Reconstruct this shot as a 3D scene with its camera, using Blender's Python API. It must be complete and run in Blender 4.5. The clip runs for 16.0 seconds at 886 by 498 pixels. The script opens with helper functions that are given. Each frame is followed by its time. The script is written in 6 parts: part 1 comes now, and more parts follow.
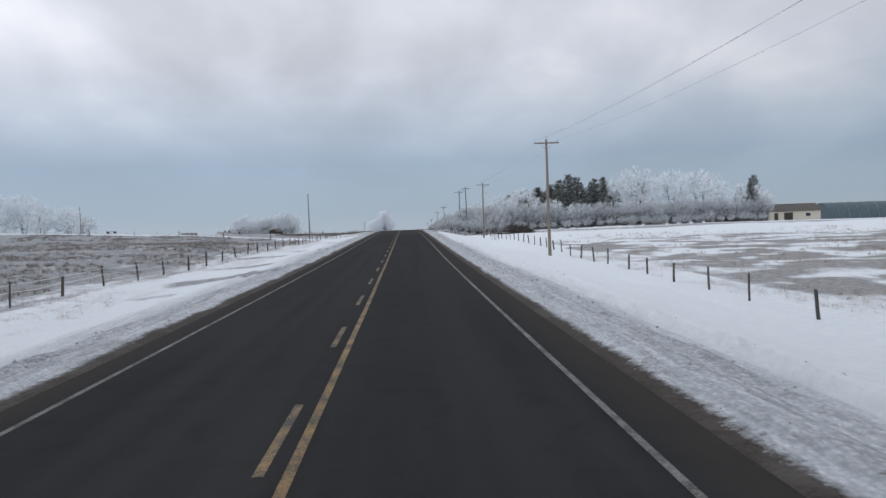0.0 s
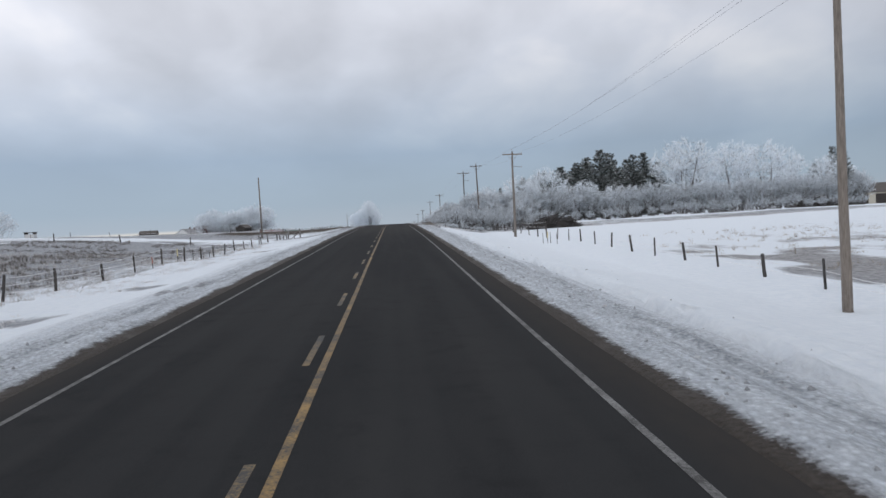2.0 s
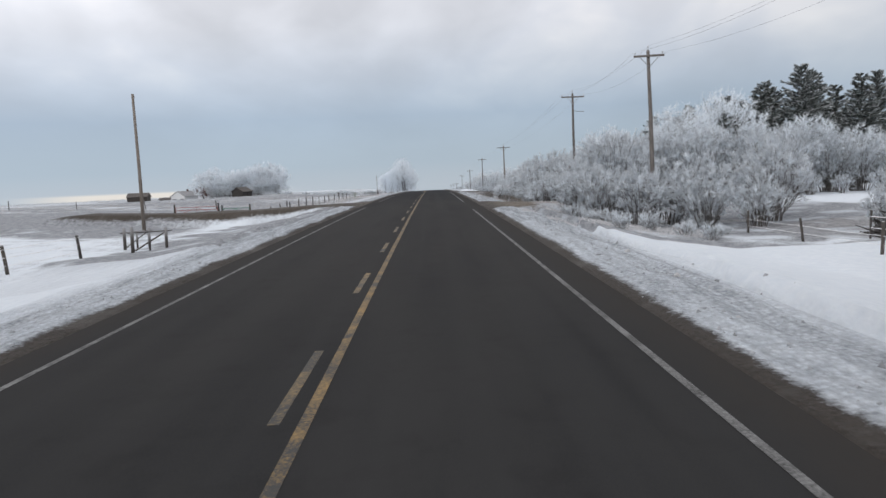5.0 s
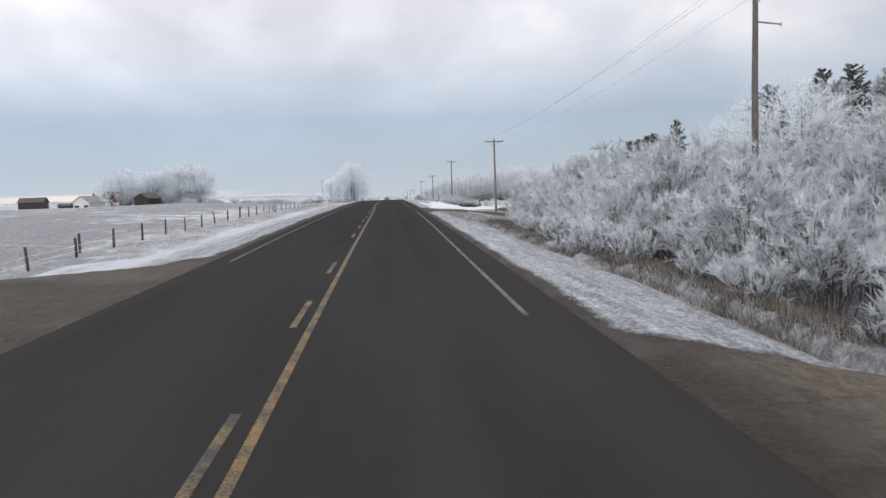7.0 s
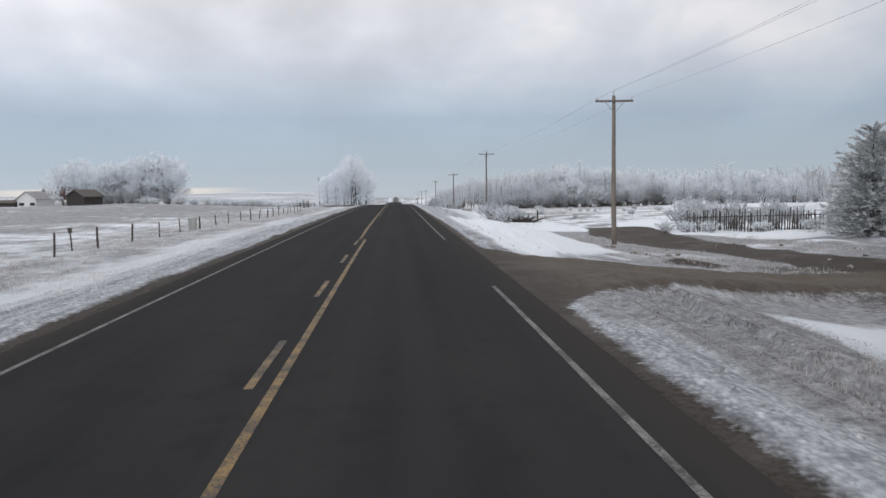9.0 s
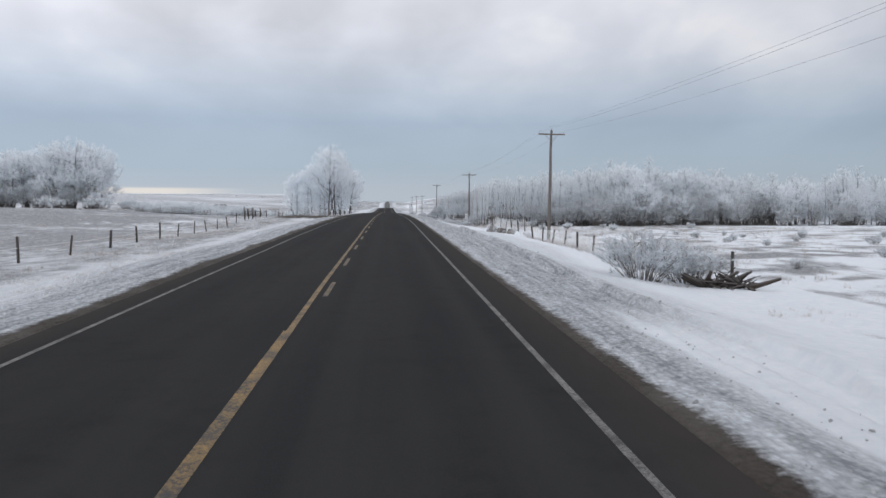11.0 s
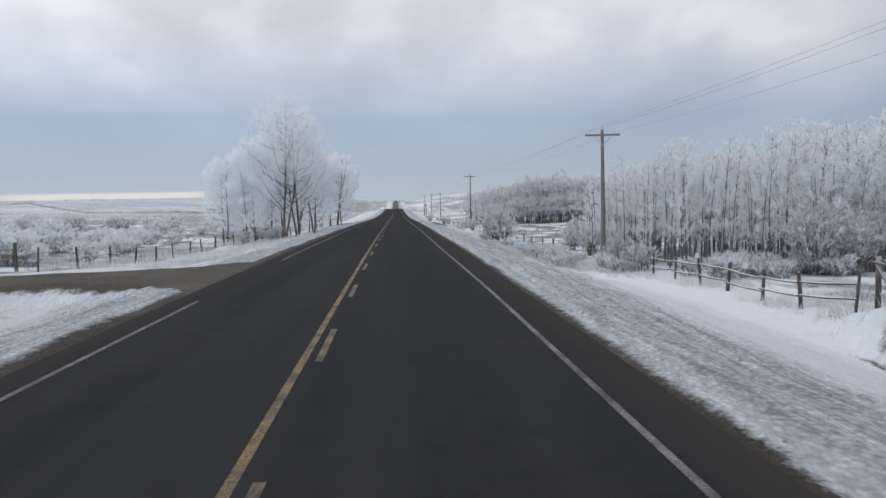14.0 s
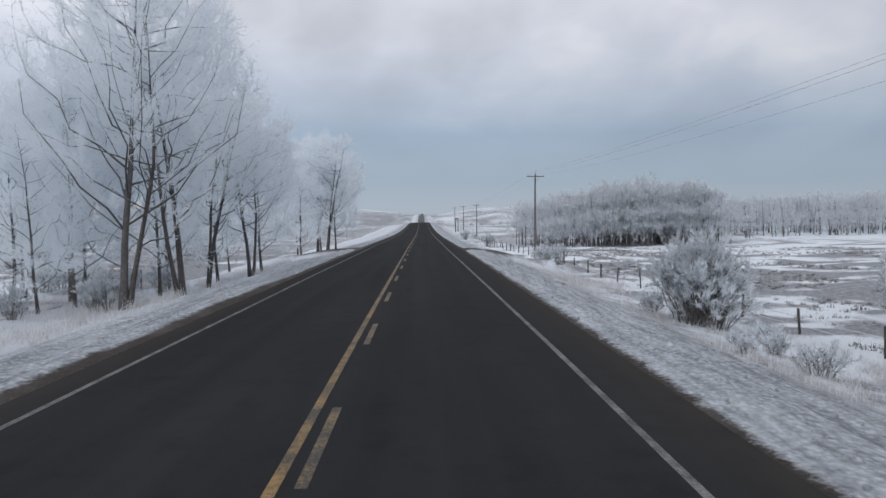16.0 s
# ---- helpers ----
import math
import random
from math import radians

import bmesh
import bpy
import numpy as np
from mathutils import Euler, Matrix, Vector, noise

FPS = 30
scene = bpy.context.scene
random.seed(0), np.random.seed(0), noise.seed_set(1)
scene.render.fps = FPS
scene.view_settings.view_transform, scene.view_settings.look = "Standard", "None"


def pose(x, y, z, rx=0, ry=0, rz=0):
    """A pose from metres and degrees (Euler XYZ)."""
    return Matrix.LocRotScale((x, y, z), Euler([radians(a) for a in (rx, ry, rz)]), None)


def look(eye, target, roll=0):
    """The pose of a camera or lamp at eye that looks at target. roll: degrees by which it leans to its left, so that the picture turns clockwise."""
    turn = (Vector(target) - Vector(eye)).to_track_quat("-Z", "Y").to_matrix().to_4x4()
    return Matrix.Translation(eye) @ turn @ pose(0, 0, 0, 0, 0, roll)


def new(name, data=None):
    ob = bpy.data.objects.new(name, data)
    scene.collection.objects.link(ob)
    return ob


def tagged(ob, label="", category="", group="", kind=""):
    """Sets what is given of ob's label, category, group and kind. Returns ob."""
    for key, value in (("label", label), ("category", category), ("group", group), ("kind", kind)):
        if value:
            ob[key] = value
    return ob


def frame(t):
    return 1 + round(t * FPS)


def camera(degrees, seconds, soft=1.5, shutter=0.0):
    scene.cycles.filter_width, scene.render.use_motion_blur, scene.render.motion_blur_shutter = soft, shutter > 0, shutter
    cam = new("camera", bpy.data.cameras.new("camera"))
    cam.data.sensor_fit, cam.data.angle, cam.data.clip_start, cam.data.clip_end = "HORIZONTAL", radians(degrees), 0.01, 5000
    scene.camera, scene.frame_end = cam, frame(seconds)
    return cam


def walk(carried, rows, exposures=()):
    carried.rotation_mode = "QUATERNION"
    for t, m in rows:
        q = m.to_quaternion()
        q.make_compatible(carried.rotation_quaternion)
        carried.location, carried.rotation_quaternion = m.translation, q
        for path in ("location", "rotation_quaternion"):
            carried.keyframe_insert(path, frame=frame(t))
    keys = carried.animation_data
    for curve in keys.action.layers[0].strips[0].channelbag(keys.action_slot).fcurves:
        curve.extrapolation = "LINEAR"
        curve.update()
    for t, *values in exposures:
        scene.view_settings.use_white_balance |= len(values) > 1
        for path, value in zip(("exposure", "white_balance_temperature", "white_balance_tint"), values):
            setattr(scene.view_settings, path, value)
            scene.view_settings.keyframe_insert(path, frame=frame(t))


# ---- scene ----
# The camera rides in a lorry cab at 2.4 m above a straight two-lane country road.
cam = camera(60, 16.0, soft=1.5, shutter=0.03)
PATH = [
    (0, 0.06, -0.0, 2.4, -2.79, -1.34, 2.05), (0.5, 0.06, 12.39, 2.5, -2.78, -0.7, 2.67),
    (1, 0.03, 24.9, 2.67, -3.05, -0.67, 2.66), (1.5, 0.06, 37.28, 2.85, -2.91, -0.66, 3.0),
    (2, 0.07, 50.05, 3.1, -3.71, -2.04, 3.06), (2.5, 0.06, 62.67, 3.28, -4.1, -2.4, 2.59),
    (3, 0.11, 75.31, 3.5, -3.9, -2.81, 3.15), (3.5, 0.17, 87.95, 3.77, -2.78, -3.75, 2.26),
    (4, 0.11, 101.01, 4.04, -0.91, -4.84, 1.59), (4.2, 0.1, 106.22, 4.09, -0.24, -4.83, 1.58),
    (6.3, 0.17, 157.98, 5.03, -2.38, -4.84, 4.19), (6.5, 0.18, 162.96, 5.09, -2.36, -5.36, 3.95),
    (7, 0.2, 175.39, 5.2, -4.15, -4.56, 1.92), (7.5, 0.24, 187.54, 5.33, -4.54, -3.59, 0.98),
    (8, 0.25, 199.72, 5.41, -3.88, -4.2, 0.61), (8.5, 0.33, 212.15, 5.51, -4.19, -4.59, 0.76),
    (9, 0.37, 225.02, 5.56, -3.47, -4.49, 0.85), (11.3, 0.27, 286.7, 5.56, -3.99, -4.07, -0.59),
    (11.5, 0.26, 292.17, 5.57, -3.56, -4.4, -0.66), (12, 0.22, 305.85, 5.53, -2.5, -4.75, 1.09),
    (12.5, 0.21, 318.73, 5.45, -2.13, -4.41, 0.96), (13, 0.12, 331.81, 5.41, -2.5, -3.62, 0.1),
    (13.5, 0.03, 344.56, 5.32, -2.99, -3.8, 0.35), (14, 0.05, 357.49, 5.23, -3.48, -4.26, 1.03),
    (14.5, -0.01, 370.34, 5.04, -3.06, -4.5, 0.99), (15, -0.01, 383.83, 4.84, -2.86, -4.04, 0.58),
    (15.5, -0.07, 396.99, 4.66, -2.49, -3.32, 0.21), (16, -0.08, 410.76, 4.37, -1.56, -3.21, 0.48),
]
walk(cam, [(t, pose(x, y, z, 90 + pitch, roll, yaw)) for t, x, y, z, yaw, pitch, roll in PATH],
     exposures=[(0.0, -0.14, 6260, 9.5), (2.5, -0.14, 6260, 9.5), (3.5, -0.09, 6300, 9.5), (4.2, 0.05, 6410, 9.5), (6.5, 0.04, 6610, 10.5), (7.0, 0.22, 6610, 11.5), (7.5, 0.1, 6610, 10.5), (8.0, 0.0, 6610, 10.5), (8.5, 0.08, 6610, 10.5), (9.0, 0.06, 6610, 10.5), (11.5, 0.0, 6410, 10.5), (12.5, -0.02, 6360, 10.5), (13.0, -0.1, 6360, 10.5), (13.5, -0.05, 6360, 10.5), (14.8, 0.0, 6310, 10.5), (15.5, -0.12, 6260, 10.5), (16.0, -0.16, 6260, 10.5)])

# ---- sky and light ----
world = bpy.data.worlds.new("overcast_sky")
scene.world = world
world.use_nodes = True


def node(tree, kind, x=0, **values):
    n = tree.nodes.new(kind)
    for key, value in values.items():
        n.inputs[key].default_value = value
    return n


def build_sky():
    nt = world.node_tree
    nt.nodes.clear()
    L = nt.links.new
    out = nt.nodes.new("ShaderNodeOutputWorld")
    bg = nt.nodes.new("ShaderNodeBackground")
    bg.inputs["Strength"].default_value = 1.0
    tc = nt.nodes.new("ShaderNodeTexCoord")
    sep = nt.nodes.new("ShaderNodeSeparateXYZ")
    L(tc.outputs["Generated"], sep.inputs[0])
    # colour by height over the horizon, linear values
    ramp = nt.nodes.new("ShaderNodeValToRGB")
    stops = [(0.0, (0.52, 0.59, 0.675)), (0.03, (0.43, 0.525, 0.635)), (0.09, (0.395, 0.48, 0.60)), (0.15, (0.56, 0.605, 0.69)),
             (0.20, (0.735, 0.75, 0.81)), (0.26, (0.84, 0.84, 0.89)), (0.36, (0.86, 0.865, 0.90)), (0.7, (0.86, 0.87, 0.92)), (1.0, (0.86, 0.87, 0.92))]
    ramp.color_ramp.elements[0].position, ramp.color_ramp.elements[0].color = stops[0][0], (*stops[0][1], 1)
    ramp.color_ramp.elements[1].position, ramp.color_ramp.elements[1].color = stops[-1][0], (*stops[-1][1], 1)
    for p, c in stops[1:-1]:
        ramp.color_ramp.elements.new(p).color = (*c, 1)
    L(sep.outputs["Z"], ramp.inputs[0])
    # cloud deck: the direction met with a flat layer overhead
    add = nt.nodes.new("ShaderNodeMath")
    add.operation = "ADD"
    add.inputs[1].default_value = 0.42
    L(sep.outputs["Z"], add.inputs[0])
    div = nt.nodes.new("ShaderNodeVectorMath")
    div.operation = "DIVIDE"
    comb = nt.nodes.new("ShaderNodeCombineXYZ")
    for i in range(3):
        L(add.outputs[0], comb.inputs[i])
    L(tc.outputs["Generated"], div.inputs[0])
    L(comb.outputs[0], div.inputs[1])
    deck = nt.nodes.new("ShaderNodeMapping")
    deck.inputs["Location"].default_value = (3.1, 1.7, 0.4)
    deck.inputs["Scale"].default_value = (1.0, 0.75, 1.0)
    L(div.outputs[0], deck.inputs[0])
    big = node(nt, "ShaderNodeTexNoise", Scale=2.1, Detail=4.0, Roughness=0.45, Distortion=0.25)
    L(deck.outputs[0], big.inputs["Vector"])
    fine = node(nt, "ShaderNodeTexNoise", Scale=6.5, Detail=4.0, Roughness=0.5, Distortion=0.3)
    L(deck.outputs[0], fine.inputs["Vector"])
    r1 = nt.nodes.new("ShaderNodeMapRange")
    r1.inputs["From Min"].default_value, r1.inputs["From Max"].default_value = 0.36, 0.68
    r1.inputs["To Min"].default_value, r1.inputs["To Max"].default_value = 0.87, 1.30
    L(big.outputs["Fac"], r1.inputs[0])
    r2 = nt.nodes.new("ShaderNodeMapRange")
    r2.inputs["From Min"].default_value, r2.inputs["From Max"].default_value = 0.35, 0.7
    r2.inputs["To Min"].default_value, r2.inputs["To Max"].default_value = 0.955, 1.07
    L(fine.outputs["Fac"], r2.inputs[0])
    mul = nt.nodes.new("ShaderNodeMath")
    mul.operation = "MULTIPLY"
    L(r1.outputs[0], mul.inputs[0])
    L(r2.outputs[0], mul.inputs[1])
    # clouds fade into the even band above the horizon
    fade = nt.nodes.new("ShaderNodeMapRange")
    fade.inputs["From Min"].default_value, fade.inputs["From Max"].default_value = 0.02, 0.2
    L(sep.outputs["Z"], fade.inputs[0])
    mixv = nt.nodes.new("ShaderNodeMix")
    mixv.inputs[2].default_value = 1.0
    L(fade.outputs[0], mixv.inputs[0])
    L(mul.outputs[0], mixv.inputs[3])
    scale = nt.nodes.new("ShaderNodeVectorMath")
    scale.operation = "SCALE"
    L(ramp.outputs[0], scale.inputs[0])
    L(mixv.outputs[0], scale.inputs["Scale"])
    # the thinnest cloud glows a little warm
    glow = nt.nodes.new("ShaderNodeMapRange")
    glow.inputs["From Min"].default_value, glow.inputs["From Max"].default_value = 1.06, 1.26
    L(mixv.outputs[0], glow.inputs[0])
    warm = nt.nodes.new("ShaderNodeMix")
    warm.data_type = "RGBA"
    warm.inputs[6].default_value, warm.inputs[7].default_value = (1, 1, 1, 1), (1.10, 1.05, 0.98, 1)
    L(glow.outputs[0], warm.inputs[0])
    tint = nt.nodes.new("ShaderNodeVectorMath")
    tint.operation = "MULTIPLY"
    L(scale.outputs[0], tint.inputs[0])
    L(warm.outputs[2], tint.inputs[1])
    # thinner cloud towards the west
    lean = nt.nodes.new("ShaderNodeMapRange")
    for key, v in (("From Min", -0.5), ("From Max", 0.55), ("To Min", 1.10), ("To Max", 0.81)):
        lean.inputs[key].default_value = v
    L(sep.outputs["X"], lean.inputs[0])
    height = nt.nodes.new("ShaderNodeMapRange")
    for key, v in (("From Min", 0.01), ("From Max", 0.13), ("To Min", 0.96), ("To Max", 1.10)):
        height.inputs[key].default_value = v
    L(sep.outputs["Z"], height.inputs[0])
    L(height.outputs[0], lean.inputs["To Min"])
    tilt = nt.nodes.new("ShaderNodeVectorMath")
    tilt.operation = "SCALE"
    L(tint.outputs[0], tilt.inputs[0])
    L(lean.outputs[0], tilt.inputs["Scale"])
    # a gap under the cloud deck along the western horizon
    low = nt.nodes.new("ShaderNodeMapRange")
    low.interpolation_type = "SMOOTHSTEP"
    for key, v in (("From Min", 0.0072), ("From Max", 0.0035)):
        low.inputs[key].default_value = v
    L(sep.outputs["Z"], low.inputs[0])
    west = nt.nodes.new("ShaderNodeMapRange")
    west.interpolation_type = "SMOOTHSTEP"
    for key, v in (("From Min", -0.16), ("From Max", -0.28)):
        west.inputs[key].default_value = v
    L(sep.outputs["X"], west.inputs[0])
    rim = nt.nodes.new("ShaderNodeMapRange")
    rim.interpolation_type = "SMOOTHSTEP"
    for key, v in (("From Min", -0.50), ("From Max", -0.40)):
        rim.inputs[key].default_value = v
    L(sep.outputs["X"], rim.inputs[0])
    span = nt.nodes.new("ShaderNodeMath")
    span.operation = "MULTIPLY"
    L(rim.outputs[0], span.inputs[0])
    L(west.outputs[0], span.inputs[1])
    gap = nt.nodes.new("ShaderNodeMath")
    gap.operation = "MULTIPLY"
    L(low.outputs[0], gap.inputs[0])
    L(span.outputs[0], gap.inputs[1])
    bright = nt.nodes.new("ShaderNodeMix")
    bright.data_type = "RGBA"
    bright.inputs[7].default_value = (0.80, 0.765, 0.725, 1)
    L(gap.outputs[0], bright.inputs[0])
    L(tilt.outputs[0], bright.inputs[6])
    sky = nt.nodes.new("ShaderNodeTexSky")
    sky.sky_type = "NISHITA"
    sky.sun_disc = False
    sky.sun_elevation, sky.sun_rotation = radians(24), radians(200)
    dim = nt.nodes.new("ShaderNodeVectorMath")
    dim.operation = "SCALE"
    dim.inputs["Scale"].default_value = 0.1
    L(sky.outputs[0], dim.inputs[0])
    blend = nt.nodes.new("ShaderNodeMix")
    blend.data_type = "RGBA"
    blend.inputs[0].default_value = 0.08
    L(bright.outputs[2], blend.inputs[6])
    L(dim.outputs[0], blend.inputs[7])
    L(blend.outputs[2], bg.inputs["Color"])
    L(bg.outputs[0], out.inputs[0])


build_sky()
sun = new("sun", bpy.data.lights.new("sun", "SUN"))
sun.data.energy, sun.data.angle, sun.data.color = 0.45, radians(30), (1.0, 0.95, 0.88)
sun.matrix_world = look((-20, -60, 30), (0, 0, 0))


# ---- materials ----
def material(name, rough=0.8, base=(0.5, 0.5, 0.5)):
    m = bpy.data.materials.new(name)
    m.use_nodes = True
    b = m.node_tree.nodes["Principled BSDF"]
    b.inputs["Base Color"].default_value = (*base, 1)
    b.inputs["Roughness"].default_value = rough
    return m, m.node_tree, b


def mix_colour(nt, fac, a, b):
    n = nt.nodes.new("ShaderNodeMix")
    n.data_type = "RGBA"
    for slot, value in ((0, fac), (6, a), (7, b)):
        if isinstance(value, (int, float)):
            n.inputs[slot].default_value = value
        elif isinstance(value, tuple):
            n.inputs[slot].default_value = (*value, 1)
        else:
            nt.links.new(value, n.inputs[slot])
    return n.outputs[2]


def noise_out(nt, scale, detail=4.0, rough=0.55, stretch=(1, 1, 1), space="Object"):
    n = node(nt, "ShaderNodeTexNoise", Scale=scale, Detail=detail, Roughness=rough)
    tc = nt.nodes.new("ShaderNodeTexCoord")
    mp = nt.nodes.new("ShaderNodeMapping")
    mp.inputs["Scale"].default_value = stretch
    nt.links.new(tc.outputs[space], mp.inputs[0])
    nt.links.new(mp.outputs[0], n.inputs["Vector"])
    return n.outputs["Fac"]


def ranged(nt, value, lo, hi, a=0.0, b=1.0):
    n = nt.nodes.new("ShaderNodeMapRange")
    for key, v in (("From Min", lo), ("From Max", hi), ("To Min", a), ("To Max", b)):
        n.inputs[key].default_value = v
    nt.links.new(value, n.inputs[0])
    return n.outputs[0]


def calc(nt, op, a, b=0.0):
    n = nt.nodes.new("ShaderNodeMath")
    n.operation = op
    for slot, v in ((0, a), (1, b)):
        if isinstance(v, (int, float)):
            n.inputs[slot].default_value = v
        else:
            nt.links.new(v, n.inputs[slot])
    return n.outputs[0]


def bump(nt, b, height, strength, distance):
    n = nt.nodes.new("ShaderNodeBump")
    n.inputs["Strength"].default_value, n.inputs["Distance"].default_value = strength, distance
    nt.links.new(height, n.inputs["Height"])
    nt.links.new(n.outputs[0], b.inputs["Normal"])


def attribute(nt, name):
    n = nt.nodes.new("ShaderNodeAttribute")
    n.attribute_name = name
    return n.outputs["Fac"]


def up_facing(nt):
    g = nt.nodes.new("ShaderNodeNewGeometry")
    s = nt.nodes.new("ShaderNodeSeparateXYZ")
    nt.links.new(g.outputs["Normal"], s.inputs[0])
    return s.outputs["Z"]


def island_random(nt):
    return nt.nodes.new("ShaderNodeNewGeometry").outputs["Random Per Island"]


def object_random(nt):
    return nt.nodes.new("ShaderNodeObjectInfo").outputs["Random"]


def ground_material():
    m, nt, b = material("snowy_ground", 0.75)
    L = nt.links.new
    n1 = noise_out(nt, 0.45, 6, 0.6)
    n2 = noise_out(nt, 3.2, 5, 0.62)
    n3 = noise_out(nt, 14.0, 4, 0.65)
    streak = noise_out(nt, 0.9, 5, 0.6, (1.0, 0.35, 1.0))
    snow = mix_colour(nt, ranged(nt, n2, 0.35, 0.7), (0.755, 0.81, 0.875), (0.835, 0.878, 0.925))
    # sooty, gritty snow thrown up beside the road
    drag = noise_out(nt, 3.6, 7, 0.70, (1.5, 0.55, 1.0))
    grain = noise_out(nt, 9.0, 7, 0.78, (1.0, 0.9, 1.0))
    # frozen clods; the shade in the gaps between them is coloured in
    lump = node(nt, "ShaderNodeTexVoronoi", Scale=9.5, Randomness=1.0)
    lump_at, lump_warp = nt.nodes.new("ShaderNodeTexCoord"), nt.nodes.new("ShaderNodeMapping")
    lump_warp.inputs["Scale"].default_value = (1.25, 0.75, 1.0)
    L(lump_at.outputs["Object"], lump_warp.inputs[0])
    L(lump_warp.outputs[0], lump.inputs["Vector"])
    gaps = ranged(nt, lump.outputs["Distance"], 0.22, 0.62)
    rut = noise_out(nt, 2.3, 5, 0.62, (2.4, 0.13, 1.0))
    soot_and_gaps = calc(nt, "ADD", calc(nt, "ADD", calc(nt, "MULTIPLY", grain, 0.34), calc(nt, "MULTIPLY", drag, 0.26)), calc(nt, "ADD", calc(nt, "MULTIPLY", rut, 0.32), calc(nt, "MULTIPLY", gaps, 0.07)))
    grime = calc(nt, "MULTIPLY", attribute(nt, "grime"), ranged(nt, soot_and_gaps, 0.35, 0.65))
    snow = mix_colour(nt, grime, snow, (0.228, 0.247, 0.277))
    # winter grass and stubble that stands out of thin snow
    weed = ranged(nt, calc(nt, "ADD", calc(nt, "MULTIPLY", n3, 0.45), calc(nt, "MULTIPLY", n2, 0.55)), 0.36, 0.64)
    grass = mix_colour(nt, weed, (0.125, 0.130, 0.142), (0.47, 0.49, 0.525))
    grass = mix_colour(nt, ranged(nt, attribute(nt, "tan"), 0.0, 1.0), grass, mix_colour(nt, weed, (0.16, 0.142, 0.130), (0.50, 0.475, 0.46)))
    mixed = calc(nt, "ADD", calc(nt, "MULTIPLY", streak, 0.55), calc(nt, "ADD", calc(nt, "MULTIPLY", n1, 0.35), calc(nt, "MULTIPLY", n3, 0.3)))
    bare = calc(nt, "SUBTRACT", attribute(nt, "bare"), mixed)
    col = mix_colour(nt, ranged(nt, bare, -0.11, 0.08), snow, grass)
    # packed earth and gravel
    dirt = mix_colour(nt, ranged(nt, n3, 0.3, 0.7), (0.030, 0.025, 0.021), (0.078, 0.065, 0.055))
    gravel = mix_colour(nt, ranged(nt, calc(nt, "ADD", calc(nt, "MULTIPLY", n3, 0.5), calc(nt, "MULTIPLY", n2, 0.5)), 0.35, 0.65), (0.12, 0.10, 0.078), (0.31, 0.262, 0.21))
    dirt = mix_colour(nt, attribute(nt, "tan"), dirt, gravel)
    dirt = mix_colour(nt, ranged(nt, drag, 0.42, 0.66, 0.0, 0.6), dirt, (0.042, 0.036, 0.031))
    dirt = mix_colour(nt, ranged(nt, n1, 0.50, 0.66, 0.0, 0.45), dirt, (0.15, 0.14, 0.13))
    edge = calc(nt, "ADD", calc(nt, "MULTIPLY", n2, 0.5), calc(nt, "MULTIPLY", n3, 0.4))
    dirty = calc(nt, "SUBTRACT", attribute(nt, "dirt"), edge)
    col = mix_colour(nt, ranged(nt, dirty, -0.10, 0.12), col, dirt)
    L(col, b.inputs["Base Color"])
    h = calc(nt, "ADD", calc(nt, "ADD", calc(nt, "MULTIPLY", grain, 0.6), calc(nt, "MULTIPLY", rut, 0.5)), calc(nt, "MULTIPLY", drag, 0.6))
    h = calc(nt, "SUBTRACT", h, calc(nt, "MULTIPLY", calc(nt, "MULTIPLY", gaps, attribute(nt, "grime")), 0.35))
    bump(nt, b, h, 0.85, 0.12)
    b.inputs["Specular IOR Level"].default_value = 0.25
    return m


def asphalt_material():
    m, nt, b = material("worn_asphalt", 0.75)
    L = nt.links.new
    grain = noise_out(nt, 55.0, 3, 0.7)
    patch = noise_out(nt, 0.35, 5, 0.6, (1.6, 0.25, 1))
    lanes = noise_out(nt, 1.0, 2, 0.5, (1.3, 0.004, 1))
    col = mix_colour(nt, ranged(nt, grain, 0.3, 0.75), (0.0142, 0.0150, 0.0166), (0.031, 0.032, 0.0338))
    col = mix_colour(nt, ranged(nt, patch, 0.36, 0.68, 0.0, 0.8), col, (0.0375, 0.0378, 0.0385))
    blotch = noise_out(nt, 1.4, 5, 0.65)
    col = mix_colour(nt, ranged(nt, blotch, 0.52, 0.72, 0.0, 0.4), col, (0.014, 0.014, 0.015))
    col = mix_colour(nt, ranged(nt, lanes, 0.42, 0.62, 0.0, 0.4), col, (0.0395, 0.040, 0.041))
    # paler stretch of asphalt around the first field approaches
    col = mix_colour(nt, calc(nt, "MULTIPLY", attribute(nt, "pale_stretch"), ranged(nt, patch, 0.25, 0.6, 0.5, 1.0)), col, (0.062, 0.058, 0.055))
    # grit and salt along the edges
    col = mix_colour(nt, calc(nt, "MULTIPLY", attribute(nt, "edge"), ranged(nt, noise_out(nt, 2.5, 6, 0.65, (1, 0.4, 1)), 0.25, 0.55, 0.35, 1.0)), col, (0.042, 0.0385, 0.036))
    L(col, b.inputs["Base Color"])
    L(ranged(nt, patch, 0.3, 0.7, 0.85, 0.97), b.inputs["Roughness"])
    b.inputs["Specular IOR Level"].default_value = 0.04
    bump(nt, b, grain, 0.35, 0.006)
    return m


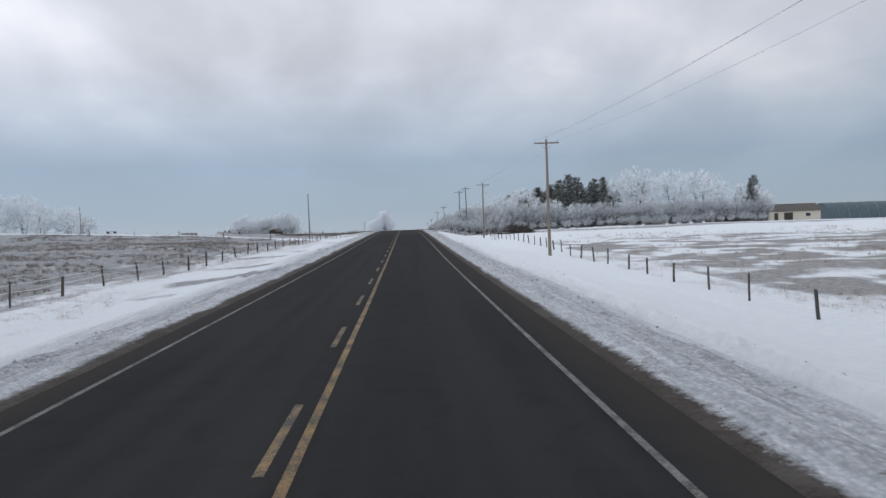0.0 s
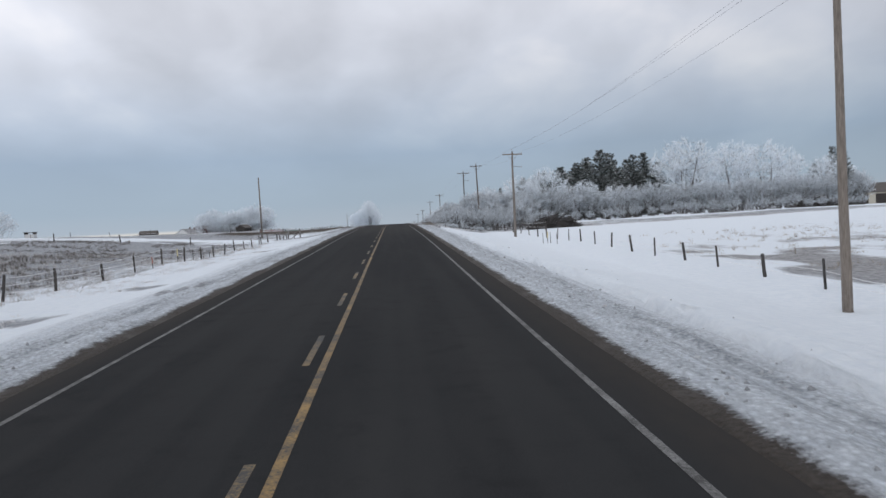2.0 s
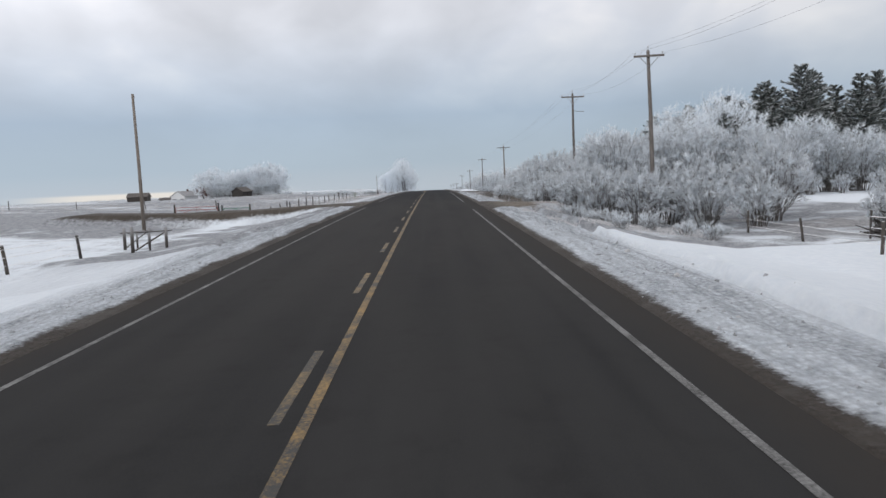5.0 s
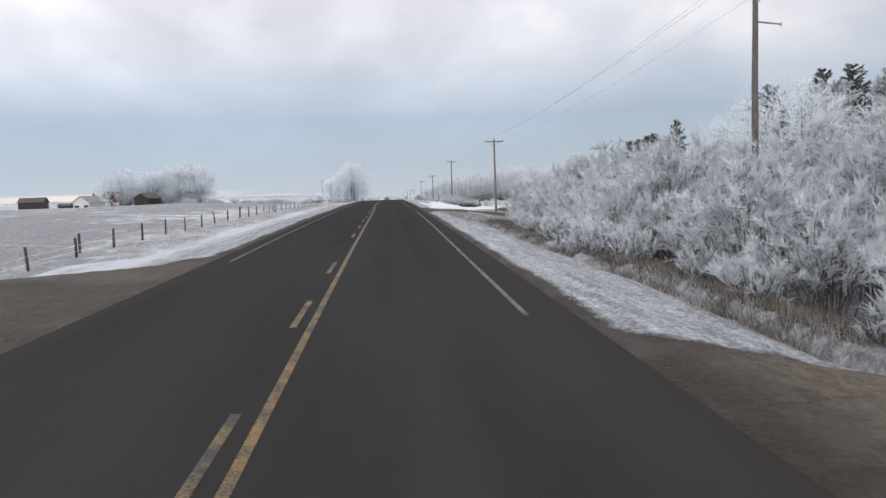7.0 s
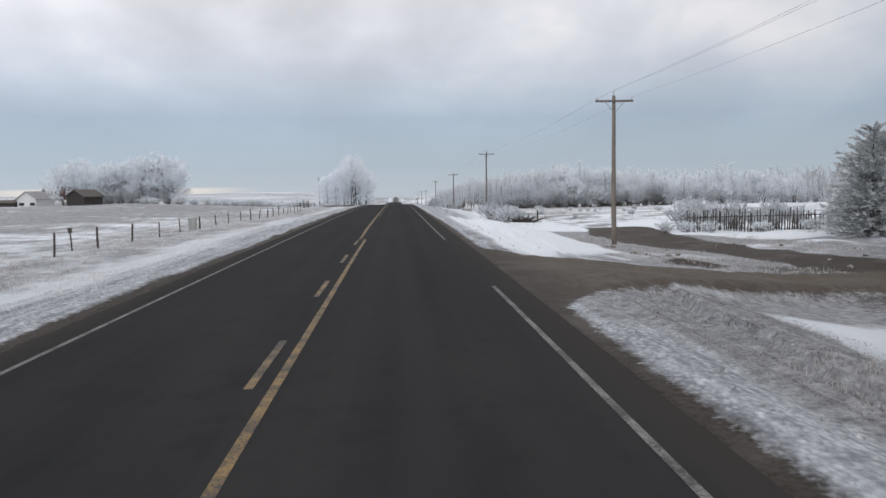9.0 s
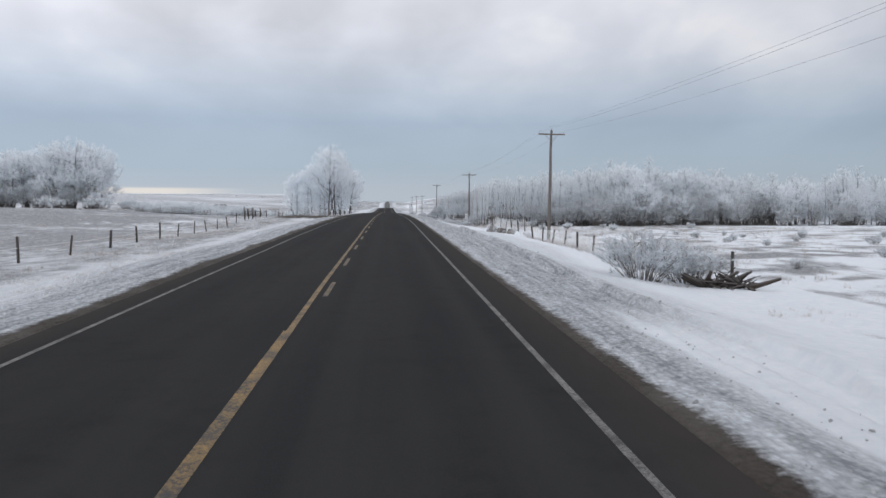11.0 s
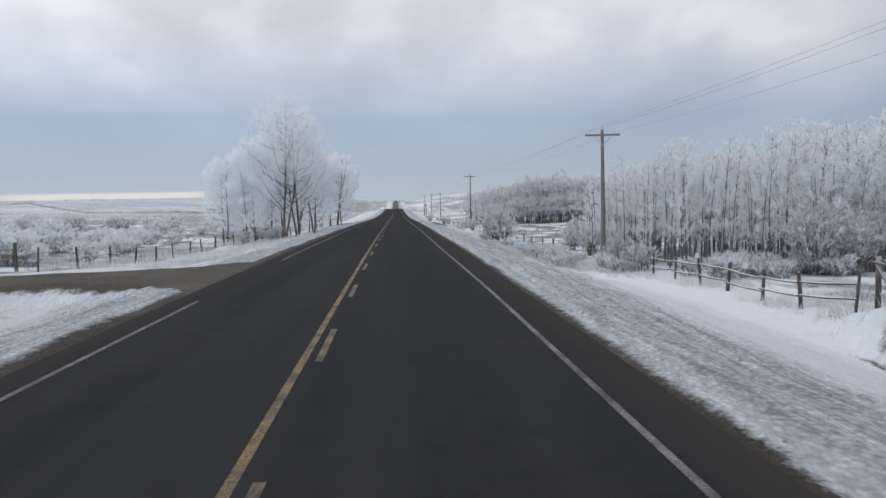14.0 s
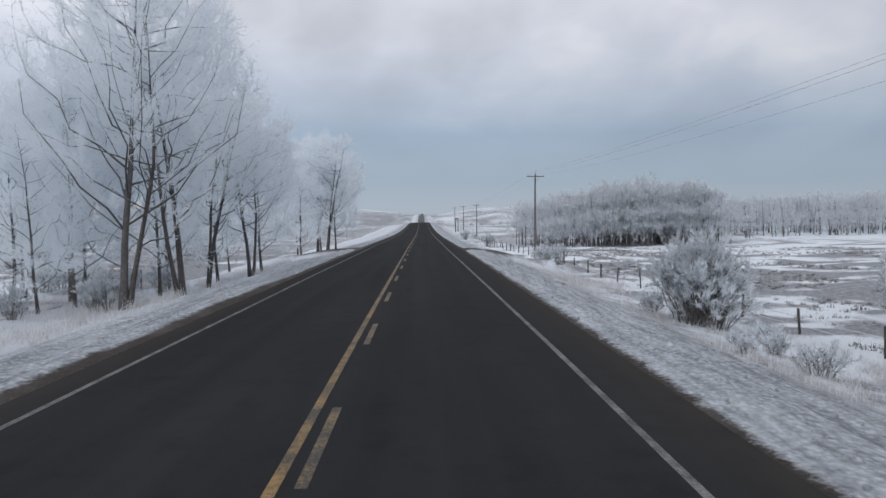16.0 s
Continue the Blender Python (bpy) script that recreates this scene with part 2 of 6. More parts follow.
def paint_material(name, base, worn=0.45):
    m, nt, b = material(name, 0.7)
    n = calc(nt, "ADD", calc(nt, "MULTIPLY", noise_out(nt, 26.0, 5, 0.7), 0.6), calc(nt, "MULTIPLY", noise_out(nt, 1.6, 4, 0.6), 0.5))
    col = mix_colour(nt, ranged(nt, n, worn, worn + 0.2), base, (0.03, 0.029, 0.028))
    nt.links.new(col, b.inputs["Base Color"])
    return m


def frost_material(name, a, c, dark=0.0):
    m, nt, b = material(name, 0.85)
    col = mix_colour(nt, island_random(nt), a, c)
    if dark:
        col = mix_colour(nt, ranged(nt, noise_out(nt, 1.7, 4, 0.6), 0.40, 0.58, 0.0, dark), col, (0.125, 0.12, 0.125))
    nt.links.new(col, b.inputs["Base Color"])
    b.inputs["Specular IOR Level"].default_value = 0.2
    # rime lets light through
    thin = nt.nodes.new("ShaderNodeBsdfTranslucent")
    nt.links.new(col, thin.inputs["Color"])
    mix = nt.nodes.new("ShaderNodeMixShader")
    mix.inputs[0].default_value = 0.5
    nt.links.new(b.outputs[0], mix.inputs[1])
    nt.links.new(thin.outputs[0], mix.inputs[2])
    nt.links.new(mix.outputs[0], nt.nodes["Material Output"].inputs["Surface"])
    return m


def bark_material(name, a, c, frost=0.75):
    m, nt, b = material(name, 0.9)
    n = noise_out(nt, 7.0, 5, 0.65, (1, 1, 0.25))
    col = mix_colour(nt, ranged(nt, n, 0.3, 0.7), a, c)
    rime = calc(nt, "MULTIPLY", ranged(nt, up_facing(nt), -0.1, 0.7), ranged(nt, noise_out(nt, 5.0, 4, 0.6), 0.3, 0.6, 0.35, 1.0))
    speck = ranged(nt, noise_out(nt, 11.0, 4, 0.6), 0.56, 0.66, 0.0, 0.7)
    col = mix_colour(nt, calc(nt, "MULTIPLY", calc(nt, "MAXIMUM", rime, speck), frost), col, (0.78, 0.79, 0.82))
    nt.links.new(col, b.inputs["Base Color"])
    bump(nt, b, n, 0.5, 0.02)
    return m


def wood_material(name, a, c, stretch=(1, 1, 0.12), frost=0.0):
    m, nt, b = material(name, 0.85)
    n = noise_out(nt, 22.0, 5, 0.65, stretch)
    col = mix_colour(nt, ranged(nt, n, 0.3, 0.7), a, c)
    tone = mix_colour(nt, object_random(nt), (0.75, 0.75, 0.78), (1.2, 1.1, 1.0))
    mul = nt.nodes.new("ShaderNodeMix")
    mul.data_type, mul.blend_type = "RGBA", "MULTIPLY"
    mul.inputs[0].default_value = 1.0
    nt.links.new(col, mul.inputs[6])
    nt.links.new(tone, mul.inputs[7])
    col = mul.outputs[2]
    if frost:
        col = mix_colour(nt, calc(nt, "MULTIPLY", ranged(nt, up_facing(nt), 0.2, 0.8), frost), col, (0.8, 0.81, 0.84))
    nt.links.new(col, b.inputs["Base Color"])
    bump(nt, b, n, 0.4, 0.01)
    return m


def needle_material(name="frosted_needles", rime_most=0.8, lo=0.36, hi=0.62, low=-0.1, rime_least=0.0):
    m, nt, b = material(name, 0.8)
    green = mix_colour(nt, island_random(nt), (0.034, 0.046, 0.040), (0.10, 0.118, 0.105))
    rime = calc(nt, "MULTIPLY", ranged(nt, up_facing(nt), low, 0.6), ranged(nt, noise_out(nt, 1.6, 4, 0.6), lo, hi, rime_least, rime_most))
    nt.links.new(mix_colour(nt, rime, green, (0.72, 0.75, 0.78)), b.inputs["Base Color"])
    return m


def plain(name, base, rough=0.7, scale=6.0, vary=0.25, metal=0.0):
    m, nt, b = material(name, rough)
    n = noise_out(nt, scale, 5, 0.6)
    dark = tuple(v * (1 - vary) for v in base)
    light = tuple(min(1.0, v * (1 + vary)) for v in base)
    nt.links.new(mix_colour(nt, ranged(nt, n, 0.3, 0.7), dark, light), b.inputs["Base Color"])
    b.inputs["Metallic"].default_value = metal
    bump(nt, b, n, 0.2, 0.01)
    return m


GROUND, ASPHALT = ground_material(), asphalt_material()
# far road: the haze of distance is put into a paler asphalt colour
HAZED_ASPHALT = plain("hazed_asphalt", (0.085, 0.088, 0.092), 0.9, 0.3)
WHITE_PAINT = paint_material("worn_white_paint", (0.205, 0.205, 0.203), 0.43)
FADED_PAINT = paint_material("faded_yellow_paint", (0.28, 0.185, 0.07), 0.40)
YELLOW_PAINT = paint_material("worn_yellow_paint", (0.29, 0.18, 0.055), 0.43)
FROST = frost_material("hoar_frost_twigs", (0.865, 0.91, 0.955), (0.935, 0.965, 0.99))
FROST_BROWN = frost_material("hoar_frost_thicket", (0.745, 0.79, 0.84), (0.93, 0.962, 0.985), 0.31)
FROST_GREY = frost_material("hoar_frost_aspens", (0.82, 0.86, 0.90), (0.935, 0.968, 0.99), 0.10)
BARK = bark_material("dark_poplar_bark", (0.028, 0.024, 0.022), (0.075, 0.066, 0.060), 0.28)
ASPEN_BARK = bark_material("dark_aspen_bark", (0.045, 0.040, 0.038), (0.14, 0.128, 0.120), 0.55)
STEM = bark_material("shrub_stems", (0.07, 0.055, 0.045), (0.18, 0.15, 0.125), 0.8)
HEART = bark_material("bare_shrub_twigs", (0.050, 0.043, 0.040), (0.135, 0.118, 0.108), 0.6)
NEEDLE = needle_material("frosted_needles", 0.78, 0.32, 0.60, -0.8, 0.22)
RIMED_NEEDLE = needle_material("white_rimed_needles", 0.97, 0.2, 0.5, -3.0, 0.55)
POLE_WOOD = wood_material("weathered_pole", (0.108, 0.099, 0.092), (0.255, 0.237, 0.222))
POST_WOOD = wood_material("fence_post_wood", (0.034, 0.032, 0.031), (0.098, 0.091, 0.087), frost=0.4)
BOARD = wood_material("grey_boards", (0.026, 0.024, 0.023), (0.075, 0.068, 0.064))
WIRE = plain("dull_cable", (0.30, 0.30, 0.32), 0.6)
RIME_WIRE = plain("rimed_wire", (0.80, 0.81, 0.84), 0.8)
STEEL = plain("galvanised_steel", (0.32, 0.33, 0.34), 0.5, metal=0.6)
CERAMIC = plain("pale_insulator", (0.55, 0.56, 0.58), 0.35)
GRASS_FROST = frost_material("frosted_grass", (0.42, 0.38, 0.34), (0.80, 0.80, 0.82))
GRASS_TAN = frost_material("dry_grass", (0.20, 0.16, 0.115), (0.55, 0.49, 0.41))
GRASS_WHITE = frost_material("rimed_weeds", (0.68, 0.67, 0.68), (0.95, 0.955, 0.97))


def crumb_material():
    m, nt, b = material("gritty_snow_crumbs", 0.85)
    r = island_random(nt)
    col = mix_colour(nt, ranged(nt, r, 0.1, 0.9), (0.26, 0.27, 0.285), (0.52, 0.54, 0.57))
    nt.links.new(mix_colour(nt, ranged(nt, noise_out(nt, 30.0, 4, 0.7), 0.5, 0.75, 0.0, 0.45), col, (0.2, 0.2, 0.205)), b.inputs["Base Color"])
    return m


SNOW_CRUMB = crumb_material()
BRAMBLE = frost_material("frosted_bramble", (0.085, 0.07, 0.06), (0.46, 0.44, 0.43))


# ---- mesh helpers ----
def mesh_of(name, verts, faces, mat=None, smooth=False):
    me = bpy.data.meshes.new(name)
    me.from_pydata([tuple(v) for v in verts], [], [tuple(f) for f in faces])
    if mat:
        me.materials.append(mat)
    if smooth:
        me.polygons.foreach_set("use_smooth", [True] * len(me.polygons))
    me.update()
    return me


def fast_mesh(name, verts, faces, mat=None, smooth=False):
    """A mesh from arrays: verts n x 3, faces n x 3 or n x 4."""
    me = bpy.data.meshes.new(name)
    n, k = faces.shape
    me.vertices.add(len(verts))
    me.vertices.foreach_set("co", np.asarray(verts, dtype=np.float32).ravel())
    me.loops.add(n * k)
    me.loops.foreach_set("vertex_index", faces.astype(np.int32).ravel())
    me.polygons.add(n)
    me.polygons.foreach_set("loop_start", np.arange(n, dtype=np.int32) * k)
    if smooth:
        me.polygons.foreach_set("use_smooth", np.ones(n, dtype=bool))
    if mat:
        me.materials.append(mat)
    me.update(calc_edges=True)
    return me


def part(name, me, parent, label="", m=None):
    ob = new(name, me)
    ob.parent = parent
    if m is not None:
        ob.matrix_basis = m
    return tagged(ob, label)


def thing(name, label, category, group="", kind="", m=None):
    ob = new(name)
    ob.empty_display_size = 0.2
    if m is not None:
        ob.matrix_basis = m
    return tagged(ob, label, category, group, kind)


def box(w, d, h, bevel=0.0, base=0.0):
    """Verts and faces of a box that stands on z = base, its upright edges cut off by bevel."""
    x, y = w / 2, d / 2
    if bevel:
        c = bevel
        ring = [(-x + c, -y), (x - c, -y), (x, -y + c), (x, y - c), (x - c, y), (-x + c, y), (-x, y - c), (-x, -y + c)]
    else:
        ring = [(-x, -y), (x, -y), (x, y), (-x, y)]
    n = len(ring)
    v = [(a, b, base) for a, b in ring] + [(a, b, base + h) for a, b in ring]
    f = [(i, (i + 1) % n, n + (i + 1) % n, n + i) for i in range(n)] + [tuple(range(n))[::-1], tuple(range(n, 2 * n))]
    return v, f


def tube(points, radii, sides=6, cap=True):
    """Verts and faces of a tapered tube along points."""
    v, f = [], []
    pts = [Vector(p) for p in points]
    for i, p in enumerate(pts):
        d = (pts[min(i + 1, len(pts) - 1)] - pts[max(i - 1, 0)]).normalized()
        a = d.cross(Vector((0.3, 1, 0.17))).normalized()
        b = d.cross(a)
        for k in range(sides):
            t = 2 * np.pi * k / sides
            v.append(p + (a * np.cos(t) + b * np.sin(t)) * radii[i])
    for i in range(len(pts) - 1):
        for k in range(sides):
            q = (k + 1) % sides
            f.append((i * sides + k, i * sides + q, (i + 1) * sides + q, (i + 1) * sides + k))
    if cap:
        f += [tuple(range(sides))[::-1], tuple(range((len(pts) - 1) * sides, len(pts) * sides))]
    return v, f


def join(pieces):
    v, f = [], []
    for pv, pf in pieces:
        o = len(v)
        v += list(pv)
        f += [tuple(i + o for i in q) for q in pf]
    return v, f


def moved(piece, m):
    return [m @ Vector(p) for p in piece[0]], piece[1]


def spikes(base, way, length, radius, rng):
    """Three-sided spikes, one for each row of base (n x 3) and way."""
    n = len(base)
    way = way / np.maximum(np.linalg.norm(way, axis=1, keepdims=True), 1e-6)
    ref = rng.normal(size=(n, 3))
    a = np.cross(way, ref)
    a /= np.maximum(np.linalg.norm(a, axis=1, keepdims=True), 1e-6)
    b = np.cross(way, a)
    length, radius = np.asarray(length).reshape(-1, 1), np.asarray(radius).reshape(-1, 1)
    v = np.empty((n, 4, 3))
    for k in range(3):
        t = 2 * np.pi * k / 3
        v[:, k] = base + (a * np.cos(t) + b * np.sin(t)) * radius
    v[:, 3] = base + way * length
    o = np.arange(n)[:, None, None] * 4
    f = (np.array([[0, 1, 3], [1, 2, 3], [2, 0, 3]])[None] + o).reshape(-1, 3)
    return v.reshape(-1, 3), f


def blades(base, way, length, radius, rng):
    """Thin tapering shoots, one face each, for each row of base (n x 3) and way."""
    n = len(base)
    way = way / np.maximum(np.linalg.norm(way, axis=1, keepdims=True), 1e-6)
    a = np.cross(way, rng.normal(size=(n, 3)))
    a /= np.maximum(np.linalg.norm(a, axis=1, keepdims=True), 1e-6)
    length, radius = np.asarray(length).reshape(-1, 1), np.asarray(radius).reshape(-1, 1)
    v = np.stack([base - a * radius, base + a * radius, base + way * length], 1)
    return v.reshape(-1, 3), np.arange(n * 3).reshape(-1, 3)


# ---- the lie of the land ----
PROFILE = (2.4964, 2.1943, -1.7585, -0.6606, 1.2411, -0.0807, -0.4338, 0.1332)
END = 410.8
# fall of the road past the last bend of the profile: a crest, a hidden hollow, and a hill on the skyline
KNOTS_Y = (END, 460, 508, 560, 625, 700, 790, 860, 950, 1100, 1300, 1550, 1800, 2000, 2300, 3000, 4600)
KNOTS_Z = (0.0, -1.0, -2.15, -3.45, -4.55, -5.2, -5.65, -7.2, -11.0, -19.0, -24.0, -21.0, -16.4, -15.2, -16.5, -28, -48)
AHEAD_Y = np.arange(END, 4600, 6.0)
AHEAD_Z = np.convolve(np.pad(np.interp(AHEAD_Y, KNOTS_Y, KNOTS_Z), 6, mode="reflect", reflect_type="odd"), np.ones(13) / 13, mode="valid")


def road_z(y):
    """Height of the carriageway at y metres along the road."""
    y = np.asarray(y, dtype=float)
    q = (np.clip(y, 0, END) - 150) / 150
    z = sum(c * q ** k for k, c in enumerate(PROFILE))
    z = z + np.minimum(np.maximum(y, -400), 0) * 0.0126
    return z + np.interp(y, AHEAD_Y, AHEAD_Z)


def plain_z(y):
    """Height of the open plain on both hands of the road."""
    return road_z(np.minimum(y, END)) - 2.6 * (1 - np.exp(-np.maximum(np.asarray(y, dtype=float) - END, 0) / 900))


def value_noise(x, y, size, seed=0):
    """Smooth noise from 0 to 1 on a lattice of that size in metres."""
    x, y = np.asarray(x, dtype=float) / size, np.asarray(y, dtype=float) / size
    ix, iy = np.floor(x), np.floor(y)
    fx, fy = x - ix, y - iy
    fx, fy = fx * fx * (3 - 2 * fx), fy * fy * (3 - 2 * fy)

    def h(a, b):
        s = np.sin(a * 127.1 + b * 311.7 + seed * 74.7) * 43758.5453
        return s - np.floor(s)
    top = h(ix, iy) * (1 - fx) + h(ix + 1, iy) * fx
    low = h(ix, iy + 1) * (1 - fx) + h(ix + 1, iy + 1) * fx
    return top * (1 - fy) + low * fy


def bell(x, lo, hi, soft):
    """1 between lo and hi, falling to 0 over soft."""
    return np.clip((x - lo) / soft + 1, 0, 1) * np.clip((hi - x) / soft + 1, 0, 1)


CROSS_X = (-4000, -300, -120, -45, -24, -18, -15.5, -12, -9, -7.4, -6.7, -6.2, -5.6, 3.3, 3.8, 4.2, 4.9, 6.0, 9.0, 12.5, 16.5, 30, 70, 200, 4000)
CROSS_Z = (-3, -1.0, -0.6, -0.7, -1.05, -1.25, -1.2, -0.95, -0.4, -0.08, 0.04, 0.0, -0.05, -0.05, 0.0, 0.06, 0.0, -0.3, -1.05, -1.35, -1.4, -1.2, -0.9, -0.8, -3)


def approach(x, y):
    """How far a place lies on one of the field approaches, 0 to 1."""
    def lane(side, mid, half, reach, flare):
        d = np.where(side > 0, x - 3.0, -5.2 - x)
        wide = half + flare * np.exp(-np.maximum(d, 0) / 2.2)
        return np.clip((wide - np.abs(y - mid)) / 1.2 + 0.5, 0, 1) * np.clip(d * 2 + 1, 0, 1) * np.clip((reach - d) / 4, 0, 1)
    return np.maximum.reduce([lane(1, 180.0, 2.5, 12, 6.0), lane(-1, 195.5, 2.6, 30, 7.5), lane(1, 247.5 + np.clip((x - 7) * 0.5, 0, 4), 2.6, 21, 7.0), lane(-1, 385.5, 2.4, 12, 5.0), lane(1, 479, 0.9, 13, 3.0), lane(-1, 484, 0.9, 12, 3.0)])


def spur(x, y):
    """The earth track that turns north off the second eastern approach, 0 to 1."""
    mid = np.interp(y, (255, 258, 262, 268.5, 275, 284, 291), (23.0, 21.5, 20.3, 19.6, 18.2, 18.5, 19.8))
    half = np.interp(y, (255, 258, 262, 268.5, 275, 284, 291), (3.4, 2.4, 1.9, 1.9, 2.7, 3.2, 2.8))
    return np.clip((half - np.abs(x - mid)) / 0.8 + 0.5, 0, 1) * np.clip((294 - y) / 2, 0, 1) * np.clip((y - 252.5) / 1.0, 0, 1)


def drift_lip(y):
    """How far from the road's edge the untouched drift begins."""
    return 2.1 + 1.2 * value_noise(0 * y, y, 5.5, 14) + 0.8 * value_noise(0 * y, y, 1.6, 15)


def ground_z(x, y):
    x, y = np.asarray(x, dtype=float), np.asarray(y, dtype=float)
    c = np.interp(x, CROSS_X, CROSS_Z)
    right = x > 0
    # the ditch deepens where the road runs on a bank
    deep = np.where(right, 1.0 + 0.55 * np.clip((y - 370) / 50, 0, 1), 1.0 + 0.2 * np.clip((y - 400) / 60, 0, 1))
    c = np.where(c < 0, c * deep, c)
    ap = approach(x, y)
    sink = 0.12 + 0.6 * np.clip((x - 6) / 9, 0, 1) * bell(y, 235, 268, 6)
    c = c * (1 - ap) + np.minimum(c, -0.06) * sink * ap
    # rising field and lower ground far off to the west
    left = np.clip((-x - 22) / 90, 0, 1.6)
    c = c + left * 3.0 * np.clip((330 - y) / 110, 0, 1) * np.clip((y + 200) / 200, 0, 1)
    # the road dips away ahead, the plain on both hands does not
    c = c + (plain_z(y) - road_z(y)) * np.clip((np.abs(x) - 60) / 290, 0, 1) * (y > END)
    c = c + 1.0 * np.exp(-((y - 160) / 32) ** 2) * np.clip((-x - 28) / 45, 0, 1)
    # the ground stands higher at the western fence near both ends of the road
    c = c + (0.46 * bell(y, -100, 106, 26) + 0.40 * bell(y, 228, 346, 22) + 0.22 * bell(y, 150, 160, 6) + 0.92 * bell(y, 374, 394, 14)) * np.clip((-x - 10.5) / 4.5, 0, 1) * np.clip((x + 60) / 30, 0, 1) * (1 - ap)
    # the farm stands on a slight rise
    c = c + 1.35 * bell(x, -150, -52, 22) * bell(y, 366, 500, 60)
    # a ditch under the eastern fence, and the cut bank of spoil that the fence stands on
    c = c - 0.62 * bell(x, 11.6, 12.8, 1.7) * bell(y, 356, 377, 5)
    c = c + (0.80 - 0.10 * bell(y, 340, 366, 4) + 0.1 * bell(y, 373, 378, 3)) * np.clip((x - 12.75) / 0.6, 0, 1) * np.clip((17 - x) / 3, 0, 1) * bell(y, 353, 378, 3)
    c = c + 0.35 * np.exp(-((x - 9) / 2.5) ** 2) * bell(y, 262, 290, 6)
    # rough ground and a low mound by the second eastern track
    c = c + 0.30 * bell(x, 12, 30, 2) * bell(y, 256, 284, 4) * (value_noise(x, y, 2.4, 31) - 0.45) * (1 - spur(x, y))
    c = c + 0.45 * np.exp(-((x - 14.0) / 2.2) ** 2 - ((y - 259.3) / 0.9) ** 2) * value_noise(x, y, 1.3, 38)
    # drift in the ditch short of the spoil
    c = c + 0.30 * bell(x, 9.5, 12, 2.0) * bell(y, 322, 350, 6)
    # drifts and rough ground
    side = np.where(right, x - 3.6, -6.0 - x)
    out = np.clip(side / 4, 0, 1)
    c = c + out * (value_noise(x, y, 9, 1) - 0.5) * 0.34 + out * (value_noise(x, y, 2.3, 2) - 0.5) * 0.10
    far = np.clip((side - 60) / 200, 0, 1)
    c = c + far * (value_noise(x, y, 160, 3) - 0.5) * 5.0
    # clods of ploughed snow and the ruts beside the road
    berm = bell(side, 0.15, 1.9, 0.4) * (1 - ap)
    c = c + berm * ((value_noise(x * 1.6, y * 0.5, 1.1, 4) - 0.42) * 0.11 + (value_noise(x * 2.4, y * 0.6, 0.8, 5) - 0.5) * 0.05)
    # crumbled edge of the asphalt
    c = c - 0.05 * bell(side, -0.9, -0.26, 0.05) + 0.02 * bell(side, -0.2, 0.1, 0.1) * (value_noise(x, y, 1.1, 18) - 0.3)
    # lip of the undisturbed drift
    lip = drift_lip(y)
    c = c + np.where(right & (y < 345), 0.30, 0.08) * np.clip((side - lip) / 0.14, 0, 1) * np.clip((9 - side) / 4, 0, 1) * (1 - ap)
    verge = bell(side, 1.4, 3.6, 0.6) * (1 - ap)
    c = c + verge * ((value_noise(x * 2.2, y * 0.35, 0.9, 6) - 0.5) * 0.09 + np.sin(side * 8.0 + 3 * value_noise(x, y, 14, 7)) * 0.06)
    spoil = np.exp(-((x - 12.8) / 0.75) ** 4) * bell(y, 358, 376, 2.5)
    c = c + spoil * ((value_noise(x, y, 1.2, 8) - 0.5) * 0.55 + (value_noise(x, y, 0.33, 9) - 0.5) * 0.22)
    return road_z(y) + c


def gz(x, y):
    return float(ground_z(np.array([x]), np.array([y]))[0])


def steps(*runs):
    """Positions from a list of (start, stop, step)."""
    s = np.concatenate([np.arange(a, b - 1e-6, d) for a, b, d in runs] + [[runs[-1][1]]])
    return np.unique(np.round(s, 3))


